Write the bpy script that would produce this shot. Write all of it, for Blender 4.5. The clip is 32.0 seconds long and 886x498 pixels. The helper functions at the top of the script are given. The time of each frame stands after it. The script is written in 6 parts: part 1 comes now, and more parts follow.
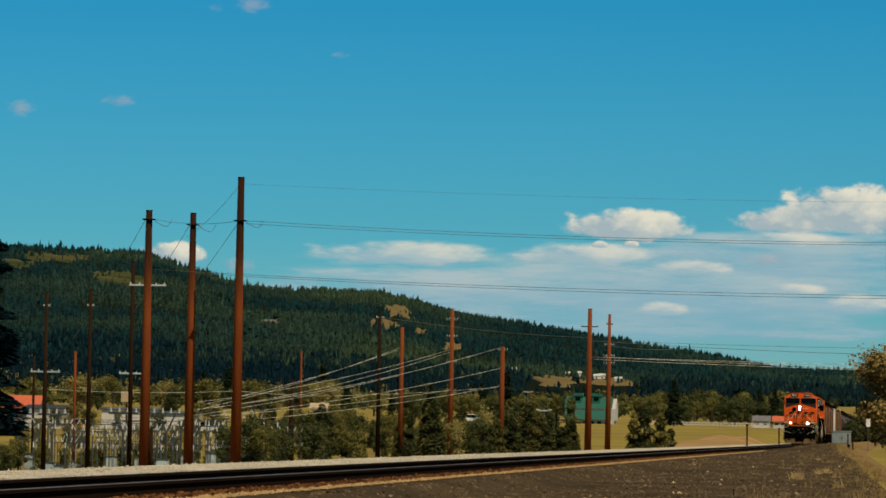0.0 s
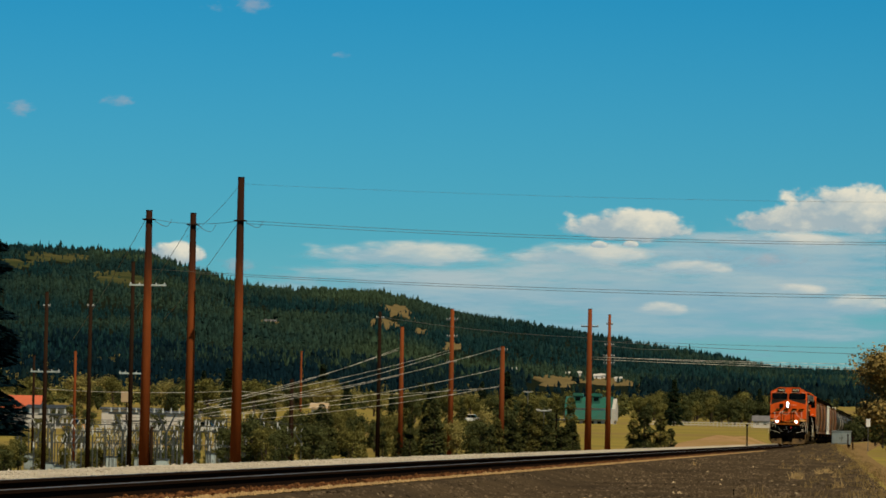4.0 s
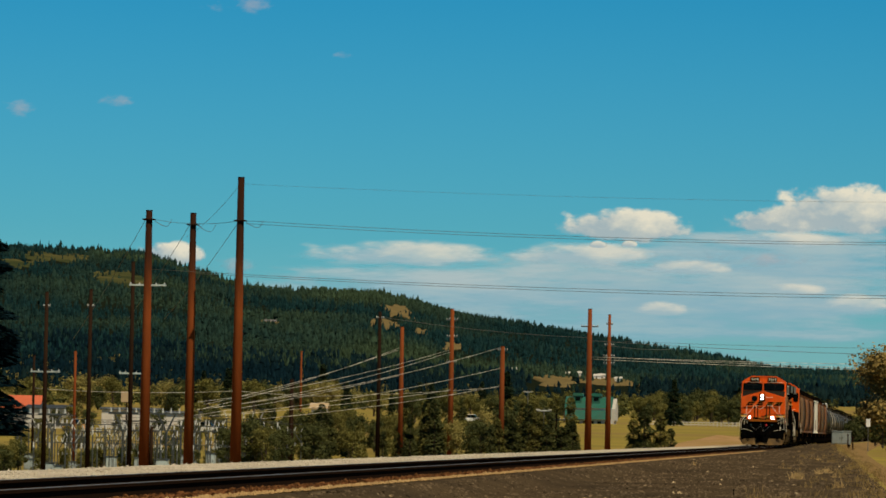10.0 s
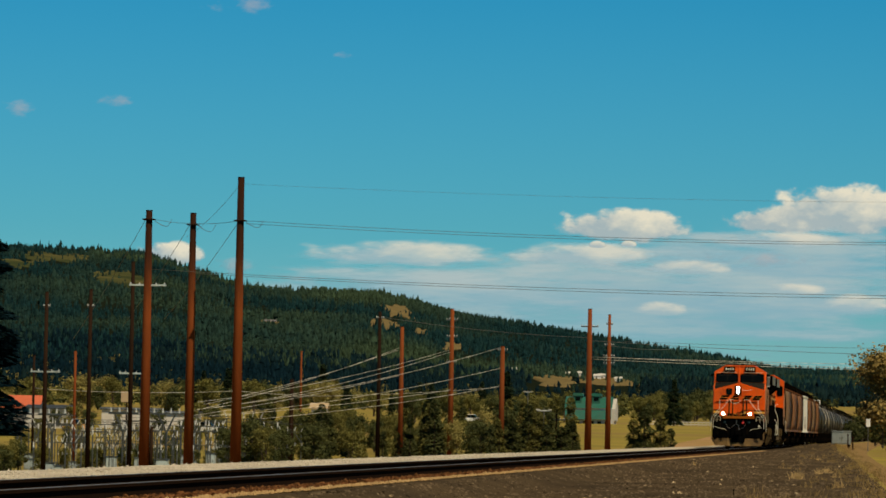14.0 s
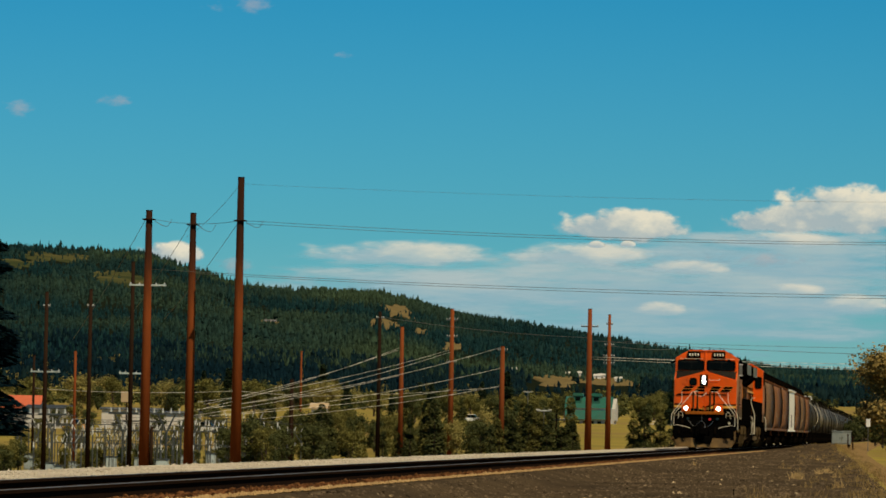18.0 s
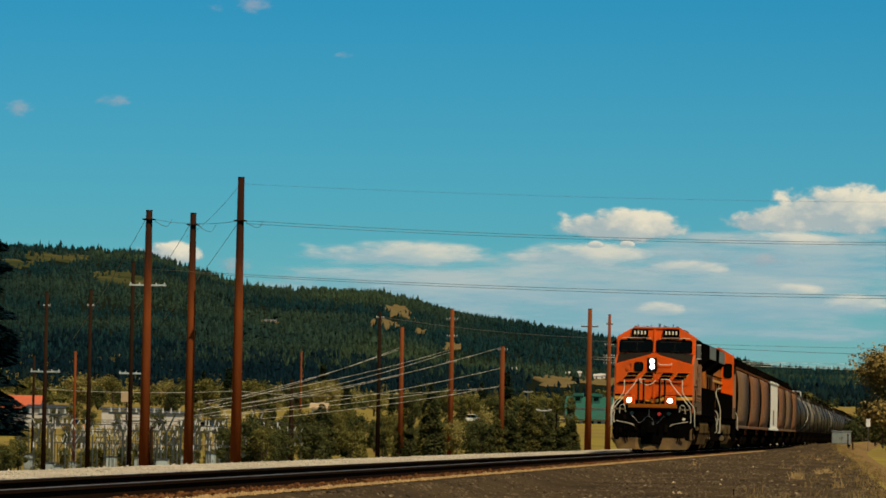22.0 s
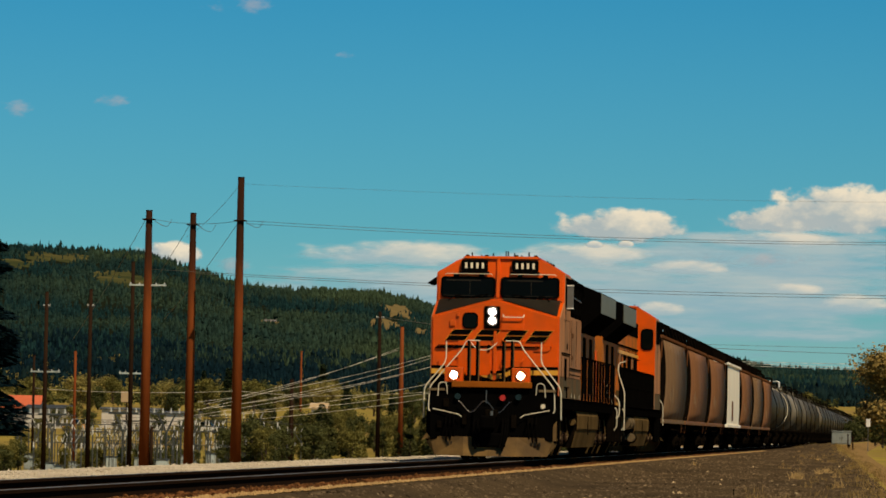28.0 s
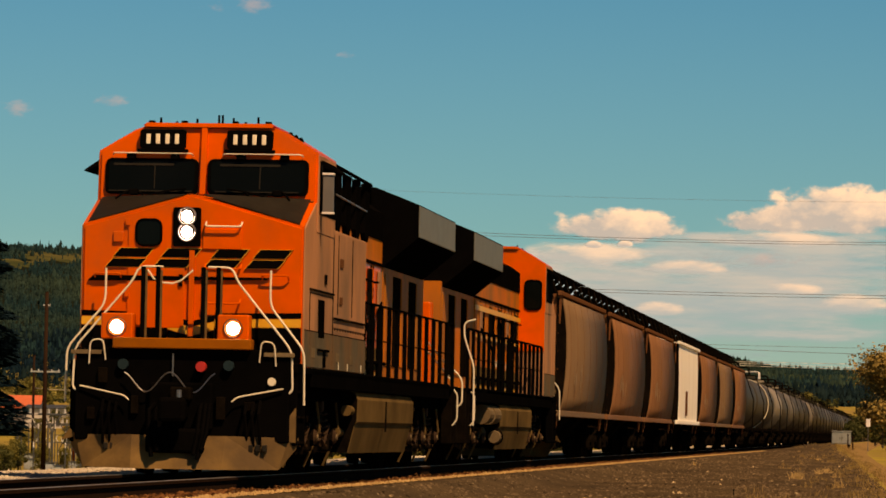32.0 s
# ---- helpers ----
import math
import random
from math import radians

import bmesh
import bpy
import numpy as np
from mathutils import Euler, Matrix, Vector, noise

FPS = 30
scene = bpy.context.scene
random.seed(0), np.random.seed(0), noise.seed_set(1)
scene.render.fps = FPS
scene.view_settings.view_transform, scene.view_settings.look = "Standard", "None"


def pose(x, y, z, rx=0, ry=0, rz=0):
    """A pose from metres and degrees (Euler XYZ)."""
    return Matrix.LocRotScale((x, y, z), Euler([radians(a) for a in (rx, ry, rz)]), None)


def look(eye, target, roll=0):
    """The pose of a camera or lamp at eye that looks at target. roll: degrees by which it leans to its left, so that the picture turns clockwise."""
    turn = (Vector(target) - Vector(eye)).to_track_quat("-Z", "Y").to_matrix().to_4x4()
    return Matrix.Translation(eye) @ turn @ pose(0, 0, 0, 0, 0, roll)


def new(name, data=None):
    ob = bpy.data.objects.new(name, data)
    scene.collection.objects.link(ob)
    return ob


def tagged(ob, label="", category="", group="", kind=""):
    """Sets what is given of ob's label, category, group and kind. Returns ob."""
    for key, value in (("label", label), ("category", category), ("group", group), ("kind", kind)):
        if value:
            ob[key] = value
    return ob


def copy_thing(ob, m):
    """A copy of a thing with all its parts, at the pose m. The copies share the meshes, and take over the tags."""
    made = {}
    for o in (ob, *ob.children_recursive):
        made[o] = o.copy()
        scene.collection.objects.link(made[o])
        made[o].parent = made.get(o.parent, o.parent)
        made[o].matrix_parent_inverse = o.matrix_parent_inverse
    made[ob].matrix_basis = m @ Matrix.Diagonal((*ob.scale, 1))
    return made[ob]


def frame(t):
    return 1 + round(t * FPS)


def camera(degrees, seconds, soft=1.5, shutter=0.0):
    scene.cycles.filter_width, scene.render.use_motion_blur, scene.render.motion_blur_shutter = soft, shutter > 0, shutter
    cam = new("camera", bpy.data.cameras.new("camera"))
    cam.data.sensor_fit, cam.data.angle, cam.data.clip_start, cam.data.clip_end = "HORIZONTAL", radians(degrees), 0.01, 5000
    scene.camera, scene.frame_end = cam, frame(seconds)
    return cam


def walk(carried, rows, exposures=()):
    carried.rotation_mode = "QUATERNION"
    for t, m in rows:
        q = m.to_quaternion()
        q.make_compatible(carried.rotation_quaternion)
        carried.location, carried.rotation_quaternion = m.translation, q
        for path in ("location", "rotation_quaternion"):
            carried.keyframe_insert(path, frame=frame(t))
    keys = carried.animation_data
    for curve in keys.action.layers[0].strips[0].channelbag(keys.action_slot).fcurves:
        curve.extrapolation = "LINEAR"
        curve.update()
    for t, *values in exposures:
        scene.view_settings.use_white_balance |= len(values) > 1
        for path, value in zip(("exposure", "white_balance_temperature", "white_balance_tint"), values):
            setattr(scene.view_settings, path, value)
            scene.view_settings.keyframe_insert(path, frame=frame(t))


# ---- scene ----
EYE = (0.0, 0.0, 0.66)
cam = camera(11.626, 32.0, soft=1.65)
VIEW = look(EYE, (-105.655, 993.532, 42.291), roll=1.1)
walk(cam, [(0.0, VIEW), (32.0, VIEW)],
     exposures=[(0.0, 0.0, 6500, 10), (7.0, 0.0, 6500, 10), (11.0, 0.02, 6750, 10), (18.0, 0.02, 6800, 10), (24.0, 0.04, 6950, 11), (26.5, 0.04, 7050, 12), (28.0, 0.05, 7250, 15), (29.0, 0.07, 8100, 23), (30.0, 0.11, 9350, 33), (31.0, 0.15, 10300, 36), (32.0, 0.20, 11200, 38)])

# ---- world, sun ----
SUN_EL, SUN_AZ = 52.0, 37.0      # degrees; azimuth is counted from straight behind the eye towards +x
world = bpy.data.worlds.new("sky")
scene.world = world
world.use_nodes = True
wn, wl = world.node_tree.nodes, world.node_tree.links
sky = wn.new("ShaderNodeTexSky")
sky.sky_type, sky.sun_disc = "NISHITA", False
sky.sun_elevation, sky.sun_rotation = radians(SUN_EL), radians(180.0 - SUN_AZ)
sky.air_density, sky.dust_density, sky.ozone_density = 1.0, 0.3, 2.0
# the sky deepens from pale at the horizon to strong blue above, as through a polarising filter
coord = wn.new("ShaderNodeTexCoord")
split = wn.new("ShaderNodeSeparateXYZ")
wl.new(coord.outputs["Generated"], split.inputs[0])
deep = wn.new("ShaderNodeValToRGB")
deep.color_ramp.elements[0].position, deep.color_ramp.elements[0].color = 0.0, (0.25, 0.52, 0.70, 1)
deep.color_ramp.elements[1].position, deep.color_ramp.elements[1].color = 1.0, (0.045, 0.075, 0.11, 1)
for p, c in ((0.045, (0.11, 0.44, 0.63, 1)), (0.105, (0.036, 0.385, 0.60, 1)), (0.35, (0.03, 0.15, 0.27, 1))):
    e = deep.color_ramp.elements.new(p)
    e.color = c
wl.new(split.outputs[2], deep.inputs[0])
tint = wn.new("ShaderNodeMix")
tint.data_type, tint.blend_type = "RGBA", "MULTIPLY"
tint.inputs[0].default_value = 1.0
wl.new(sky.outputs[0], tint.inputs[6])
wl.new(deep.outputs[0], tint.inputs[7])
wl.new(tint.outputs[2], wn["Background"].inputs[0])
wn["Background"].inputs[1].default_value = 0.116
sun = new("sun", bpy.data.lights.new("sun", "SUN"))
sun.data.energy, sun.data.angle, sun.data.color = 3.7, radians(0.53), (1.0, 0.88, 0.66)
ce, se = math.cos(radians(SUN_EL)), math.sin(radians(SUN_EL))
sun.matrix_world = look((400 * ce * math.sin(radians(SUN_AZ)), -400 * ce * math.cos(radians(SUN_AZ)), 400 * se), (0, 0, 0))

TRACK = -9.4      # centre line of the track
SPEED_ROWS = [(0.0, 402.9), (3.0, 370.8), (7.0, 327.6), (13.0, 262.3), (19.0, 197.3), (24.0, 143.2), (28.0, 100.2), (30.0, 78.9), (32.0, 57.0)]


# ---- materials ----
def mat(name, c1, c2=None, rough=0.7, metal=0.0, scale=6.0, bump=0.15, bscale=None, dirt=None, dscale=0.8, damt=0.5,
        rnd=0.0, island=0.0, coat=0.0, stretch=(1, 1, 1), spec=0.5):
    """A surface with grain at one scale, stains at another, relief, and a little chance from piece to piece."""
    m = bpy.data.materials.new(name)
    m.use_nodes = True
    n, l = m.node_tree.nodes, m.node_tree.links
    b = n["Principled BSDF"]
    c2 = c2 or tuple(v * 0.75 for v in c1)
    co = n.new("ShaderNodeTexCoord")
    mp = n.new("ShaderNodeMapping")
    mp.inputs["Scale"].default_value = stretch
    l.new(co.outputs["Object"], mp.inputs[0])
    n1 = n.new("ShaderNodeTexNoise")
    n1.inputs["Scale"].default_value, n1.inputs["Detail"].default_value, n1.inputs["Roughness"].default_value = scale, 6, 0.65
    l.new(mp.outputs[0], n1.inputs["Vector"])
    ramp = n.new("ShaderNodeMapRange")
    ramp.inputs[1].default_value, ramp.inputs[2].default_value = 0.32, 0.68
    l.new(n1.outputs[0], ramp.inputs[0])
    mix = n.new("ShaderNodeMix")
    mix.data_type = "RGBA"
    mix.inputs[6].default_value, mix.inputs[7].default_value = (*c1, 1), (*c2, 1)
    l.new(ramp.outputs[0], mix.inputs[0])
    out = mix.outputs[2]
    if dirt:
        n2 = n.new("ShaderNodeTexNoise")
        n2.inputs["Scale"].default_value, n2.inputs["Detail"].default_value = dscale, 5
        l.new(mp.outputs[0], n2.inputs["Vector"])
        r2 = n.new("ShaderNodeMapRange")
        r2.inputs[1].default_value, r2.inputs[2].default_value, r2.inputs[4].default_value = 0.42, 0.66, damt
        l.new(n2.outputs[0], r2.inputs[0])
        mx = n.new("ShaderNodeMix")
        mx.data_type = "RGBA"
        l.new(r2.outputs[0], mx.inputs[0])
        l.new(out, mx.inputs[6])
        mx.inputs[7].default_value = (*dirt, 1)
        out = mx.outputs[2]
    if rnd or island:
        hv = n.new("ShaderNodeHueSaturation")
        src = n.new("ShaderNodeNewGeometry").outputs["Random Per Island"] if island else n.new("ShaderNodeObjectInfo").outputs["Random"]
        k = rnd or island
        rr = n.new("ShaderNodeMapRange")
        rr.inputs[3].default_value, rr.inputs[4].default_value = 1 - k, 1 + k
        l.new(src, rr.inputs[0])
        l.new(rr.outputs[0], hv.inputs["Value"])
        l.new(out, hv.inputs["Color"])
        out = hv.outputs[0]
    l.new(out, b.inputs["Base Color"])
    b.inputs["Roughness"].default_value, b.inputs["Metallic"].default_value = rough, metal
    b.inputs["Specular IOR Level"].default_value = spec
    b.inputs["Coat Weight"].default_value = coat
    if bump:
        nb = n.new("ShaderNodeTexNoise")
        nb.inputs["Scale"].default_value, nb.inputs["Detail"].default_value = bscale or scale * 3, 4
        l.new(mp.outputs[0], nb.inputs["Vector"])
        bp = n.new("ShaderNodeBump")
        bp.inputs["Strength"].default_value, bp.inputs["Distance"].default_value = bump, 0.05
        l.new(nb.outputs[0], bp.inputs["Height"])
        l.new(bp.outputs[0], b.inputs["Normal"])
    return m


def glow(name, color, power):
    m = bpy.data.materials.new(name)
    m.use_nodes = True
    b = m.node_tree.nodes["Principled BSDF"]
    b.inputs["Base Color"].default_value = (*color, 1)
    b.inputs["Emission Color"].default_value, b.inputs["Emission Strength"].default_value = (*color, 1), power
    return m


M_ORANGE = mat("orange_paint", (0.80, 0.100, 0.0036), (0.70, 0.086, 0.0032), 0.38, scale=2.0, bump=0.03, dirt=(0.30, 0.085, 0.02), dscale=1.3, damt=0.4, spec=0.2)
M_DUSTY = mat("dusty_orange_paint", (0.50, 0.235, 0.115), (0.40, 0.19, 0.095), 0.6, scale=1.6, bump=0.05, dirt=(0.15, 0.11, 0.072), dscale=0.7, damt=0.8, spec=0.0, stretch=(1, 1, 0.45))
M_BLACK = mat("black_paint", (0.0018, 0.0017, 0.0016), (0.003, 0.0027, 0.0024), 0.65, scale=3, bump=0.05, dirt=(0.004, 0.0033, 0.0026), damt=0.4, spec=0.0)
# grey-green of the wing sides, lighter than the black wing
M_WING = mat("wing_side_grey_green", (0.125, 0.13, 0.105), (0.155, 0.16, 0.13), 0.42, scale=2, bump=0.03, dirt=(0.17, 0.155, 0.115), damt=0.5, spec=0.03)
M_GLASS = mat("dark_glass", (0.002, 0.0035, 0.003), (0.003, 0.0045, 0.004), 0.06, scale=1, bump=0.0, spec=0.06)
M_GREY = mat("antiglare_grey", (0.014, 0.012, 0.008), (0.021, 0.018, 0.012), 0.55, scale=4, bump=0.1, spec=0.1)
M_YELLOW = mat("yellow_stripe", (0.80, 0.38, 0.03), (0.72, 0.33, 0.03), 0.45, scale=3, bump=0.02)
M_CREAM = mat("cream_paint", (0.78, 0.70, 0.50), (0.70, 0.62, 0.44), 0.5, scale=5, bump=0.02)
M_WHITE = mat("white_paint", (0.80, 0.78, 0.72), (0.72, 0.69, 0.62), 0.4, scale=5, bump=0.02)
M_PLOW = mat("dusty_plow", (0.21, 0.125, 0.046), (0.14, 0.083, 0.031), 0.8, scale=3, bump=0.12, dirt=(0.075, 0.05, 0.028), dscale=1.4, damt=0.8, spec=0.0)
# grime of the running gear; also the shade painted on tank and wagon ends
M_TRUCK = mat("black_grime_and_shade", (0.0035, 0.0027, 0.002), (0.009, 0.0065, 0.004), 0.85, scale=4, bump=0.2, spec=0.0)
M_TANKF = mat("dusty_fuel_tank", (0.16, 0.10, 0.038), (0.115, 0.072, 0.028), 0.75, scale=1.5, bump=0.08, dirt=(0.06, 0.04, 0.018), damt=0.7, spec=0.0)
M_RED = mat("red_plastic", (0.55, 0.03, 0.02), None, 0.4, scale=4, bump=0)
M_STEELW = mat("worn_steel", (0.30, 0.29, 0.28), (0.22, 0.2, 0.18), 0.35, 0.9, scale=8, bump=0.05)
M_RAILTOP = mat("polished_rail", (0.30, 0.27, 0.23), (0.22, 0.20, 0.17), 0.5, 0.5, scale=3, bump=0.03, stretch=(1, 0.1, 1))
M_RAIL = mat("rusty_rail", (0.028, 0.015, 0.009), (0.018, 0.011, 0.007), 0.85, scale=10, bump=0.1, spec=0.0)
M_TIE = mat("creosoted_wood", (0.10, 0.055, 0.028), (0.06, 0.035, 0.02), 0.85, scale=5, bump=0.25, rnd=0.35, stretch=(0.3, 1, 1), spec=0.0)
M_LAMP = glow("lamp_lens", (1.0, 0.93, 0.88), 30.0)
M_HOP = [mat("hopper_brown", (0.25, 0.115, 0.052), (0.205, 0.094, 0.043), 0.6, scale=0.7, bump=0.04, dirt=(0.16, 0.08, 0.04), dscale=0.5, damt=0.5, stretch=(1, 0.5, 0.7), spec=0.03),
         mat("hopper_grey_brown", (0.215, 0.13, 0.068), (0.175, 0.105, 0.055), 0.6, scale=0.7, bump=0.04, dirt=(0.17, 0.105, 0.055), dscale=0.6, damt=0.5, stretch=(1, 0.5, 0.7), spec=0.03),
         mat("hopper_white", (0.95, 0.90, 0.74), (0.92, 0.86, 0.70), 0.55, scale=0.8, bump=0.03, dirt=(0.55, 0.45, 0.31), dscale=0.6, damt=0.2, stretch=(1, 1, 0.3), spec=0.15)]
M_RUST = mat("rusty_steel", (0.17, 0.065, 0.025), (0.11, 0.05, 0.025), 0.85, scale=4, bump=0.15, spec=0.0)
M_TANK = [mat("tank_dark", (0.054, 0.049, 0.032), (0.037, 0.033, 0.022), 0.5, scale=0.6, bump=0.03, rnd=0.28, dirt=(0.075, 0.058, 0.036), dscale=0.5, damt=0.6, stretch=(1, 1, 0.3), spec=0.05),
          mat("tank_grey", (0.2, 0.175, 0.12), (0.155, 0.135, 0.095), 0.5, scale=0.6, bump=0.03, rnd=0.45, dirt=(0.15, 0.12, 0.09), dscale=0.5, damt=0.6, stretch=(1, 1, 0.3), spec=0.05)]
M_POLE = mat("weathering_steel", (0.22, 0.056, 0.015), (0.16, 0.042, 0.012), 0.8, scale=1.2, bump=0.08, dirt=(0.10, 0.03, 0.010), dscale=0.25, damt=0.4, rnd=0.12, stretch=(2, 2, 0.4), spec=0.05)
M_POLETOP = mat("sky_darkened_steel", (0.21, 0.053, 0.014), (0.15, 0.039, 0.011), 0.8, scale=1.2, bump=0.08, dirt=(0.09, 0.026, 0.009), dscale=0.3, damt=0.4, stretch=(2, 2, 0.3), spec=0.03)
# shaft colour darkens with height: contrast against the bright sky, painted in
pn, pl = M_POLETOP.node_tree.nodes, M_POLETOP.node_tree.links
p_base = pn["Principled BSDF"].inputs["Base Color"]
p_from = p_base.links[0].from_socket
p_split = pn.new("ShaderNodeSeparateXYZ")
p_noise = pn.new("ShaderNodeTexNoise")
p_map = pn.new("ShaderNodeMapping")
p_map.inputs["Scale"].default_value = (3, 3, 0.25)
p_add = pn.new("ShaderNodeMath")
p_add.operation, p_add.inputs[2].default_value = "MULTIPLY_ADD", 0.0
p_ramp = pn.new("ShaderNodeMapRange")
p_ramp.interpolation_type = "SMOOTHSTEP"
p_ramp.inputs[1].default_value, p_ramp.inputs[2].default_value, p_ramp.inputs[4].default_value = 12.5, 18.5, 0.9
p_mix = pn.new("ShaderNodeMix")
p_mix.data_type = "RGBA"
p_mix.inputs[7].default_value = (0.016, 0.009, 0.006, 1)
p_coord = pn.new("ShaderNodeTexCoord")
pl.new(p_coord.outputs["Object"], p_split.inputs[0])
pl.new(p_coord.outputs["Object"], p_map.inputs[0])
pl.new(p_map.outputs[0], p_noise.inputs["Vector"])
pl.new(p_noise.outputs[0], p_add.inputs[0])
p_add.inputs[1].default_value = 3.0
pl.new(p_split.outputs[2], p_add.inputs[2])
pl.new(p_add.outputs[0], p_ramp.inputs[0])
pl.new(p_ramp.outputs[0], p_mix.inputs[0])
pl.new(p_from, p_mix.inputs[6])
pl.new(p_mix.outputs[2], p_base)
M_WOODPOLE = mat("weathered_pole_wood", (0.03, 0.016, 0.009), (0.019, 0.011, 0.007), 0.9, scale=3, bump=0.15, rnd=0.2, stretch=(3, 3, 0.2), spec=0.0)
# glints are painted along the wire as bright and dark dashes
M_WIRE = mat("glint_dashed_aluminium", (0.92, 0.86, 0.70), (0.07, 0.06, 0.05), 0.4, 0.1, scale=1.3, bump=0)
M_GALV = mat("galvanised_steel", (0.085, 0.095, 0.09), (0.045, 0.052, 0.05), 0.5, 0.3, scale=3, bump=0.02, rnd=0.3)
M_INSUL = mat("porcelain", (0.62, 0.62, 0.57), None, 0.3, scale=3, bump=0)
M_GRASS = mat("dry_grass_ground", (0.33, 0.245, 0.055), (0.21, 0.18, 0.046), 0.95, scale=0.06, bump=0.5, bscale=1.5, dirt=(0.25, 0.17, 0.065), dscale=0.02, damt=0.8, spec=0.0)
M_FIELD = mat("dry_field", (0.46, 0.28, 0.14), (0.33, 0.20, 0.09), 0.95, scale=0.12, bump=0.4, bscale=1.0, dirt=(0.28, 0.19, 0.06), dscale=0.08, damt=0.8, spec=0.0)
M_HILLMEADOW = mat("hill_meadow", (0.20, 0.145, 0.062), (0.14, 0.108, 0.046), 0.95, scale=0.08, bump=0.3, bscale=0.6, spec=0.0)
M_HILLGRASS = mat("hill_grass", (0.055, 0.064, 0.024), (0.033, 0.044, 0.019), 0.95, scale=0.05, bump=0.3, bscale=0.6, dirt=(0.13, 0.11, 0.04), dscale=0.02, damt=0.6, spec=0.0)
M_BALLAST = mat("ballast_bed", (0.110, 0.077, 0.042), (0.06, 0.043, 0.025), 0.95, scale=9, bump=0.9, bscale=14, dirt=(0.05, 0.037, 0.023), dscale=0.22, damt=0.8, spec=0.0)
M_STONE = mat("ballast_stone", (0.145, 0.101, 0.057), (0.078, 0.055, 0.032), 0.9, scale=20, bump=0.2, island=0.7, spec=0.0, dirt=(0.055, 0.041, 0.026), dscale=0.22, damt=0.7)
M_PALESTONE = mat("pale_gravel", (0.65, 0.57, 0.43), (0.49, 0.425, 0.31), 0.95, scale=6, bump=0.6, bscale=18, dirt=(0.27, 0.225, 0.17), dscale=0.4, damt=0.5, spec=0.0)
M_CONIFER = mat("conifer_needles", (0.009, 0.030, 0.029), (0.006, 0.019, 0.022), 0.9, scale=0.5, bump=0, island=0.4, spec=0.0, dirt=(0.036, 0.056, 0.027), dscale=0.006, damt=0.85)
# the blue of distance haze is put into this dark needle colour
M_PINEDARK = mat("haze_dark_pine_needles", (0.004, 0.014, 0.019), (0.003, 0.010, 0.015), 0.9, scale=0.5, bump=0, island=0.4, spec=0.0, dirt=(0.012, 0.024, 0.018), dscale=0.012, damt=0.5)
M_LEAF = mat("bush_leaves", (0.17, 0.15, 0.04), (0.09, 0.088, 0.026), 0.8, scale=0.6, bump=0, island=0.45, spec=0.0)
M_LEAFY = mat("yellow_green_leaves", (0.30, 0.245, 0.075), (0.18, 0.155, 0.048), 0.8, scale=0.5, bump=0, island=0.35, spec=0.0)
M_LEAFO = mat("golden_brown_leaves", (0.30, 0.21, 0.065), (0.19, 0.135, 0.045), 0.8, scale=0.5, bump=0, island=0.35, spec=0.0)
M_LEAFD = mat("dark_leaves", (0.088, 0.092, 0.031), (0.045, 0.053, 0.02), 0.85, scale=0.6, bump=0, island=0.45, spec=0.0)
M_BARK = mat("bark", (0.07, 0.045, 0.03), (0.045, 0.03, 0.02), 0.95, scale=3, bump=0.3)
M_ROOFG = mat("green_metal_roof", (0.024, 0.135, 0.095), (0.018, 0.10, 0.07), 0.5, scale=0.8, bump=0.02, dirt=(0.05, 0.12, 0.09), damt=0.5, spec=0.15)
M_WALLW = mat("white_wall", (0.62, 0.58, 0.50), (0.52, 0.48, 0.41), 0.8, scale=1, bump=0.05, rnd=0.12)
M_ROOFR = mat("red_roof", (0.62, 0.13, 0.05), (0.50, 0.11, 0.045), 0.8, scale=1, bump=0.05)
M_ROOFD = mat("grey_roof", (0.16, 0.15, 0.145), (0.11, 0.105, 0.10), 0.8, scale=1, bump=0.05, rnd=0.2)
M_TANW = mat("tan_wall", (0.50, 0.36, 0.20), (0.42, 0.30, 0.17), 0.8, scale=1, bump=0.05)
M_BOX = mat("silver_cabinet", (0.3, 0.33, 0.29), (0.23, 0.26, 0.23), 0.5, 0.3, scale=2, bump=0.03, dirt=(0.30, 0.29, 0.25), damt=0.4)
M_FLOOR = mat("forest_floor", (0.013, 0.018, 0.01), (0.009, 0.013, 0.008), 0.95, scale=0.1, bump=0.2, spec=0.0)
# sunlight on the ballast edge, put into a paler tan
M_LIP = mat("sunlit_edge_ballast", (0.5, 0.33, 0.14), (0.34, 0.21, 0.09), 0.95, scale=6, bump=0.8, bscale=20, spec=0.0)
M_STRAW = mat("dry_straw", (0.3, 0.2, 0.075), (0.2, 0.135, 0.05), 0.9, scale=3, bump=0, island=0.4, spec=0.0)
M_TUSSOCK = mat("pale_dry_tussock", (0.50, 0.34, 0.14), (0.36, 0.24, 0.10), 0.9, scale=3, bump=0, island=0.35, spec=0.0)
M_EARTH = mat("worn_tan_earth", (0.30, 0.185, 0.075), (0.20, 0.125, 0.055), 0.95, scale=0.5, bump=0.5, bscale=4, dirt=(0.15, 0.11, 0.045), dscale=0.12, damt=0.7, spec=0.0)
M_CABINET = mat("blue_grey_cabinet_paint", (0.42, 0.49, 0.48), (0.33, 0.39, 0.38), 0.5, scale=2, bump=0.02, dirt=(0.26, 0.27, 0.24), damt=0.5, rnd=0.2)
M_BLUEPLUG = mat("blue_green_plug", (0.012, 0.03, 0.034), None, 0.5, scale=6, bump=0, spec=0.1)
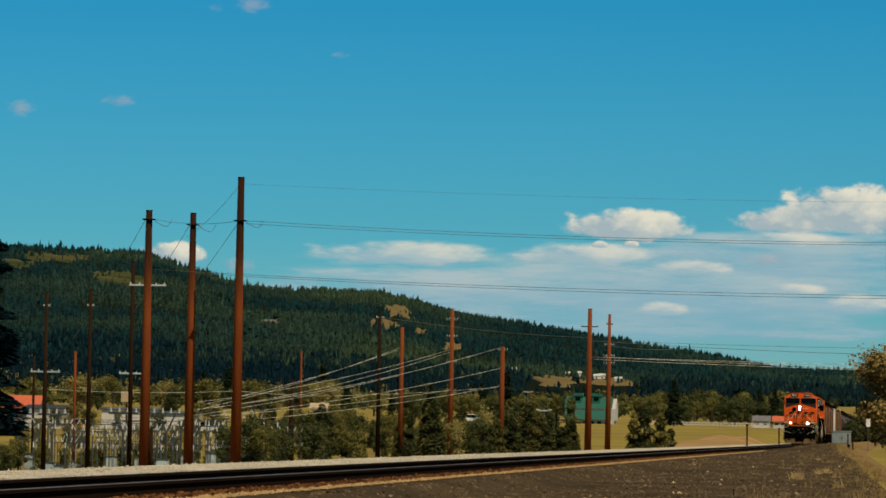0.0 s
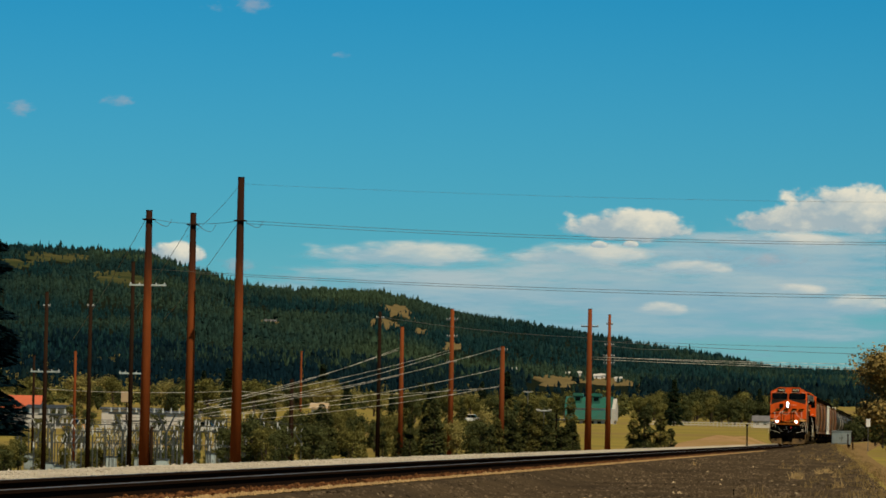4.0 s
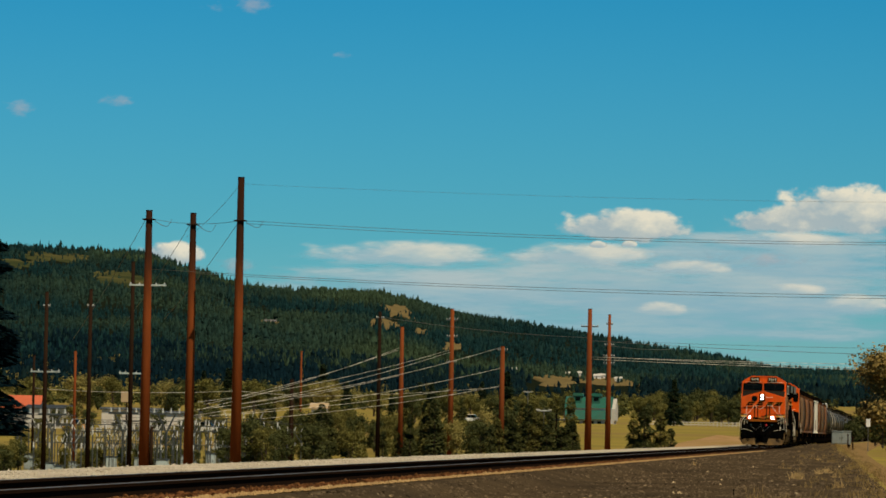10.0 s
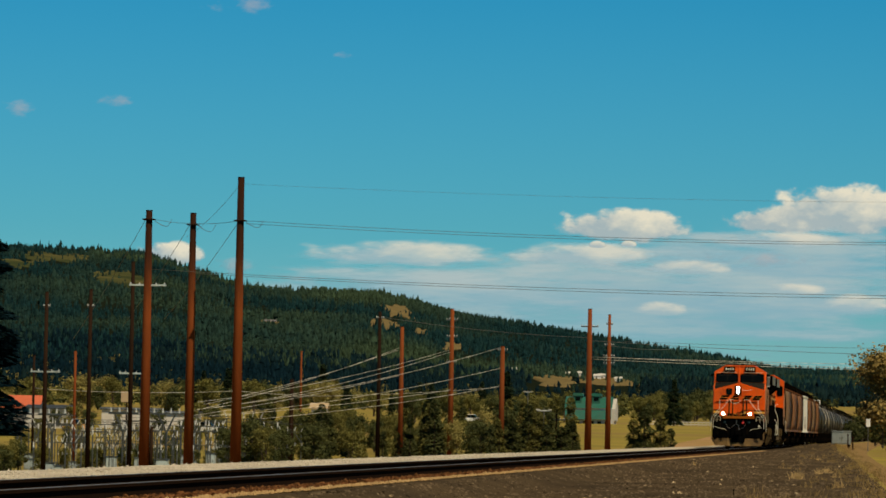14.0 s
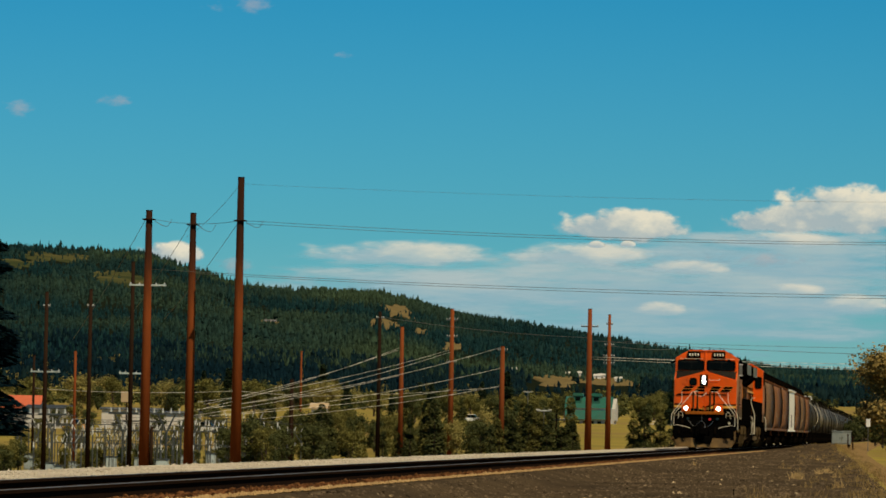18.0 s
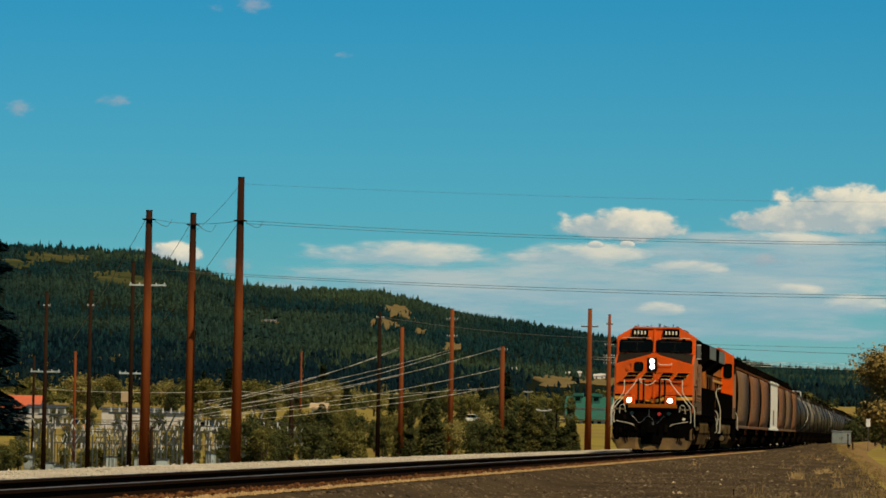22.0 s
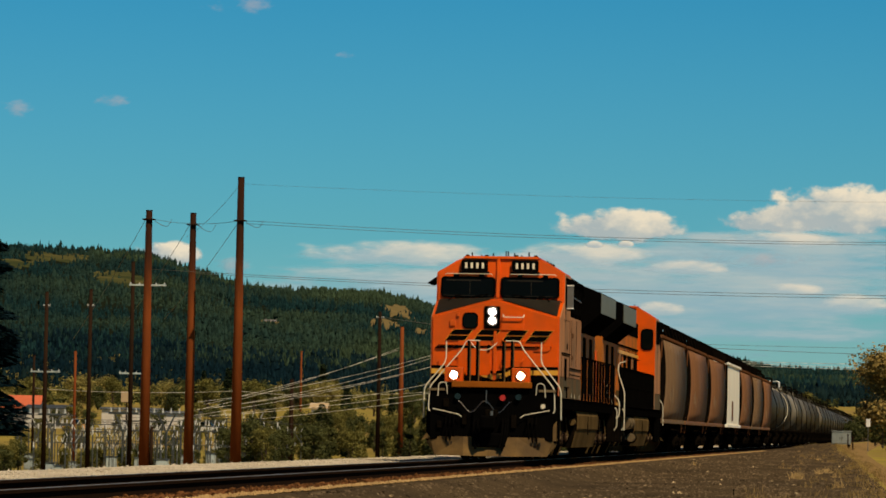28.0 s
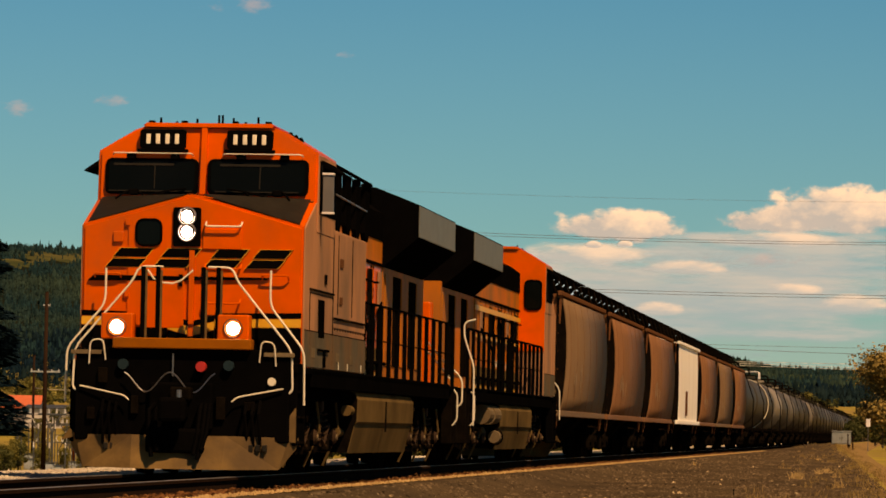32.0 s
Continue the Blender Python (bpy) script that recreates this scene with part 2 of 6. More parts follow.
M_CAPRUST = mat("grimy_rust", (0.055, 0.032, 0.017), (0.026, 0.015, 0.009), 0.8, scale=9, bump=0.15, spec=0.03)
M_VALLEYPINE = mat("valley_pine_needles", (0.034, 0.05, 0.022), (0.019, 0.03, 0.015), 0.9, scale=0.5, bump=0, island=0.45, spec=0.0)
M_SCRAWL = mat("faded_pale_paint", (0.36, 0.27, 0.17), (0.22, 0.15, 0.085), 0.8, scale=7, bump=0, dirt=(0.18, 0.10, 0.05), dscale=4, damt=0.9, spec=0.0)
M_RUSTSTONE = mat("rusty_ballast_stone", (0.15, 0.062, 0.022), (0.08, 0.036, 0.016), 0.9, scale=20, bump=0.2, island=0.6, spec=0.0)
M_TANSTONE = mat("tan_stone", (0.52, 0.39, 0.22), (0.38, 0.28, 0.15), 0.9, scale=20, bump=0.2, island=0.35, spec=0.0)
M_OLDYELLOW = mat("weathered_yellow_paint", (0.33, 0.092, 0.010), (0.25, 0.07, 0.009), 0.6, scale=3, bump=0.05, dirt=(0.09, 0.04, 0.014), damt=0.5, spec=0.02)
M_GREYPANE = mat("grey_pane", (0.14, 0.135, 0.115), (0.11, 0.105, 0.09), 0.4, scale=2, bump=0.02)
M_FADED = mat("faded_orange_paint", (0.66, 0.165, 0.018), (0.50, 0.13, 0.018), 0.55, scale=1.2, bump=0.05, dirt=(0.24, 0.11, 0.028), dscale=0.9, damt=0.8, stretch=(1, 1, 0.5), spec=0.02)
M_AIRTANK = mat("dusty_beige_cylinder", (0.20, 0.145, 0.078), (0.14, 0.10, 0.055), 0.8, scale=4, bump=0.05, dirt=(0.08, 0.055, 0.03), damt=0.6, spec=0.0)
M_SIDELOW = mat("dust_greyed_paint", (0.125, 0.105, 0.068), (0.09, 0.077, 0.05), 0.8, scale=2.0, bump=0.05, dirt=(0.19, 0.10, 0.045), dscale=1.1, damt=0.7, spec=0.0)
M_SIDEGLASS = mat("dusty_side_glass", (0.008, 0.009, 0.009), (0.012, 0.012, 0.011), 0.6, scale=2, bump=0.0, spec=0.0)
# darker copy for high wires: their dark look against the sky, painted in
M_SKYWIRE = mat("sky_contrast_wire", (0.16, 0.15, 0.13), (0.09, 0.085, 0.075), 0.6, 0.2, scale=2, bump=0.0, spec=0.1)


# ---- building helpers ----
def part(name, bm, material, parent=None, label="", smooth=False):
    """Links a bmesh as one mesh object under a thing or a part."""
    me = bpy.data.meshes.new(name)
    bm.to_mesh(me)
    bm.free()
    return mesh_part(name, me, material, parent, label, smooth)


def mesh_part(name, me, material, parent=None, label="", smooth=False):
    if not me.materials:
        me.materials.append(material)
    if smooth:
        me.polygons.foreach_set("use_smooth", [True] * len(me.polygons))
    ob = new(name, me)
    ob.parent = parent
    if label:
        ob["label"] = label
    return ob


def box(x0, x1, y0, y1, z0, z1, bevel=0.0, bm=None):
    bm = bm or bmesh.new()
    r = bmesh.ops.create_cube(bm, size=1.0)["verts"]
    for v in r:
        v.co = Vector(((x0 + x1) / 2 + v.co.x * (x1 - x0), (y0 + y1) / 2 + v.co.y * (y1 - y0), (z0 + z1) / 2 + v.co.z * (z1 - z0)))
    if bevel:
        es = list({e for v in r for e in v.link_edges})
        bmesh.ops.bevel(bm, geom=es, offset=bevel, segments=2, affect="EDGES", profile=0.5)
    return bm


def rod(a, b, r, seg=8, r2=None, bm=None):
    """A round bar from a to b."""
    bm = bm or bmesh.new()
    a, b = Vector(a), Vector(b)
    q = (b - a).to_track_quat("Z", "Y").to_matrix().to_4x4()
    bmesh.ops.create_cone(bm, cap_ends=True, segments=seg, radius1=r, radius2=r if r2 is None else r2, depth=(b - a).length,
                          matrix=Matrix.Translation((a + b) / 2) @ q)
    return bm


def tube(points, r, seg=6, bm=None):
    """A bent bar through the points."""
    bm = bm or bmesh.new()
    pts = [Vector(p) for p in points]
    rings = []
    for i, p in enumerate(pts):
        d = (pts[min(i + 1, len(pts) - 1)] - pts[max(i - 1, 0)]).normalized()
        u = d.orthogonal().normalized() if i == 0 else (u - d * u.dot(d)).normalized()
        w = d.cross(u)
        rings.append([bm.verts.new(p + (u * math.cos(k * 2 * math.pi / seg) + w * math.sin(k * 2 * math.pi / seg)) * r) for k in range(seg)])
    for a, b in zip(rings, rings[1:]):
        for k in range(seg):
            bm.faces.new((a[k], a[(k + 1) % seg], b[(k + 1) % seg], b[k]))
    bm.faces.new(rings[0][::-1])
    bm.faces.new(rings[-1])
    return bm


def soft_path(points, n=4):
    """Rounds the corners of a path."""
    pts = [Vector(p) for p in points]
    out = [pts[0]]
    for a, b, c in zip(pts, pts[1:], pts[2:]):
        r = min(0.12, (a - b).length * 0.45, (c - b).length * 0.45)
        p0, p1 = b + (a - b).normalized() * r, b + (c - b).normalized() * r
        for k in range(n + 1):
            s = k / n
            out.append(p0 * (1 - s) ** 2 + b * 2 * s * (1 - s) + p1 * s * s)
    out.append(pts[-1])
    return out


def loft(sections, bm=None, caps=True):
    """Skin over closed sections of equal counts, each a list of points."""
    bm = bm or bmesh.new()
    rings = [[bm.verts.new(p) for p in s] for s in sections]
    for a, b in zip(rings, rings[1:]):
        n = len(a)
        for k in range(n):
            bm.faces.new((a[k], a[(k + 1) % n], b[(k + 1) % n], b[k]))
    if caps:
        bm.faces.new(rings[0][::-1])
        bm.faces.new(rings[-1])
    bmesh.ops.recalc_face_normals(bm, faces=bm.faces)
    return bm


def along_y(profile, y0, y1):
    """A bar with the profile (x, z), from y0 to y1."""
    return loft([[(x, y0, z) for x, z in profile], [(x, y1, z) for x, z in profile]])


def plate(points, depth, axis=1, bm=None):
    """A flat plate of the outline (u, v) in the plane across the axis: points are 3D, thickened by depth along it."""
    d = [0, 0, 0]
    d[axis] = depth
    d = Vector(d)
    return loft([[Vector(p) for p in points], [Vector(p) + d for p in points]], bm)


def rounded(x0, x1, z0, z1, y, r, n=4):
    """Outline of a rounded rectangle in the plane y."""
    out = []
    for cx, cz, a0 in ((x1 - r, z1 - r, 0), (x0 + r, z1 - r, 90), (x0 + r, z0 + r, 180), (x1 - r, z0 + r, 270)):
        for k in range(n + 1):
            a = radians(a0 + 90 * k / n)
            out.append((cx + r * math.cos(a), y, cz + r * math.sin(a)))
    return out


def soup(name, verts, faces, material, parent=None, kind="", label="", category="", smooth=False):
    me = bpy.data.meshes.new(name)
    me.from_pydata(verts, [], faces)
    me.update()
    ob = mesh_part(name, me, material, parent, "", smooth)
    return tagged(ob, label, category, "", kind)


def thing(name, x, y, z, label, category, group="", rz=0.0):
    ob = new(name)
    ob.matrix_basis = pose(x, y, z, 0, 0, rz)
    return tagged(ob, label, category, group)


# ---- the lie of the land ----
def smooth01(t):
    t = max(0.0, min(1.0, t))
    return t * t * (3 - 2 * t)


def steps(v, table):
    """Straight lines between the pairs of a short table."""
    if v <= table[0][0]:
        return table[0][1]
    for (a, p), (b, q) in zip(table, table[1:]):
        if v <= b:
            return p + (q - p) * (v - a) / (b - a)
    return table[-1][1]


PLAIN = [(-5000, -3), (60, -2.4), (300, -2.7), (420, -2.1), (500, -0.9), (800, 1.9), (1300, 6.5), (1800, 13.5)]
RIDGE = [(-0.45, 148.0), (-0.213, 125.0), (-0.175, 119.0), (-0.152, 102.0), (-0.12, 95.0), (-0.103, 81.0), (-0.07, 65.0), (-0.05, 54.0), (-0.03, 45.0), (-0.01, 44.0), (0.2, 44.0), (0.6, 88.0)]


def shoulder_edge(y):
    """Where the gravel shoulder ends, on the side away from the track."""
    return steps(y, [(-50, 1.6), (0, 1.0), (60, 0.1), (100, -0.65), (177, -2.1), (250, -3.7), (330, -5.0), (420, -5.5), (700, -6.2)])


def land(x, y):
    """Height of the ground."""
    far = steps(y, PLAIN)
    if y < 800 and x < -40:
        far -= 1.0 * smooth01((-x - 40) / 30) * (1 - smooth01((y - 420) / 150))
    if y > 1500:
        r = steps(x / max(y, 1), RIDGE)
        up = smooth01((y - 1700) / 1500) if y < 3200 else 1 - 0.35 * smooth01((y - 3200) / 1800)
        far = far + (r - far) * up
    far += 0.9 * noise.noise((x * 0.01, y * 0.01, 0)) * smooth01((y - 500) / 400)
    far += 7.0 * noise.noise((x * 0.004, y * 0.003, 3)) * smooth01((y - 1800) / 600)
    if y > 1700:
        return far
    # the railway's bank
    top = -0.42 + 0.55 * smooth01((y - 80) / 260)
    bed = -0.20
    if x > TRACK:
        d = x - TRACK
        near = bed if d < 1.75 else bed + (top - bed) * smooth01((d - 1.75) / 1.1)
        near -= 0.7 * smooth01((x - shoulder_edge(y)) / 2.5)
        w = smooth01((x - 2) / 12)
    else:
        d = TRACK - x
        near = bed if d < 1.6 else bed + 0.10 * smooth01((d - 1.6) / 0.8)
        near -= 2.2 * smooth01((d - 4.2) / 5)
        w = smooth01((d - 5.0) / 7)
    w = max(w, smooth01((y - 1200) / 400))
    return near + (far - near) * w


def sheet(name, xs, ys, height, material, label, category, kind="structure"):
    v = [(x, y, height(x, y)) for y in ys for x in xs]
    n = len(xs)
    f = [(j * n + i, j * n + i + 1, j * n + n + i + 1, j * n + n + i) for j in range(len(ys) - 1) for i in range(n - 1)]
    ob = soup(name, v, f, material, None, kind, label, category, True)
    return ob


def spread(parts):
    out = []
    for a, b, n in parts:
        out += [a + (b - a) * k / n for k in range(n)]
    return out + [parts[-1][1]]


GX = spread([(-4900, -1400, 14), (-1400, -700, 16), (-700, -150, 50), (-150, -40, 28), (-40, -16, 16), (-16, 8, 60), (8, 60, 16), (60, 400, 14), (400, 4900, 14)])
GY = spread([(-4900, -200, 14), (-200, 20, 14), (20, 200, 60), (200, 700, 70), (700, 1700, 40), (1700, 3400, 60), (3400, 4900, 12)])
ground = sheet("ground", GX, GY, land, M_GRASS, "dry yellow-green grassland rising to a wooded ridge", "ground")
bank_y = spread([(20, 260, 90), (260, 700, 40), (700, 1300, 15)])
SHARE = spread([(0.0, 0.22, 10), (0.22, 0.5, 12), (0.5, 1.0, 24)])


def bank_x(k, y):
    """Across the gravel shoulder, from under the rails to just past its outer edge."""
    return -11.4 + (shoulder_edge(y) + 0.25 + 0.2 * noise.noise((y * 0.11, 4, 0)) + 11.4) * k


bv = []
for y in bank_y:
    for k in SHARE:
        x = bank_x(k, y)
        sink = 0.12 * smooth01((k - 0.955) / 0.045)
        bv.append((x, y, land(x, y) + 0.03 + 0.03 * noise.noise((x * 1.7, y * 0.9, 1)) + 0.015 * noise.noise((x * 5, y * 4, 2)) - sink))
bn = len(SHARE)
soup("ballast_bank", bv, [(q * bn + p, q * bn + p + 1, q * bn + bn + p + 1, q * bn + bn + p) for q in range(len(bank_y) - 1) for p in range(bn - 1)],
     M_BALLAST, None, "structure", "dark brown gravel shoulder beside the railway track", "gravel", True)
strip = sheet("gravel_path", spread([(-15.4, -11.3, 14)]), bank_y, lambda x, y: land(x, y) + 0.016 + 0.012 * noise.noise((x * 4, y * 3, 5)),
              M_PALESTONE, "pale gravel strip along the far side of the track", "gravel")


def stones(name, n, xr, yr, size, material, label, power=1.5, lift=0.0):
    """Loose angular stones, joined."""
    rng = np.random.default_rng(5)
    base = np.array([(1, 0, 0), (-1, 0, 0), (0, 1, 0), (0, -1, 0), (0, 0, 1), (0, 0, -1)], float)
    tri = np.array([(0, 2, 4), (2, 1, 4), (1, 3, 4), (3, 0, 4), (2, 0, 5), (1, 2, 5), (3, 1, 5), (0, 3, 5)])
    vs, fs = [], []
    for i in range(n):
        y = yr[0] + (yr[1] - yr[0]) * rng.random() ** power
        x = xr[0] + (min(xr[1], shoulder_edge(y) + 0.15) - xr[0]) * rng.random()
        s = size * (0.5 + rng.random() ** 3 * 1.6)
        p = base * (s * (0.6 + 0.5 * rng.random((6, 1)))) + rng.normal(0, s * 0.15, (6, 3))
        a = rng.random() * 6.3
        c, sn = math.cos(a), math.sin(a)
        p = np.stack([p[:, 0] * c - p[:, 1] * sn + x, p[:, 0] * sn + p[:, 1] * c + y, p[:, 2] * 0.7 + land(x, y) + 0.02 + lift], 1)
        vs.append(p)
        fs.append(tri + 6 * i)
    return soup(name, np.concatenate(vs).tolist(), np.concatenate(fs).tolist(), material, None, "stuff", label, "gravel")


stones("ballast_stones", 46000, (-7.55, 0.4), (52, 230), 0.029, M_STONE, "loose brown ballast stones on the shoulder")
stones("light_stones", 190, (-7.5, -0.2), (55, 200), 0.038, M_TANSTONE, "scattered tan stones on dark gravel")
# the second last row but two: edge stones coloured pale to paint the sunlit crest
stones("sandy_edge_stones", 9000, (-7.95, -7.72), (40, 250), 0.026, M_LIP, "tan stones with the ballast edge's sunlight painted in", 1.3, 0.025)
stones("rusty_ballast", 9000, (-8.75, -7.95), (40, 220), 0.032, M_RUSTSTONE, "rust-stained ballast around the tie ends", 1.3, 0.02)
stones("pale_gravel_stones", 6000, (-13.6, -11.4), (40, 170), 0.022, M_PALESTONE, "pale loose gravel beside the track")


def grass_tufts(n, seed):
    """Dry grass blades along the outer edge of the shoulder, and a few on it."""
    rng = np.random.default_rng(seed)
    vs, fs = [], []
    for i in range(n):
        y = 70 + 330 * rng.random() ** 1.6
        e = shoulder_edge(y)
        x = e + rng.normal(0.3, 0.5) if rng.random() < 0.8 else e - 2.5 * rng.random()
        z = land(x, y)
        for k in range(14):
            h = rng.uniform(0.05, 0.2)
            bx, by = x + rng.normal(0, 0.08), y + rng.normal(0, 0.08)
            tx, ty = bx + rng.normal(0, 0.06), by + rng.normal(0, 0.06)
            c = len(vs)
            vs += [(bx - 0.007, by, z), (bx + 0.007, by, z), (tx, ty, z + h)]
            fs.append((c, c + 1, c + 2))
    return soup("dry_grass", vs, fs, M_STRAW, None, "stuff", "dry straw-coloured grass on the edge of the bank", "grass")


grass_tufts(420, 6)


def grass_clumps(seed, spots):
    """Dry tussocks standing on the gravel; each spot is (x, y, spread, blades)."""
    rng = np.random.default_rng(seed)
    vs, fs = [], []
    for x, y, s, n in spots:
        for k in range(n):
            bx, by = x + rng.normal(0, s * 0.6), y + rng.normal(0, s * 3)
            z, h = land(bx, by) + 0.02, rng.uniform(0.05, 0.24)
            tx, ty = bx + rng.normal(0, 0.09), by + rng.normal(0, 0.09)
            c = len(vs)
            vs += [(bx - 0.008, by, z), (bx + 0.008, by, z), (tx, ty, z + h)]
            fs.append((c, c + 1, c + 2))
    return soup("dry_tussocks", vs, fs, M_TUSSOCK, None, "stuff", "pale dry tussocks growing on the gravel bank", "grass")


grass_clumps(9, [(-2.57, 108, 0.10, 130), (-2.72, 111, 0.05, 24), (-2.10, 124, 0.06, 50), (-2.3, 121, 0.05, 26), (-1.3, 92, 0.10, 30), (-3.3, 172, 0.08, 16), (-1.7, 112, 0.10, 20), (-6.6, 140, 0.06, 14)])
TRACKWAY = spread([(0.0, 1.0, 8)])
wv = []
for y in bank_y:
    for k in TRACKWAY:
        x = shoulder_edge(y) + 0.15 + 2.4 * k + 0.12 * noise.noise((y * 0.09, 7, 0))
        wv.append((x, y, land(x, y) + 0.02 - 0.10 * (k in (0.0, 1.0))))
wn_ = len(TRACKWAY)
soup("dirt_track", wv, [(q * wn_ + p, q * wn_ + p + 1, q * wn_ + wn_ + p + 1, q * wn_ + wn_ + p) for q in range(len(bank_y) - 1) for p in range(wn_ - 1)],
     M_EARTH, None, "structure", "worn tan earth along the foot of the gravel bank", "dirt track", True)


# ---- track ----
RAIL_PROFILE = [(-0.037, 0.0), (-0.037, -0.035), (-0.009, -0.05), (-0.009, -0.145), (-0.075, -0.165), (-0.075, -0.18), (0.075, -0.18), (0.075, -0.165),
                (0.009, -0.145), (0.009, -0.05), (0.037, -0.035), (0.037, 0.0)]
track = tagged(new("railway_track"), "single railway track of worn steel rails on wooden ties", "railway track", "", "structure")
track.location = (TRACK, 0, 0)
for side in (-0.755, 0.755):
    r = part("rail", along_y([(x + side, z) for x, z in RAIL_PROFILE], -150, 1500), M_RAIL, track, "rust-brown steel rail")
    part("railhead", along_y([(side - 0.034, 0.004), (side - 0.036, -0.02), (side + 0.036, -0.02), (side + 0.034, 0.004)], -150, 1500), M_RAILTOP, r, "polished running surface")


# ---- locomotive ----
def lathe(profile, axis_x, seg=20):
    """A wheel or drum turned about the x axis; profile of (x, radius)."""
    bm = bmesh.new()
    rings = []
    for x, r in profile:
        rings.append([bm.verts.new((axis_x + x, r * math.cos(k * 2 * math.pi / seg), r * math.sin(k * 2 * math.pi / seg))) for k in range(seg)])
    for a, b in zip(rings, rings[1:]):
        for k in range(seg):
            bm.faces.new((a[k], a[(k + 1) % seg], b[(k + 1) % seg], b[k]))
    bm.faces.new(rings[0])
    bm.faces.new(rings[-1][::-1])
    bmesh.ops.recalc_face_normals(bm, faces=bm.faces)
    return bm


def wheelset(parent, y, r):
    me = bpy.data.meshes.new("wheelset")
    bm = bmesh.new()
    for s in (-1, 1):
        b2 = lathe([(s * 0.66, r + 0.025), (s * 0.70, r + 0.025), (s * 0.72, r), (s * 0.83, r - 0.01), (s * 0.83, r - 0.07), (s * 0.78, r - 0.09), (s * 0.77, 0.16), (s * 0.86, 0.14)], 0)
        tmp = bpy.data.meshes.new("t")
        b2.to_mesh(tmp)
        b2.free()
        bm.from_mesh(tmp)
        bpy.data.meshes.remove(tmp)
    rod((-0.8, 0, 0), (0.8, 0, 0), 0.09, 8, bm=bm)
    box(-0.84, 0.84, -0.05, 0.05, r * 0.5, r * 0.8, bm=bm)
    bm.to_mesh(me)
    bm.free()
    me.materials.append(M_TRUCK)
    ob = new("wheelset", me)
    ob.parent, ob.location = parent, (0, y, r)
    return ob


def truck(parent, y, axles, r, name="truck"):
    """A bogie: side frames with boxes and springs, and its wheelsets."""
    span = axles[-1] - axles[0]
    bm = bmesh.new()
    for s in (-1, 1):
        x0, x1 = sorted((s * 0.98, s * 1.14))
        h = r
        loft([[(x0, a, b) for a, b in ((-span / 2 - 0.45, h + 0.12), (-span / 2 - 0.3, h - 0.12), (-span * 0.22, h - 0.24), (span * 0.22, h - 0.24), (span / 2 + 0.3, h - 0.12), (span / 2 + 0.45, h + 0.12), (span / 2, h + 0.36), (-span / 2, h + 0.36))],
              [(x1, a, b) for a, b in ((-span / 2 - 0.45, h + 0.12), (-span / 2 - 0.3, h - 0.12), (-span * 0.22, h - 0.24), (span * 0.22, h - 0.24), (span / 2 + 0.3, h - 0.12), (span / 2 + 0.45, h + 0.12), (span / 2, h + 0.36), (-span / 2, h + 0.36))]], bm)
        for a in axles:
            box(x0, x1 + 0.08 * s if s > 0 else x1, a - 0.17, a + 0.17, r - 0.2, r + 0.2, 0.03, bm)
            rod((s * 1.14, a, r), (s * 1.27, a, r), 0.12, 10, bm=bm)
        rod((s * 1.2, -span * 0.25, r + 0.05), (s * 1.2, span * 0.2, r + 0.3), 0.06, 8, bm=bm)
    box(-1.0, 1.0, -0.3, 0.3, r - 0.1, r + 0.4, 0.03, bm)
    tr = part(name, bm, M_TRUCK, parent, "grimy cast steel side frames")
    tr.location = (0, y, 0)
    if len(axles) == 3:
        for s in (-1, 1):
            for a in axles:
                part("bearing_cap", rod((s * 1.27, a, r), (s * 1.31, a, r), 0.11, 12, 0.08), M_CAPRUST, tr, "dark rusty bearing cap")
            for a, b in zip(axles, axles[1:]):
                m = (a + b) / 2
                for q in (-0.32, 0.32):
                    part("coil_spring", tube([(s * 1.19 + 0.075 * math.cos(k * 0.9), m + q + 0.075 * math.sin(k * 0.9), r - 0.12 + 0.013 * k) for k in range(36)], 0.016, 5), M_CAPRUST, tr, "dark rusty coil spring")
                part("brake_rod", tube([(s * 1.24, a + 0.3, r + 0.18), (s * 1.26, m, r - 0.1), (s * 1.24, b - 0.3, r + 0.18)], 0.022), M_CAPRUST, tr, "grimy brake rod")
                part("brake_shoe", box(s * 1.2 - 0.05, s * 1.2 + 0.05, m - 0.12, m + 0.12, r + 0.36, r + 0.52, 0.02), M_CAPRUST, tr, "dusty brake gear")
            for a in axles:
                part("sand_hose", tube([(s * 1.24, a + 0.42, r + 0.5), (s * 1.28, a + 0.46, r + 0.1), (s * 1.05, a + 0.52, 0.12)], 0.02), M_TANKF, tr, "dusty sand hose")
                part("bearing_bolt", rod((s * 1.31, a, r), (s * 1.33, a, r), 0.045, 8), M_AIRTANK, tr, "pale bearing bolt")
            part("brake_drum", rod((s * 1.16, -span * 0.3, r + 0.32), (s * 1.34, -span * 0.3, r + 0.32), 0.12, 12), M_TRUCK, tr, "grimy brake cylinder")
    wheels = [wheelset(tr, a, r) for a in axles]
    for w in wheels[1:]:
        w.data = wheels[0].data
    return tr, wheels


def knuckle(parent, y, sgn):
    bm = box(-0.11, 0.11, min(y, y + sgn * 0.7), max(y, y + sgn * 0.7), 0.74, 0.98, 0.03)
    box(-0.2, 0.16, min(y, y - sgn * 0.16), max(y, y - sgn * 0.16), 0.70, 1.02, 0.05, bm)
    return part("coupler", bm, M_BLACK, parent, "black steel coupler knuckle")


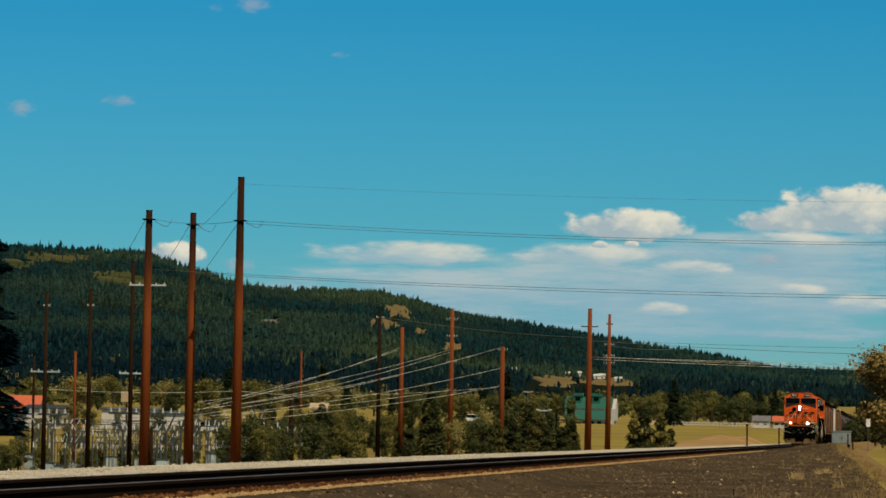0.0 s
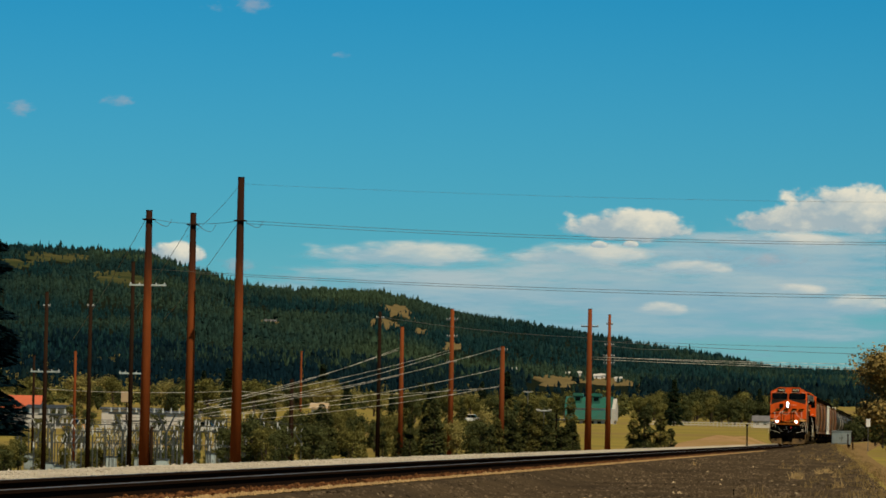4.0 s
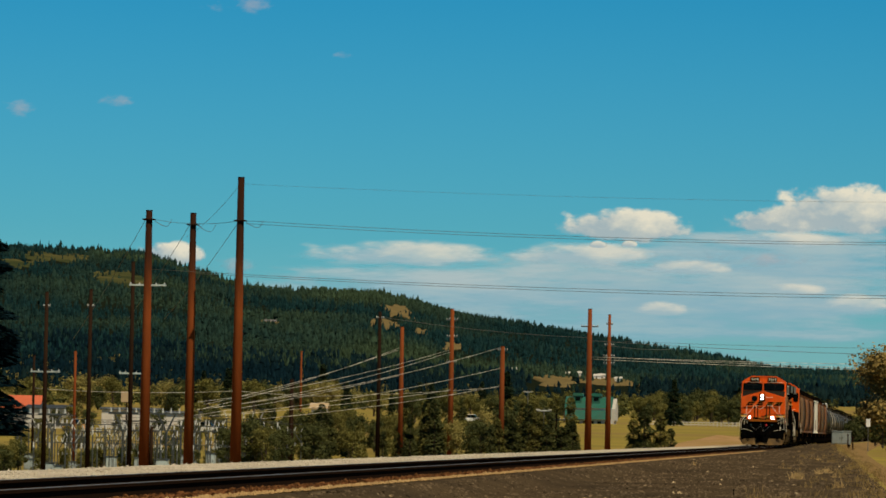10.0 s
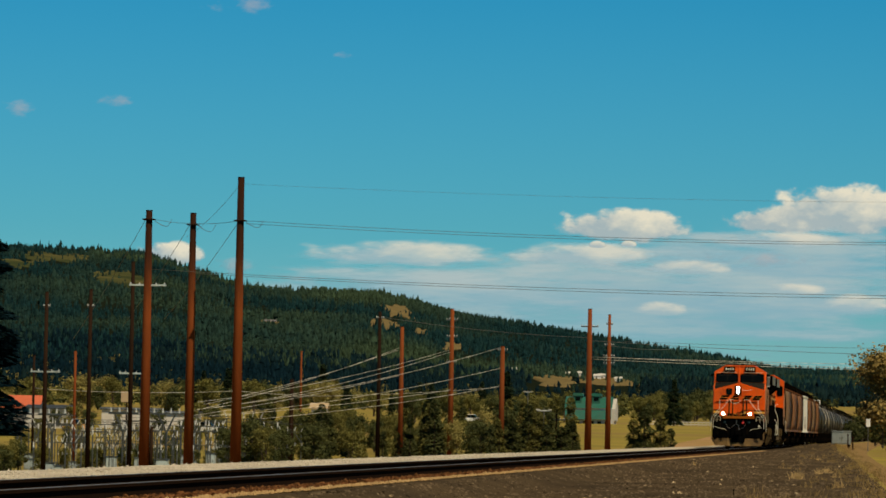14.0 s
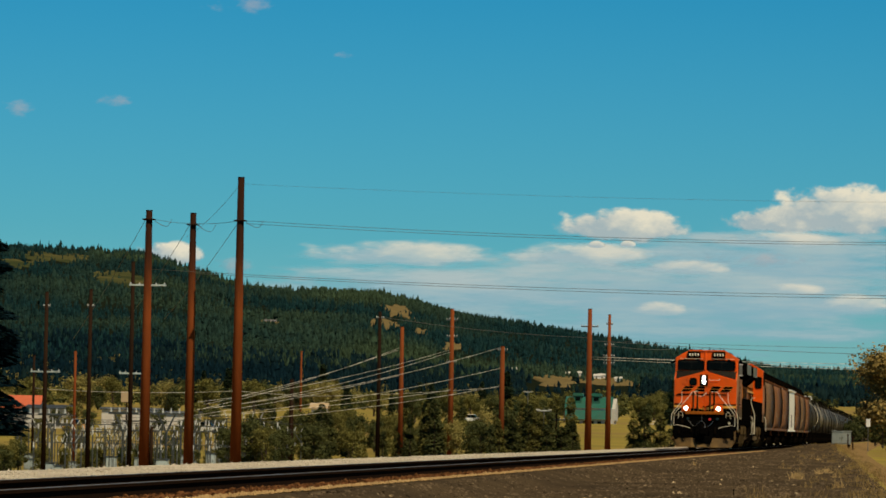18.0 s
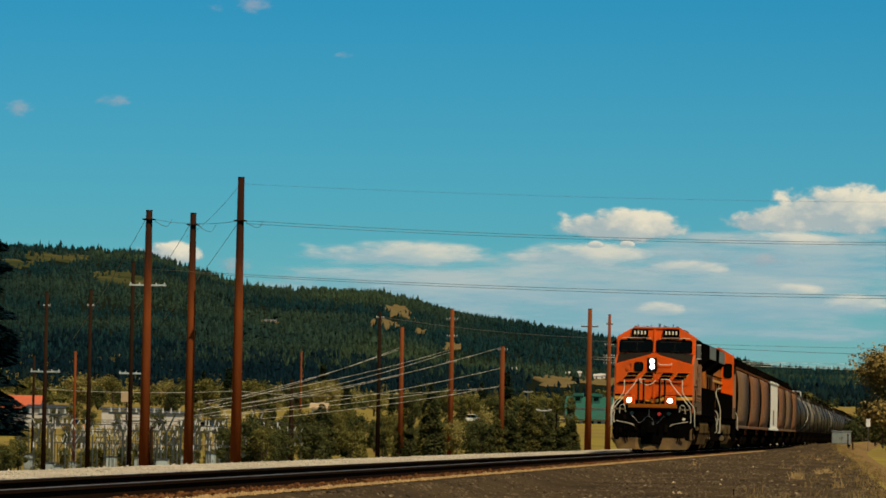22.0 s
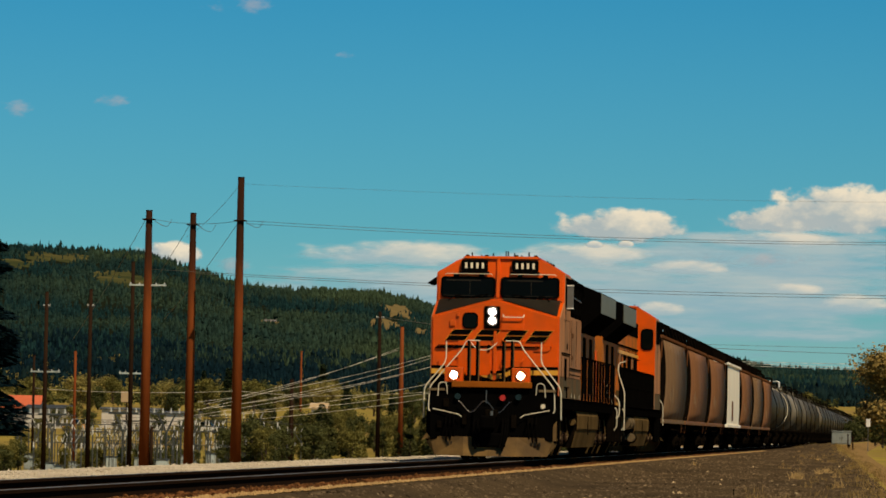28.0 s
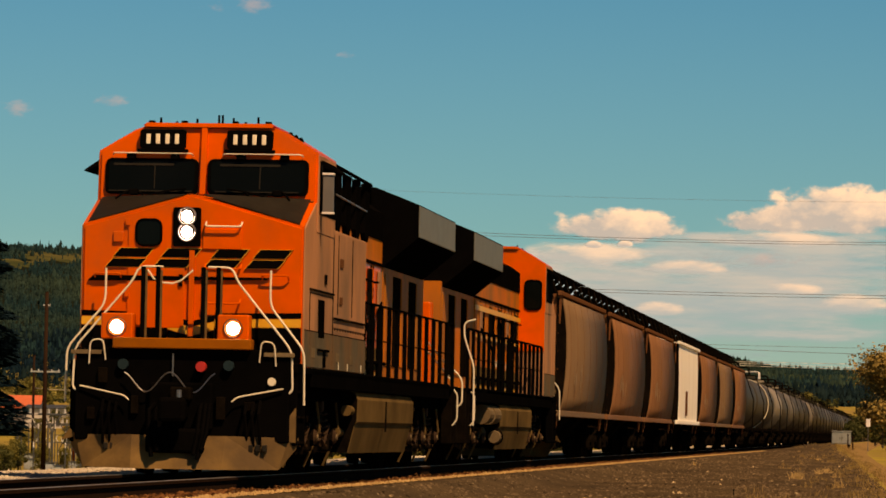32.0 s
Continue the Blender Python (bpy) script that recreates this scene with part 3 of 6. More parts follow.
def locomotive():
    L = new("locomotive")
    tagged(L, "orange and black six-axle diesel freight locomotive with lit headlights", "locomotive", "diesel locomotives")
    P = lambda n, bm, m, lab="", parent=L, smooth=False: part(n, bm, m, parent, lab, smooth)
    # underframe and platform
    P("underframe", box(-1.25, 1.25, -0.55, 20.1, 1.02, 1.36, 0.03), M_BLACK, "black steel underframe")
    P("walkway", box(-1.52, 1.52, -0.55, 20.1, 1.37, 1.44, 0.01), M_BLACK, "black walkway deck")
    for s in (-1, 1):
        P("side_sill", box(s * 1.50 - 0.02, s * 1.50 + 0.02, 0.9, 18.6, 1.20, 1.46, 0.008), M_BLACK, "black side sill")
    # nose
    zc, zk = 3.31, 3.72
    nose = loft([[(-1.48, 0, 1.46), (1.48, 0, 1.46), (1.48, 0, zc), (0, -0.03, zk), (-1.48, 0, zc)],
                 [(-1.49, 1.10, 1.46), (1.49, 1.10, 1.46), (1.49, 1.10, 3.70), (0, 1.10, 3.76), (-1.49, 1.10, 3.70)]])
    bmesh.ops.bevel(nose, geom=[e for e in nose.edges if abs(e.verts[0].co.y - e.verts[1].co.y) < 0.1], offset=0.03, segments=2, affect="EDGES")
    nose_ob = P("nose", nose, M_ORANGE, "orange short hood with a peaked top")
    for s in (-1, 1):
        pts = [(s * 1.42, 0.05, zc + 0.035), (s * 0.12, 0.03, zk + 0.0), (s * 0.12, 1.04, 3.772), (s * 1.42, 1.04, 3.722)]
        bm = bmesh.new()
        vs = [bm.verts.new(p) for p in pts] + [bm.verts.new((p[0], p[1], p[2] + 0.012)) for p in pts]
        for f in ((0, 1, 2, 3), (7, 6, 5, 4), (0, 4, 5, 1), (1, 5, 6, 2), (2, 6, 7, 3), (3, 7, 4, 0)):
            bm.faces.new([vs[i] for i in f])
        bmesh.ops.recalc_face_normals(bm, faces=bm.faces)
        P("antiglare_panel", bm, M_GREY, "matt dark grey anti-glare panel", nose_ob)
    for s in (-1, 1):
        P("nose_side_panel", plate([(s * 1.484, 0.05, 1.5), (s * 1.484, 1.1, 1.5), (s * 1.484, 1.1, 3.69), (s * 1.484, 0.05, 3.3)], s * 0.018, 0), M_DUSTY, "dusty orange nose side", nose_ob)
    # stripes low on the nose, dipping at the middle
    for z0, z1, m, lab, y in ((2.10, 2.17, M_BLACK, "black stripe", -0.022), (1.98, 2.09, M_YELLOW, "yellow stripe", -0.026), (1.83, 1.97, M_BLACK, "black stripe", -0.022)):
        for s in (-1, 1):
            P("stripe", plate([(s * 1.47, y, z0), (s * 0.32, y, z0 - 0.02), (s * 0.32, y, z1 - 0.02), (s * 1.47, y, z1)], 0.03), m, lab, nose_ob)
            P("stripe", plate([(s * 0.31, y, z0 - 0.05), (0, y, z0 - 0.13), (0, y, z1 - 0.13), (s * 0.31, y, z1 - 0.05)], 0.03), m, lab, nose_ob)
    for s in (-1, 1):
        P("nose_skirt", plate([(s * 1.475, -0.018, 1.47), (s * 0.34, -0.018, 1.47), (s * 0.34, -0.018, 1.84), (s * 1.475, -0.018, 1.84)], 0.022), M_BLACK, "black foot of the nose", nose_ob)
    # emblem: plain slanted shapes
    for x0, x1 in ((-1.16, -0.62), (-0.52, 0.02), (0.16, 0.66), (0.72, 1.24)):
        for z0, z1, d in ((2.885, 3.00, 0.10), (2.75, 2.86, 0.0)):
            P("emblem_edge", plate([(x0 + d - 0.014, -0.032, z0 - 0.006), (x1 + d - 0.09, -0.032, z0 - 0.006), (x1 + d + 0.014, -0.032, z1 + 0.006), (x0 + d + 0.092, -0.032, z1 + 0.006)], 0.03), M_YELLOW, "thin pale emblem outline", nose_ob)
            P("emblem_bar", plate([(x0 + d, -0.036, z0), (x1 + d - 0.1, -0.036, z0), (x1 + d, -0.036, z1), (x0 + d + 0.1, -0.036, z1)], 0.03), M_BLACK, "slanted black emblem bar", nose_ob)
    P("emblem_line", plate([(-1.40, -0.036, 2.56), (1.0, -0.036, 2.60), (1.05, -0.036, 2.63), (-1.32, -0.036, 2.64)], 0.03), M_BLACK, "thin black underline", nose_ob)
    P("nose_ridge", plate([(-0.035, -0.045, 1.84), (0.035, -0.045, 1.84), (0.035, -0.045, 2.98), (-0.035, -0.045, 2.98)], 0.05), M_ORANGE, "raised seam down the nose", nose_ob)
    for z in (1.98, 2.35, 3.3):
        P("door_hinge", box(-0.90, -0.84, -0.055, -0.02, z, z + 0.09, 0.006), M_ORANGE, "", nose_ob)
    P("door_latch", box(-0.17, -0.12, -0.06, -0.02, 2.5, 2.66, 0.006), M_BLACK, "", nose_ob)
    P("side_latch", box(-1.06, -0.93, -0.05, -0.02, 3.08, 3.22, 0.01), M_ORANGE, "", nose_ob)
    # nose door, window, headlight
    P("nose_door", plate(rounded(-0.86, -0.10, 1.95, 3.46, -0.03, 0.05), 0.03), M_ORANGE, "orange nose door", nose_ob)
    P("door_window", plate(rounded(-0.74, -0.43, 3.05, 3.37, -0.05, 0.08), 0.04), M_GLASS, "dark rounded window in the nose door", nose_ob)
    P("window_gasket", tube([*rounded(-0.75, -0.42, 3.04, 3.38, -0.045, 0.09), (-0.42, -0.045, 3.29)], 0.018), M_BLACK, "", nose_ob)
    hl = P("headlight_housing", plate(rounded(-0.26, 0.11, 3.03, 3.55, -0.06, 0.03), 0.06), M_BLACK, "black twin headlight housing")
    for z in (3.43, 3.22):
        bm = bmesh.new()
        bmesh.ops.create_uvsphere(bm, u_segments=16, v_segments=8, radius=0.078, matrix=Matrix.Translation((-0.075, -0.055, z)) @ Matrix.Diagonal((1, 0.4, 1, 1)))
        part("headlight_lens", bm, M_LAMP, hl, "glowing white headlight", True)
        part("bezel", tube([(-0.075 + 0.115 * math.cos(k * math.pi / 8), -0.065, z + 0.115 * math.sin(k * math.pi / 8)) for k in range(17)], 0.014), M_STEELW, hl)
    for z in (3.30, 2.74, 2.28):
        P("grab_iron", tube(soft_path([(0.18, -0.02, z + 0.06), (0.18, -0.11, z), (0.66, -0.11, z), (0.66, -0.02, z + 0.06)]), 0.013), M_CREAM if z > 3 else M_ORANGE, "pale grab iron", nose_ob)
    for z in (2.66,):
        for s in (-1, 1):
            P("grab_iron", tube(soft_path([(s * 0.95, -0.02, z - 0.06), (s * 0.95, -0.1, z), (s * 1.3, -0.1, z), (s * 1.3, -0.02, z - 0.06)]), 0.012), M_ORANGE, "", nose_ob)
    P("hatch", box(0.14, 0.66, -0.04, -0.01, 3.0, 3.27, 0.008), M_ORANGE, "orange hatch panel", nose_ob)
    # cab
    prof = [(-1.5, 3.32), (1.5, 3.32), (1.5, 4.37), (1.02, 4.66), (0.86, 4.72), (-0.86, 4.72), (-1.02, 4.66), (-1.5, 4.37)]
    lower = [(-1.5, 1.46), (1.5, 1.46), (1.5, 3.33), (-1.5, 3.33)]
    cabbm = along_y(prof, 1.07, 3.0)
    bmesh.ops.bevel(cabbm, geom=[e for e in cabbm.edges if max(v.co.y for v in e.verts) < 1.2], offset=0.04, segments=2, affect="EDGES")
    cab = P("cab", cabbm, M_ORANGE, "orange cab with two windscreens")
    P("cab_side_wall", along_y(lower, 1.09, 2.99), M_DUSTY, "dusty orange cab side", cab)
    P("cab_roof_edge", along_y([(-0.88, 4.70), (0.88, 4.70), (0.86, 4.755), (-0.86, 4.755)], 1.01, 3.05), M_ORANGE, "", cab)
    for s in (-1, 1):
        a, b = (0.0, 1.38) if s > 0 else (0.13, 1.40)
        out = rounded(min(s * a, s * b), max(s * a, s * b), 3.775, 4.27, 1.055, 0.085, 5)
        fr = P("windscreen_frame", plate(out, 0.05), M_BLACK, "black windscreen gasket", cab)
        cx, cz = s * (a + b) / 2, 4.02
        inn = [(cx + (x - cx) * 0.93, 1.045, cz + (z - cz) * 0.86) for x, y, z in out]
        part("windscreen", plate(inn, 0.02), M_GLASS, fr, "dark reflective windscreen")
        # grey lines on the glass: dash edge, frame line, and a painted reflection
        part("dash_edge", box(cx - 0.58, cx + 0.56, 1.036, 1.043, 3.815, 3.83), M_GREY, fr)
        part("window_post", box(s * 0.72 - 0.008, s * 0.72 + 0.008, 1.036, 1.043, 3.86, 4.18), M_GREY, fr)
        part("sun_visor", box(cx - 0.52, cx + 0.3, 1.036, 1.043, 4.17, 4.20), M_GREY, fr)
        P("rain_bar", tube(soft_path([(s * 0.2, 1.05, 4.31), (s * 0.22, 0.97, 4.335), (s * 1.28, 0.97, 4.335), (s * 1.3, 1.05, 4.31)]), 0.009), M_CREAM, "pale bar above the windscreen", cab)
        for x in (0.45, 1.05):
            P("bracket", box(s * x - 0.06, s * x + 0.06, 0.99, 1.07, 4.26, 4.33, 0.01), M_BLACK, "", cab)
        P("wiper", tube([(s * 0.95, 1.01, 3.72), (s * 0.55, 0.99, 3.82), (s * 0.28, 1.01, 3.86)], 0.012), M_BLACK, "black wiper arm", cab)
        for x0, x1, y1, z1 in ((0.98, 1.18, 0.72, 3.70), (0.98, 0.82, 0.80, 3.74), (0.50, 0.62, 0.82, 3.74)):
            P("wiper_link", tube([(s * x0, 1.0, 3.83), (s * (x0 + x1) / 2, 0.9, 3.80), (s * x1, y1, z1)], 0.014), M_BLACK, "", cab)
        P("wiper_motor", box(s * 0.98 - 0.06, s * 0.98 + 0.06, 0.88, 1.0, 3.76, 3.84, 0.015), M_BLACK, "", cab)
        nx = 0.57 if s > 0 else -0.62
        nb = P("number_board", plate(rounded(nx - 0.31, nx + 0.31, 4.40, 4.66, 0.97, 0.04), 0.12), M_BLACK, "black number board with four pale bars", cab)
        for k in range(4):
            x = nx - 0.195 + k * 0.13
            part("pale_bar", box(x - 0.03, x + 0.03, 0.962, 0.98, 4.46, 4.60, 0.01), M_CREAM, nb)
        P("board_ledge", box(nx - 0.34, nx + 0.34, 0.95, 1.09, 4.355, 4.395, 0.008), M_BLACK, "", cab)
        # side windows and mirror
        x0, x1 = sorted((s * 1.53, s * 1.71))
        if s > 0:
            mir = P("wind_deflector", box(x0 + 0.02, x1 - 0.01, 1.30, 1.34, 3.58, 4.08, 0.006), M_GREYPANE, "grey wind deflector panel", cab)
            for z in (3.55, 4.08):
                part("deflector_rim", box(x0 + 0.01, x1, 1.28, 1.36, z, z + 0.03, 0.006), M_WHITE, mir)
        P("sun_awning", plate([(s * 1.50, 1.45, 4.30), (s * 1.76, 1.45, 4.12), (s * 1.76, 1.45, 4.105), (s * 1.50, 1.45, 4.20)], 1.4), M_BLACK, "black sun awning", cab)
        P("rear_door_window", plate(rounded(s * 1.23 - 0.17, s * 1.23 + 0.17, 3.38, 4.0, 2.99, 0.1), 0.05), M_GLASS, "dark rounded window in the rear cab door", cab)
        P("door_gasket", tube([*rounded(s * 1.23 - 0.18, s * 1.23 + 0.18, 3.37, 4.01, 3.035, 0.1), (s * 1.23 + 0.18, 3.035, 3.9)], 0.02), M_BLACK, "", cab)
    for s in (-1, 1):
        P("cab_side_panel", box(s * 1.504 - 0.004, s * 1.504 + 0.004, 1.12, 2.97, 3.30, 4.34), M_DUSTY, "dusty upper cab side", cab)
        for y0, y1 in ((1.35, 2.0), (2.15, 2.85)):
            P("window_frame", box(s * 1.510 - 0.008, s * 1.510 + 0.008, y0 - 0.05, y1 + 0.05, 3.55, 4.27, 0.004), M_BLACK, "", cab)
            P("side_pane", box(s * 1.522 - 0.006, s * 1.522 + 0.006, y0, y1, 3.60, 4.22), M_SIDEGLASS, "dark side window", cab)
    P("roof_trim", along_y([(-0.90, 4.715), (0.90, 4.715), (0.89, 4.735), (-0.89, 4.735)], 1.03, 3.0), M_RED, "dark red roof trim", cab)
    for x in (-0.8, -0.35, 0.35, 0.8):
        P("roof_lug", box(x - 0.04, x + 0.04, 1.2, 1.3, 4.75, 4.79, 0.01), M_BLACK, "", cab)
    for s in (-1, 1):
        P("sill_seam", tube([(s * 0.06, 1.04, 3.765), (s * 1.46, 1.04, 3.70)], 0.010), M_RUST, "", cab)
    P("cab_front_ridge", box(-0.10, -0.02, 1.02, 1.08, 3.78, 4.70, 0.01), M_ORANGE, "raised seam between the windscreens", cab)
    P("cab_rear_wall", box(-1.49, 1.49, 2.99, 3.015, 2.45, 4.33), M_ORANGE, "bright orange rear cab wall", cab)
    for x, h in ((-0.72, 0.10), (-0.22, 0.09), (0.08, 0.14), (0.13, 0.14), (0.28, 0.1), (0.62, 0.12), (-0.5, 0.05), (0.45, 0.05)):
        P("antenna", rod((x, 1.5, 4.75), (x, 1.5, 4.75 + h), 0.016, 8), M_BLACK, "", cab)
    for x in (1.0, 1.07, 1.14):
        P("horn", rod((x, 2.3, 4.64 - (x - 0.98) * 0.5), (x + 0.04, 1.7, 4.66 - (x - 0.98) * 0.5), 0.014, 10, 0.034), M_BLACK, "black air horn", cab)
    for ob in [cab] + list(cab.children_recursive):
        for v in ob.data.vertices:
            if v.co.y < 1.2 and v.co.z > 3.74:
                v.co.y += (v.co.z - 3.74) * 0.13
    # front platform
    P("anticlimber", box(-0.92, 0.92, -0.72, -0.48, 1.66, 1.80, 0.015), M_OLDYELLOW, "weathered yellow anticlimber beam")
    P("pilot_plate", box(-1.42, 1.42, -0.62, -0.50, 0.45, 1.66, 0.02), M_BLACK, "black pilot plate")
    for s in (-1, 1):
        P("step_edge", box(s * 1.28 - 0.2, s * 1.28 + 0.2, -0.66, -0.60, 1.575, 1.63, 0.006), M_AIRTANK, "dusty step edge")
        P("step_well", box(s * 1.42 - 0.09, s * 1.42 + 0.09, -0.5, 0.3, 0.42, 1.5, 0.02), M_BLACK, "black step well")
        for z in (0.45, 0.78, 1.11):
            P("step", box(s * 1.40 - 0.14, s * 1.40 + 0.14, -0.45, 0.1, z, z + 0.03), M_TRUCK)
        dx = 0.66 if s > 0 else -0.885
        dl = P("ditch_light", box(dx - 0.21, dx + 0.21, -0.62, -0.36, 1.78, 2.12, 0.02), M_ORANGE, "orange ditch light housing")
        bm = bmesh.new()
        bmesh.ops.create_uvsphere(bm, u_segments=16, v_segments=8, radius=0.086, matrix=Matrix.Translation((dx, -0.625, 1.94)) @ Matrix.Diagonal((1, 0.4, 1, 1)))
        part("lens", bm, M_LAMP, dl, "glowing white ditch light", True)
        part("bezel", tube([(dx + 0.12 * math.cos(k * math.pi / 8), -0.63, 1.94 + 0.12 * math.sin(k * math.pi / 8)) for k in range(17)], 0.014), M_RUST, dl)
        # pale handrails
        P("handrail", tube(soft_path([(s * 0.30, -0.52, 2.74), (s * 0.62, -0.52, 2.74), (s * 0.70, -0.54, 2.55), (s * 1.44, -0.60, 1.66), (s * 1.46, -0.60, 1.12), (s * 1.32, -0.60, 1.06)]), 0.0145, 8), M_CREAM, "cream tubular handrail")
        P("handrail", tube(soft_path([(s * 1.10, -0.3, 2.72), (s * 1.10, -0.32, 2.25), (s * 1.58, -0.42, 1.66), (s * 1.59, -0.42, 0.95)]), 0.0145, 8), M_CREAM, "cream tubular handrail")
        for x in (0.30, 0.50):
            P("gate_post", box(s * x - 0.028 - 0.06, s * x + 0.028 - 0.06, -0.56, -0.50, 1.80, 2.74, 0.006), M_BLACK, "dark gate post")
            P("post_edge", box(s * x + 0.028 - 0.058, s * x + 0.055 - 0.06, -0.55, -0.51, 1.80, 2.70, 0.004), M_PLOW)
        P("uncoupling_lever", tube(soft_path([(s * 1.35, -0.66, 1.16), (s * 0.75, -0.72, 1.04), (s * 0.68, -0.74, 0.98)]), 0.011), M_CREAM, "pale uncoupling lever")
        P("grab_loop", tube(soft_path([(s * 1.02, -0.64, 1.5), (s * 1.05, -0.68, 1.78), (s * 1.22, -0.68, 1.76), (s * 1.24, -0.64, 1.45)]), 0.010), M_CREAM)
        for k in range(3):
            x = s * (0.86 + 0.09 * k)
            P("air_hose", tube([(x, -0.62, 1.0), (x, -0.78, 0.82), (x + 0.02, -0.74, 0.56), (x + 0.02, -0.7, 0.40)], 0.022), M_BLACK, "black air hose")
    P("jumper_cable", tube([(-0.75 + 1.2 * t, -0.72, 1.22 + 0.13 * math.cos(t * 2 * math.pi * 1.9 + 0.3)) for t in [k / 24 for k in range(25)]], 0.009), M_STEELW, "pale hanging jumper cable")
    P("cable_chain", rod((-0.12, -0.66, 1.3), (-0.12, -0.66, 1.6), 0.012), M_STEELW)
    P("nose_chain", tube([(-0.51, -0.52, 2.70), (-0.42, -0.53, 2.58), (-0.30, -0.53, 2.53), (-0.17, -0.53, 2.52), (-0.06, -0.53, 2.56), (0.10, -0.52, 2.70)], 0.013, 5), M_CREAM, "pale safety chain")
    P("red_plug", rod((0.26, -0.74, 1.43), (0.26, -0.6, 1.43), 0.068, 12), M_RED, "red jumper plug")
    for x in (-0.78, 0.62):
        P("blue_plug", rod((x, -0.7, 1.45), (x, -0.6, 1.45), 0.07, 10), M_BLUEPLUG, "dark blue-green jumper plug")
    P("marker_disc", rod((1.19, -0.66, 1.25), (1.19, -0.6, 1.25), 0.055, 14), M_CREAM, "round cream disc")
    P("coupler_pocket", box(-0.42, 0.42, -0.72, -0.55, 0.6, 1.22, 0.03), M_BLACK)
    P("coupler_shank", box(-0.12, 0.16, -0.9, -0.6, 0.98, 1.16, 0.03), M_TRUCK, "grimy draft gear")
    for k, (x, z1) in enumerate(((-0.34, 0.25), (-0.26, 0.32), (0.27, 0.28), (0.33, 0.22), (0.38, 0.34))):
        P("brake_hose", tube([(x, -0.66, 0.95), (x * 1.1, -0.95, 0.85), (x * 1.05, -1.05, 0.55), (x * 0.9, -1.1, z1)], 0.03), M_BLACK, "black hanging brake hose")
    for x, z, w, h in ((-1.05, 1.2, 0.12, 0.2), (0.9, 0.86, 0.14, 0.12), (-0.62, 0.8, 0.1, 0.24), (0.52, 0.74, 0.12, 0.3), (-1.2, 0.72, 0.1, 0.16)):
        P("pilot_bracket", box(x - w / 2, x + w / 2, -0.68, -0.61, z, z + h, 0.01), M_TRUCK)
    for x in (-0.98, 0.94):
        for k in range(3):
            P("glad_hand", box(x + 0.09 * k - 0.03, x + 0.09 * k + 0.03, -0.74, -0.66, 0.33, 0.42, 0.01), M_GREY, "grey hose coupling")
    P("coupler_pin", rod((0.06, -1.2, 0.96), (0.06, -1.2, 1.12), 0.035, 8), M_STEELW)
    P("pilot_opening", box(-0.40, 0.36, -1.06, -0.86, 0.30, 0.62, 0.04), M_BLACK, "black box at the middle of the plow")
    knuckle(L, -1.18, 1)
    knuckle(L, 20.80, -1)
    for s in (-1, 1):
        P("plow_blade", loft([[(0, -1.08, 0.09), (0, -0.95, 0.12), (0, -0.80, 0.50), (0, -0.85, 0.52)],
                              [(s * 0.6, -1.0, 0.09), (s * 0.6, -0.9, 0.12), (s * 0.62, -0.78, 0.52), (s * 0.62, -0.82, 0.53)],
                              [(s * 1.30, -0.62, 0.10), (s * 1.30, -0.55, 0.12), (s * 1.42, -0.5, 0.50), (s * 1.42, -0.56, 0.52)],
                              [(s * 1.50, -0.40, 0.38), (s * 1.50, -0.35, 0.40), (s * 1.52, -0.35, 0.50), (s * 1.52, -0.4, 0.52)]]), M_PLOW, "dust-coated snow plow blade")
    P("plow_wing", plate([(1.18, -0.62, 0.48), (1.50, -0.52, 0.46), (1.50, -0.52, 0.92)], 0.05), M_PLOW, "raised dusty plow corner")
    P("plow_wing", plate([(-1.40, -0.58, 0.50), (-1.62, -0.5, 0.44), (-1.50, -0.52, 0.60)], 0.05), M_PLOW, "raised dusty plow corner")
    # auxiliary cabinet behind the cab, on one side only
    END = 6.62
    cbt = P("auxiliary_cabinet", box(0.9, 1.49, 3.03, END, 1.46, 3.42, 0.02), M_DUSTY, "full-width dusty equipment cabinet")
    part("cabinet_skin", box(1.488, 1.500, 3.02, END - 0.02, 2.06, 3.38), M_DUSTY, cbt, "flat dusty cabinet side")
    for s in (-1, 1):
        P("lower_side_panel", box(s * 1.507 - 0.004, s * 1.507 + 0.004, 0.1, END if s > 0 else 2.97, 1.47, 1.95, 0.003), M_SIDELOW, "dust-greyed lower panel")
        P("panel_seam", box(s * 1.507 - 0.006, s * 1.507 + 0.006, 0.1, END if s > 0 else 2.97, 1.95, 1.962), M_TRUCK)
    # a door with a dark slot, its frame and rain strip
    for y0, y1, z0, z1 in ((0.52, 2.96, 2.50, 2.525), (0.55, 0.57, 1.5, 2.5), (2.92, 2.94, 1.5, 3.35), (3.44, 3.45, 2.25, 3.36), (5.0, 5.012, 2.25, 3.36), (3.05, 6.5, 2.17, 2.20)):
        part("upright_seam" if z1 - z0 > 0.1 else "rain_strip", box(1.500, 1.524 if z1 - z0 < 0.1 else 1.511, y0, y1, z0, z1), M_TRUCK, cbt)
    part("door_slot", box(1.502, 1.513, 1.42, 2.02, 1.88, 2.40, 0.004), M_BLACK, cbt, "dark upright slot")
    part("step_bracket", box(1.502, 1.54, 1.3, 2.4, 1.70, 1.73), M_BLACK, cbt)
    part("step_bracket", box(1.502, 1.54, 1.9, 2.02, 1.48, 1.72), M_BLACK, cbt)
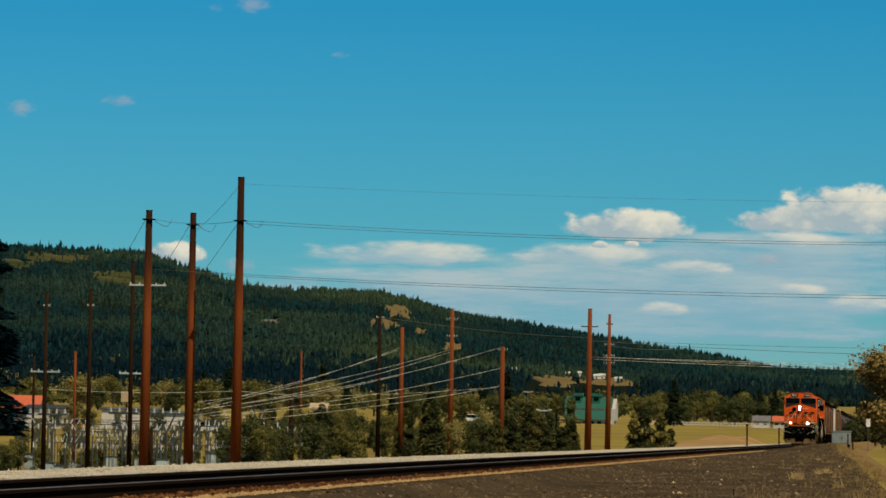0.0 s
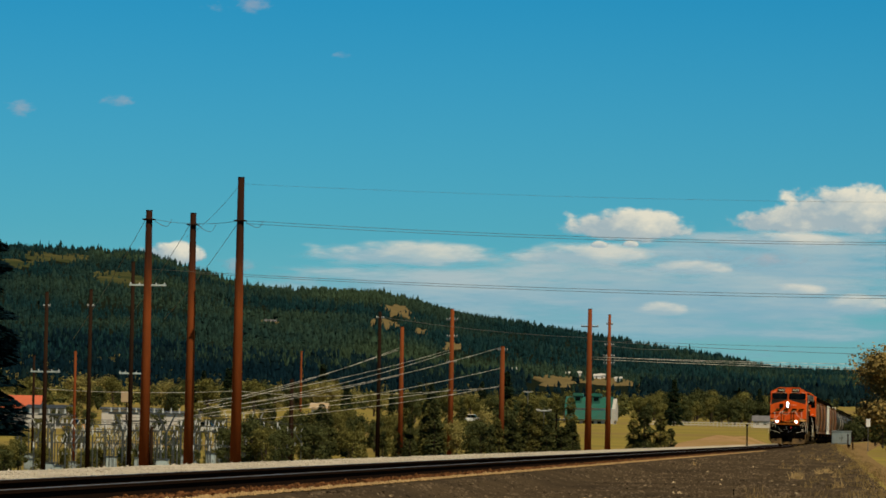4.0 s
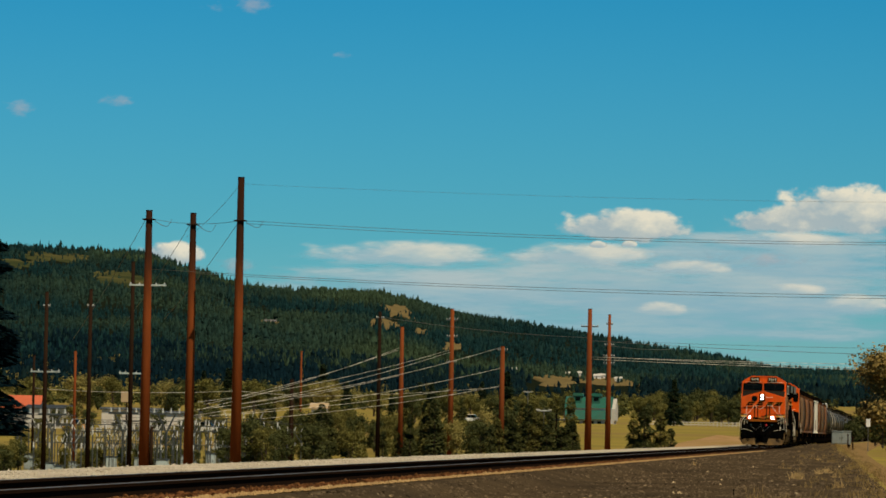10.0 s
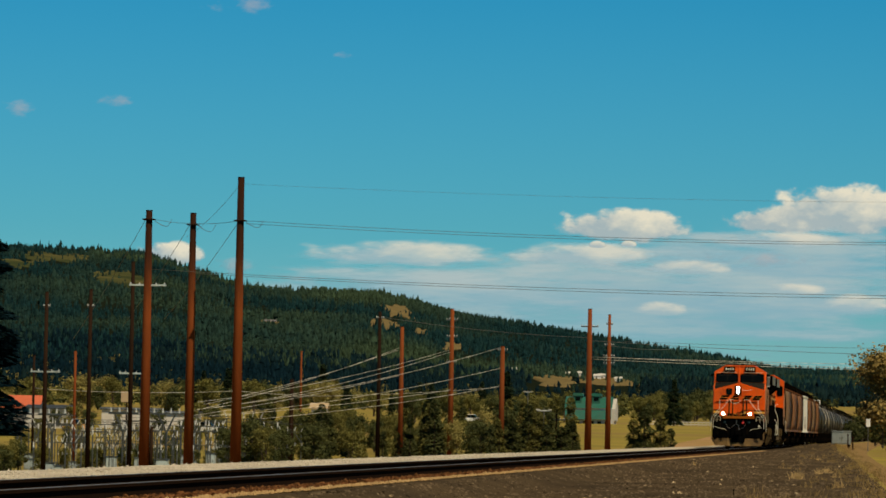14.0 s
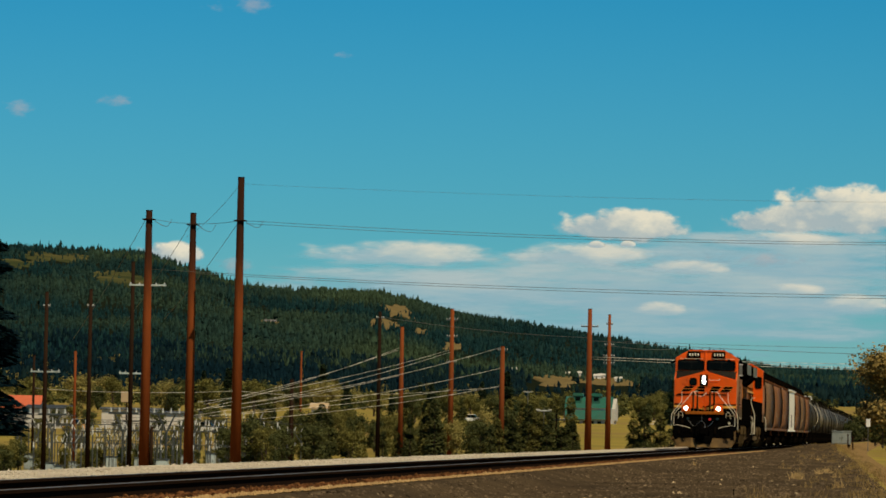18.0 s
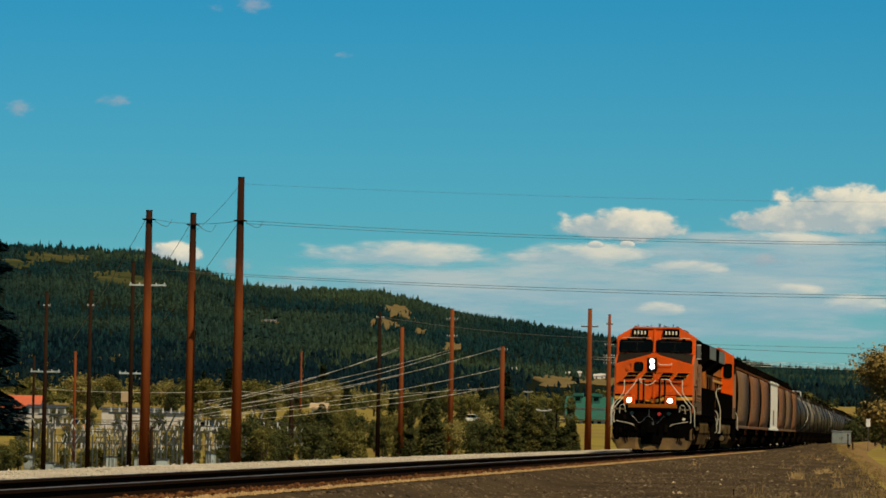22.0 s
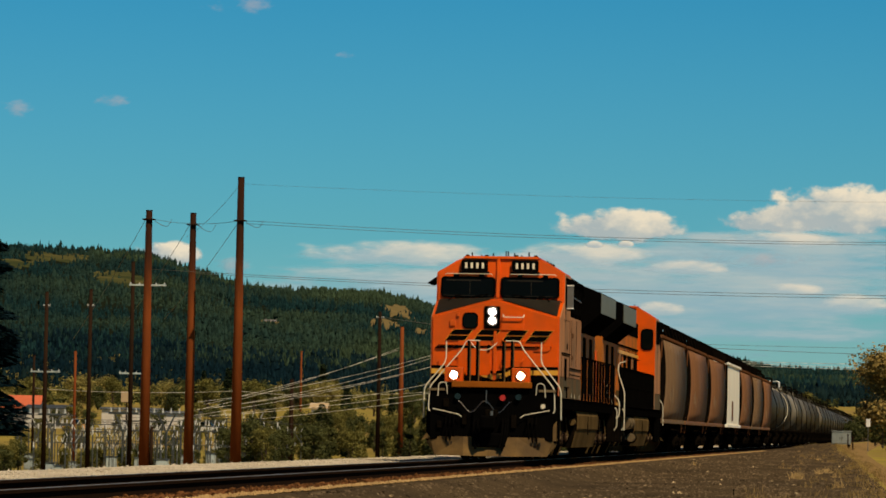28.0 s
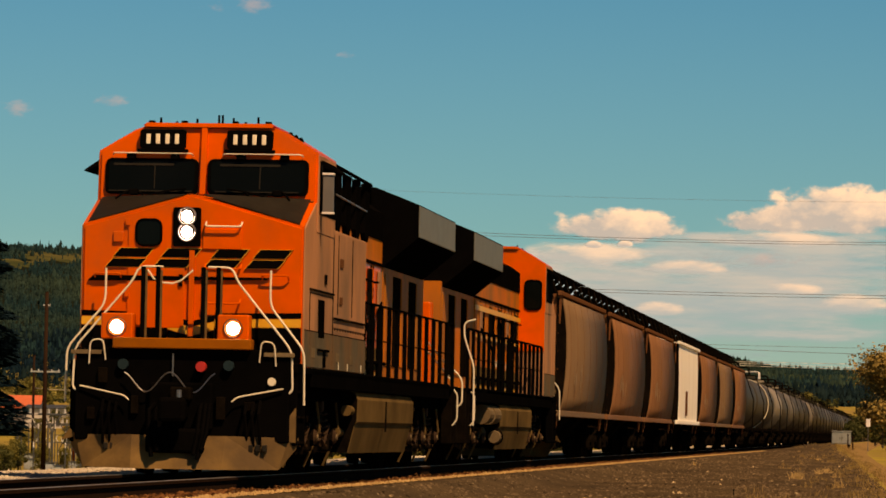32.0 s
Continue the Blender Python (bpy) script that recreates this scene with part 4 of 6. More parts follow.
    for y, z, w, h, m in ((0.75, 1.60, 0.34, 0.13, M_AIRTANK), (3.30, 1.58, 0.32, 0.13, M_AIRTANK), (4.85, 1.57, 0.30, 0.13, M_AIRTANK), (3.55, 1.48, 0.05, 0.10, M_CREAM), (4.55, 1.48, 0.05, 0.10, M_CREAM), (6.1, 1.48, 0.05, 0.10, M_CREAM),
                          (2.0, 2.62, 0.22, 0.14, M_TRUCK), (3.62, 2.92, 0.34, 0.12, M_RUST), (3.62, 2.40, 0.28, 0.10, M_RUST)):
        part("notice_plate", box(1.508, 1.516, y, y + w, z, z + h), m, cbt)
    for k in range(12):
        part("side_catch", box(1.504, 1.518, 3.1 + k * 0.29, 3.14 + k * 0.29, 2.02, 2.05), M_TRUCK, cbt)
        part("side_catch", box(1.504, 1.516, 0.62 + k * 0.2, 0.65 + k * 0.2, 2.455, 2.475), M_TRUCK, cbt)
    for k in range(4):
        y = 3.3 + k * 1.08
        P("air_duct", plate([(1.48, y, 4.27), (1.48, y + 0.5, 4.27), (1.48, y + 0.52, 3.56), (1.48, y + 0.40, 3.42), (1.48, y + 0.14, 3.42), (1.48, y, 3.54)], -0.07, 0), M_BLACK, "black rounded air duct")
    P("duct_rail", tube([(1.49, 3.1, 3.92), (1.49, 6.6, 3.86)], 0.014), M_GREYPANE, "thin grey rail across the ducts")
    P("roof_handrail", tube([(1.50, 3.0, 4.31), (1.50, 7.0, 4.27), (1.50, 7.1, 4.0)], 0.028), M_BLACK)
    # long hood
    hood = along_y([(-0.92, 1.44), (0.92, 1.44), (0.92, 3.55), (0.92, 4.15), (0.7, 4.3), (-0.7, 4.3), (-0.92, 4.15)], 3.02, 13.45)
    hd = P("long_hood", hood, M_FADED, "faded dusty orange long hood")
    P("hood_top_band", along_y([(-0.935, 3.72), (0.935, 3.72), (0.935, 4.16), (0.71, 4.315), (-0.71, 4.315), (-0.935, 4.16)], 3.03, 13.42), M_BLACK, "black upper hood band", hd)
    for s in (-1, 1):
        for k in range(9):
            y = 3.4 + k * 1.1
            if s > 0 and y < 6.6:
                continue
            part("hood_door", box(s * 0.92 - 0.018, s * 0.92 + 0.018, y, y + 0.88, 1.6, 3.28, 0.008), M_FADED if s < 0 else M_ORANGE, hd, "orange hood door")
            part("door_latch", box(s * 0.945 - 0.012, s * 0.945 + 0.012, y + 0.1, y + 0.16, 2.2, 2.4), M_BLACK, hd)
            if k % 2 and s < 0:
                part("louvre", box(s * 0.945 - 0.01, s * 0.945 + 0.01, y + 0.15, y + 0.75, 2.6, 3.1), M_BLACK, hd)
    for s in (-1, 1):
        y0 = 6.7 if s > 0 else 3.2
        P("hood_stripe", box(s * 0.945 - 0.006, s * 0.945 + 0.006, y0, 13.4, 1.50, 1.58), M_YELLOW, "yellow stripe along the hood", hd)
        if s < 0:
            for z0, z1 in ((3.06, 3.16), (2.52, 2.58)):
                P("hood_band", box(-0.974, -0.962, y0, 13.4, z0, z1), M_YELLOW, "yellow band along the hood", hd)
        P("hood_seam", box(s * 0.95 - 0.01, s * 0.95 + 0.01, y0, 13.4, 3.29, 3.34), M_BLACK, "", hd)
        for k in range(7):
            y = y0 + 0.4 + k * 0.78
            part("hood_grab_iron", tube(soft_path([(s * 0.94, y, 3.0), (s * 1.03, y, 3.0), (s * 1.03, y + 0.35, 3.0), (s * 0.94, y + 0.35, 3.0)]), 0.014, 5), M_BLACK, hd)
            part("door_gap", box(s * 0.945 - 0.006, s * 0.945 + 0.006, y - 0.05, y - 0.01, 1.6, 3.28), M_BLACK, hd)
            if k % 3 == 0:
                part("notice_plate", box(s * 0.947 - 0.006, s * 0.947 + 0.006, y + 0.1, y + 0.3, 2.0, 2.12), M_CREAM, hd)
        P("lower_hood_band", box(s * 0.955 - 0.008, s * 0.955 + 0.008, y0, 13.4, 1.60, 1.95), M_TANKF, "brown lower hood band", hd)
        for k in range(5):
            yy = y0 + 0.7 + k * (13.0 - y0) / 5
            P("hood_pipe", tube([(s * 0.99, yy, 1.5), (s * 0.99, yy, 2.3 + 0.25 * (k % 3)), (s * 0.97, yy + 0.5, 2.45 + 0.25 * (k % 3))], 0.03, 6), M_BLACK, "", hd)
            P("hood_cover", box(s * 0.96 - 0.012, s * 0.96 + 0.012, yy + 0.1, yy + 0.55, 2.45, 3.2, 0.01), (M_TRUCK, M_DUSTY, M_BLACK)[k % 3], "access cover", hd)
        P("conduit", tube([(s * 0.99, y0, 1.72), (s * 0.99, 13.4, 1.72)], 0.03), M_BLACK, "", hd)
        for k in range(4):
            P("under_deck_pipe", tube([(s * 1.32, 5.0 + k * 0.2, 1.3), (s * 1.4, 5.4 + k * 2.9, 1.28), (s * 1.4, 7.6 + k * 2.9, 1.25)], 0.035), M_TRUCK)
    for y in (9.0, 11.0):
        P("exhaust_stack", box(-0.35, 0.35, y, y + 0.9, 4.3, 4.44, 0.03), M_BLACK, "black exhaust stack")
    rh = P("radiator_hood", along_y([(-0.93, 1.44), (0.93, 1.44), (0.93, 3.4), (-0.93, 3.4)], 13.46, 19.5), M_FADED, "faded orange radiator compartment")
    wing = along_y([(-0.93, 3.30), (0.93, 3.30), (1.5, 3.78), (1.5, 4.33), (0.8, 4.60), (-0.8, 4.60), (-1.5, 4.33), (-1.5, 3.78)], 13.4, 19.3)
    wg = P("radiator_wing", wing, M_BLACK, "black overhanging radiator wing")
    for s in (-1, 1):
        part("wing_side", box(s * 1.50 - 0.012, s * 1.50 + 0.012, 13.5, 19.2, 3.80, 4.31, 0.006), M_WING, wg, "grey-green wing side")
    for k in range(5):
        for s in (-1, 1):
            part("radiator_screen", box(s * 0.93 - 0.02, s * 0.93 + 0.02, 13.7 + k * 1.15, 14.7 + k * 1.15, 1.7, 3.2, 0.01), M_TRUCK if k % 2 else M_FADED, rh, "louvred screen")
    P("rear_end_box", box(-0.8, 0.8, 19.5, 20.0, 1.44, 3.0, 0.03), M_ORANGE, "orange rear end")
    # handrails on the walkways
    for s in (-1, 1):
        y0 = 6.8 if s > 0 else 3.3
        n = int((19.6 - y0) / 1.0)
        for k in range(n + 1):
            y = y0 + k * (19.6 - y0) / n
            P("handrail_post", box(s * 1.46 - 0.03, s * 1.46 + 0.03, y - 0.05, y + 0.05, 1.42, 2.52, 0.006), M_BLACK, "dark handrail post")
        P("side_handrail", tube([(s * 1.46, y0, 2.53), (s * 1.46, 19.6, 2.53)], 0.022), M_BLACK, "dark side handrail")
        P("middle_handrail", tube([(s * 1.46, y0, 2.0), (s * 1.46, 19.6, 2.0)], 0.012), M_BLACK)
        if s > 0:
            P("rear_handrail", tube(soft_path([(1.40, 20.02, 1.78), (1.60, 20.02, 1.58), (1.60, 20.02, 1.12), (1.40, 20.02, 1.05)]), 0.016, 8), M_CREAM, "cream rear step hoop")
            P("rear_handrail", tube(soft_path([(1.34, 20.04, 1.62), (1.40, 20.04, 1.55), (1.40, 20.04, 1.10)]), 0.013, 8), M_CREAM, "cream rear step rail")
            for dz in (0.0, -0.16):
                P("stair_rail", tube([(1.38, 16.4, 2.14 + dz), (1.38, 19.5, 1.80 + dz)], 0.014), M_CREAM, "cream sloping stair rail")
        else:
            P("rear_handrail", tube(soft_path([(-1.64, 20.0, 2.69), (-1.43, 20.0, 2.64), (-1.43, 20.0, 2.38), (-1.62, 20.02, 1.83), (-1.62, 20.02, 0.75)]), 0.016, 8), M_CREAM, "cream rear step handrail")
        P("rear_handrail", tube(soft_path([(s * 1.50, 19.4, 1.40), (s * 1.58, 19.4, 1.3), (s * 1.58, 19.4, 0.85), (s * 1.5, 19.4, 0.75)]), 0.014, 8), M_CREAM, "cream step grab rail")
        P("rear_step_well", box(s * 1.40 - 0.1, s * 1.40 + 0.1, 19.3, 20.1, 0.42, 1.4, 0.02), M_TRUCK, "grimy step well")
        # tanks between the trucks
        ft = loft([[(s * 0.2, y, 0.32), (s * 1.36, y, 0.30), (s * 1.46, y, 0.72), (s * 1.49, y, 0.76), (s * 1.50, y, 1.08), (s * 1.46, y, 1.18), (s * 1.36, y, 1.22), (s * 0.2, y, 1.23)] for y in (6.0, 13.2)])
        f = P("fuel_tank", ft, M_TANKF, "dust-streaked fuel tank")
        # added black plates: the underframe's shade on the tank ends, painted
        for y0, y1 in ((5.96, 5.995), (13.205, 13.24)):
            part("tank_end", loft([[(s * 0.2, y, 0.33), (s * 1.35, y, 0.31), (s * 1.45, y, 0.72), (s * 1.48, y, 0.76), (s * 1.49, y, 1.08), (s * 1.45, y, 1.17), (s * 1.35, y, 1.21), (s * 0.2, y, 1.22)] for y in (y0, y1)]), M_TRUCK, f, "black tank end with its shade painted on")
        part("tank_strap", box(s * 1.50 - 0.012, s * 1.50 + 0.012, 9.4, 9.46, 0.62, 1.08), M_TRUCK, f)
    for z in (1.02,):
        for y0, y1 in ((14.0, 15.4), (15.5, 16.6)):
            P("air_reservoir", rod((-1.34, y0 - 0.7, 0.98), (-1.34, y1 - 0.9, 0.98), 0.19, 16), M_AIRTANK, "dusty air reservoir")
        for x, z, r in ((-1.42, 0.55, 0.15), (-1.1, 0.62, 0.17), (-0.78, 0.95, 0.2)):
            P("brake_cylinder", rod((x, 13.26, z), (x, 13.75, z), r, 14, r * 0.8), M_AIRTANK, "dusty beige brake cylinder")
            P("cylinder_band", rod((x, 13.5, z), (x, 13.56, z), r + 0.02, 14), M_TRUCK)
    for x, z, r in ((1.40, 0.92, 0.08), (1.25, 0.6, 0.07)):
        P("brake_cylinder", rod((x, 5.4, z), (x, 5.9, z), r, 14, r * 0.85), M_TANKF, "dusty beige brake cylinder")
    P("sand_pipe", tube([(1.3, 0.6, 1.2), (1.34, 0.62, 0.8), (1.2, 0.7, 0.3)], 0.03), M_TRUCK)
    for y in (7.6, 10.2, 12.2):
        P("filler_cap", rod((1.2, y, 1.2), (1.3, y, 1.36), 0.06, 8), M_RED, "red filler cap")
    t1, w1 = truck(L, 3.0, (-2.05, 0.0, 2.05), 0.53)
    t2, w2 = truck(L, 16.6, (-2.05, 0.0, 2.05), 0.53)
    return L


def keyed(ob, gap, turned=False):
    """Runs a vehicle along the track, its front the given distance behind the leading nose."""
    walk(ob, [(t, pose(TRACK, y + gap, 0, 0, 0, 180 if turned else 0)) for t, y in SPEED_ROWS])


def hopper(paint, paint_name, flat=False):
    """Covered hopper wagon; y from 0 to 17.1 over its couplers."""
    H = tagged(new("hopper_wagon"), f"{paint_name} covered hopper wagon with {'flat' if flat else 'rounded'} sides", "hopper wagon", "hopper wagons")
    half = [(1.40, 1.15), (1.47, 1.5), (1.52, 2.0), (1.54, 2.5), (1.53, 3.0), (1.49, 3.45), (1.42, 3.82)] if not flat else [(1.5, 1.15), (1.52, 1.9), (1.52, 2.9), (1.50, 3.9)]
    prof = half + [(0.6, 4.12)] + [(-x, z) for x, z in reversed(half + [(0.6, 4.12)])]
    body = part("body", along_y(prof, 1.75, 15.5), paint, H, "", not flat)
    for p in body.data.polygons:
        if abs(p.normal.y) > 0.9:
            p.use_smooth = False
    for s in (-1, 1):
        part("top_chord", box(s * (1.40 if not flat else 1.52) - 0.05, s * (1.40 if not flat else 1.52) + 0.05, 0.9, 16.2, 3.86, 3.97, 0.015), M_RUST if not flat else paint, H)
        part("side_sill", box(s * (1.36 if not flat else 1.5) - 0.06, s * (1.36 if not flat else 1.5) + 0.06, 0.5, 16.6, 1.04, 1.18, 0.015), paint, H)
        for y in (1.1, 15.9):
            part("end_post", box(s * 1.28 - 0.035, s * 1.28 + 0.035, y - 0.07, y + 0.07, 2.75, 3.9, 0.01), M_RUST, H, "rusty end post")
            part("end_gusset", plate([(s * 1.38, y, 3.9), (s * 1.38, y + (0.6 if y < 8 else -0.6), 3.9), (s * 1.38, y, 3.2)], 0.03, 0), M_RUST, H, "rusty corner gusset")
            part("bolster_plate", plate([(s * 1.34, y - 0.4, 1.1), (s * 1.34, y + 0.4, 1.1), (s * 1.30, y + 0.12, 0.72), (s * 1.30, y - 0.12, 0.72)], 0.04, 0), M_RUST, H, "rusty bolster plate")
        if not flat:
            for k in range(6):
                y = 2.9 + k * 2.15
                part("weld_seam", loft([[(s * (x + 0.004), yy, z) for x, z in half] + [(s * (x - 0.02), yy, z) for x, z in reversed(half)] for yy in (y, y + 0.03)]), M_RUST, H, "rusty upright weld seam")
            mark = random.Random(len(bpy.data.objects) + (s > 0))
            for k in range(7):
                y, z, g = 4.0 + mark.random() * 2.6, 1.62 + mark.random() * 0.3, mark.uniform(-0.2, 0.2)
                part("pale_mark", plate([(s * 1.517, y, z), (s * 1.517, y + 0.07, z), (s * 1.538, y + 0.07 + g, z + 0.42), (s * 1.538, y + g, z + 0.42)], s * 0.006, 0), M_SCRAWL, H, "pale scrawled mark")
        if flat:
            part("stencil_panel", box(s * 1.53 - 0.006, s * 1.53 + 0.006, 6.2, 7.6, 1.35, 2.25), M_RUST, H, "rust-red stencil panel")
        for k in range(6):
            part("ladder_rung", tube([(s * 1.36, 0.75, 1.3 + k * 0.42), (s * 1.36, 1.15, 1.3 + k * 0.42)], 0.014, 5), M_RUST, H)
        part("ladder_stile", rod((s * 1.36, 0.75, 0.8), (s * 1.36, 0.75, 3.9), 0.02, 6), M_TRUCK, H)
    # black sheets over the body ends paint the shade between wagons
    for y0, y1 in ((1.715, 1.745), (15.505, 15.535)):
        part("end_sheet", along_y([(x * 0.985, 2.5 + (z - 2.5) * 0.985) for x, z in prof], y0, y1), M_TRUCK, H, "black end sheet that paints in the gap's shade")
    part("end_slope_sheet", loft([[(-1.2, 1.3, 3.7), (1.2, 1.3, 3.7), (1.2, 1.3, 3.6), (-1.2, 1.3, 3.6)], [(-1.2, 0.6, 1.3), (1.2, 0.6, 1.3), (1.2, 0.6, 1.2), (-1.2, 0.6, 1.2)]]), M_TRUCK, H, "black sloping end sheet")
    for s in (-1, 1):
        part("roofwalk", box(s * 0.62 - 0.22, s * 0.62 + 0.22, 0.4, 16.7, 4.60, 4.63), M_TRUCK, H, "grating roofwalk")
        for k in range(14):
            y = 0.7 + k * 1.2
            part("walk_strut", rod((s * 0.8, y, 4.60), (s * 1.0, y + (0.5 if k % 2 else -0.5), 4.02), 0.02, 4), M_TRUCK, H)
    for k in range(9):
        part("roofwalk_bracket", plate([(-0.3, 1.0 + k * 1.85, 4.05), (0.3, 1.0 + k * 1.85, 4.05), (0.69, 1.0 + k * 1.85, 4.60), (0.6, 1.0 + k * 1.85, 4.60), (0.0, 1.0 + k * 1.85, 4.15), (-0.6, 1.0 + k * 1.85, 4.60), (-0.69, 1.0 + k * 1.85, 4.60)], 0.04), M_TRUCK, H)
    for k in range(3):
        part("roof_hatch", rod((0, 3.5 + 5 * k, 4.1), (0, 3.5 + 5 * k, 4.32), 0.38, 12), paint, H)
        part("hopper_bay", loft([[(-1.2, 2.6 + 4.6 * k, 1.2), (1.2, 2.6 + 4.6 * k, 1.2), (1.2, 5.3 + 4.6 * k, 1.2), (-1.2, 5.3 + 4.6 * k, 1.2)],
                                 [(-0.5, 3.6 + 4.6 * k, 0.4), (0.5, 3.6 + 4.6 * k, 0.4), (0.5, 4.3 + 4.6 * k, 0.4), (-0.5, 4.3 + 4.6 * k, 0.4)]]), M_TRUCK, H)
    part("centre_sill", box(-0.3, 0.3, 0.3, 16.8, 0.85, 1.1), M_TRUCK, H)
    knuckle(H, 0.08, 1)
    knuckle(H, 17.02, -1)
    truck(H, 2.1, (-0.89, 0.89), 0.46)
    truck(H, 15.0, (-0.89, 0.89), 0.46)
    return H


def tank_wagon(paint, word, band=False):
    T = tagged(new("tank_wagon"), f"{word} cylindrical tank wagon with a top platform", "tank wagon", "tank wagons")
    secs = []
    for y, r in ((0.9, 0.3), (0.95, 0.8), (1.15, 1.2), (1.5, 1.42), (1.9, 1.48), (15.2, 1.48), (15.6, 1.42), (15.95, 1.2), (16.15, 0.8), (16.2, 0.3)):
        secs.append([(r * math.cos(k * 2 * math.pi / 24), y, 2.55 + r * math.sin(k * 2 * math.pi / 24)) for k in range(24)])
    part("tank", loft(secs), paint, T, "", True)
    for y in (1.9,) if band else ():
        secs = [[(r * math.cos(k * 2 * math.pi / 24), yy, 2.55 + r * math.sin(k * 2 * math.pi / 24)) for k in range(24)] for yy, r in ((y, 1.47), (y, 1.515), (y + 0.16, 1.515), (y + 0.16, 1.47))]
        part("tank_band", loft(secs, caps=False), M_CREAM if band and y < 4 else paint, T)
    part("dome", rod((0, 8.5, 3.9), (0, 8.5, 4.35), 0.45, 14), paint, T)
    part("top_platform", box(-1.0, 1.0, 7.4, 9.6, 4.08, 4.12), M_TRUCK, T)
    for s in (-1, 1):
        part("platform_rail", tube(soft_path([(-0.7, 8.5 + s * 1.1, 4.1), (-0.7, 8.5 + s * 1.1, 4.55), (0.7, 8.5 + s * 1.1, 4.55), (0.7, 8.5 + s * 1.1, 4.1)]), 0.035, 5), M_WHITE if band else M_TRUCK, T)
        part("side_ladder", tube([(s * 1.05, 8.2, 4.1), (s * 1.56, 8.2, 2.6), (s * 1.5, 8.2, 0.9)], 0.03, 5), M_TRUCK, T)
        part("side_sill", box(s * 1.3 - 0.06, s * 1.3 + 0.06, 0.3, 16.8, 0.98, 1.1), M_TRUCK, T)
    part("centre_sill", box(-0.35, 0.35, 0.3, 16.8, 0.8, 1.1), M_TRUCK, T)
    truck(T, 2.1, (-0.89, 0.89), 0.46)
    truck(T, 15.0, (-0.89, 0.89), 0.46)
    return T


TRAIN = []
lead = locomotive()
TRAIN.append((lead, 0.0, False))
second = copy_thing(lead, Matrix())
tagged(second, "orange and black diesel locomotive running backwards behind another", "locomotive", "diesel locomotives")
TRAIN.append((second, 20.95 + 20.95, True))
gap = 20.95 + 22.3
HOP_LEN, TANK_LEN = 17.35, 17.1
hops = [hopper(M_HOP[1], "grey-brown"), hopper(M_HOP[0], "rust-brown"), hopper(M_HOP[2], "cream white", True)]
first_use = set()
for k in (0, 1, 1, 2, 1, 0, 1):
    h = hops[k]
    if k in first_use:
        h = copy_thing(h, Matrix())
    first_use.add(k)
    TRAIN.append((h, gap, False))
    gap += HOP_LEN
tanks = [tank_wagon(M_TANK[0], "dark grey"), tank_wagon(M_TANK[1], "pale grey"), tank_wagon(M_TANK[0], "dark grey, cream-banded", True)]
first_use = set()
for i in range(34):
    k = 2 if i == 2 else (1 if i in (3, 5, 9, 14, 21) else 0)
    h = tanks[k]
    if k in first_use:
        h = copy_thing(h, Matrix())
    first_use.add(k)
    TRAIN.append((h, gap, False))
    gap += TANK_LEN


# ---- poles and wires ----
def pole(x, y, top, dia, steel=True, taper=0.58, arms=(), dark=False):
    """A tapered pole; dark: its upper length is painted darker, as against bright sky."""
    base = land(x, y) - 0.3
    P = thing("utility_pole", x, y, base, "tall rust-red steel transmission pole" if steel else "tall dark weathered wooden utility pole", "utility pole", "transmission poles")
    h = top - base
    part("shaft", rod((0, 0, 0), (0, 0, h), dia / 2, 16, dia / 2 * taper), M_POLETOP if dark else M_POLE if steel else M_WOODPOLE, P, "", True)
    part("cap", rod((0, 0, h), (0, 0, h + 0.05), dia / 2 * taper + 0.02, 12), M_WOODPOLE, P)
    for z, half, turn in arms:
        bm = box(-half, half, -0.07, 0.07, z - base - 0.06, z - base + 0.06, 0.01)
        a = part("crossarm", bm, M_CABINET if half > 0.92 else M_GALV, P, "pale crossarm")
        a.rotation_euler = (0, 0, radians(turn))
        for k in (-0.92, -0.45, 0.45, 0.92):
            part("insulator", rod((half * k, 0, z - base + 0.06), (half * k, 0, z - base + 0.2), 0.045, 8, 0.03), M_INSUL, a)
    return P


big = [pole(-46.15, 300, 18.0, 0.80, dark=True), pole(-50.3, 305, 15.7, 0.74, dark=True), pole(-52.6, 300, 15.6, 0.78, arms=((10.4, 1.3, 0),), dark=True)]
for p, zt in zip(big, (15.0, 14.9, 15.0)):
    z = zt - p.location.z
    part("dead_end_clamp", box(-0.42, 0.42, -0.4, 0.4, z - 0.04, z + 0.04, 0.02), M_WOODPOLE, p)
    # jumper loop
    part("jumper_loop", tube([(0.3 + 1.35 * k / 12, -0.2, z + 0.02 - 0.52 * math.sin(min(1.0, k / 9.5) * math.pi / 2) + 0.5 * max(0.0, (k - 8) / 4) ** 2) for k in range(13)], 0.017, 5), M_SKYWIRE, p, "drooping jumper wire")
pole(-60.8, 340, 13.5, 0.40, False, 0.7, ((4.69, 0.95, 0),))
pole(-65.7, 330, 10.7, 0.38, False, 0.7, ((9.6, 0.25, 0), (4.59, 1.15, 0)))
pole(-63.2, 335, 11.1, 0.38, False, 0.7, ((9.8, 0.25, 0),))
pole(-76.8, 400, 7.4, 0.3, True, 0.8)
pole(-80.7, 400, 6.9, 0.26, False, 0.8)
pole(-52.1, 300, 0.5, 0.26, False, 0.95)
pole(-59.2, 420, 5.3, 0.46, False, 0.85)
pole(-72.2, 520, 9.9, 0.34, True, 0.6)
pole(-51.9, 430, 12.3, 0.44, False, 0.7, ((11.7, 0.4, 0),))
pole(-50.8, 440, 11.1, 0.58, True, 0.6)
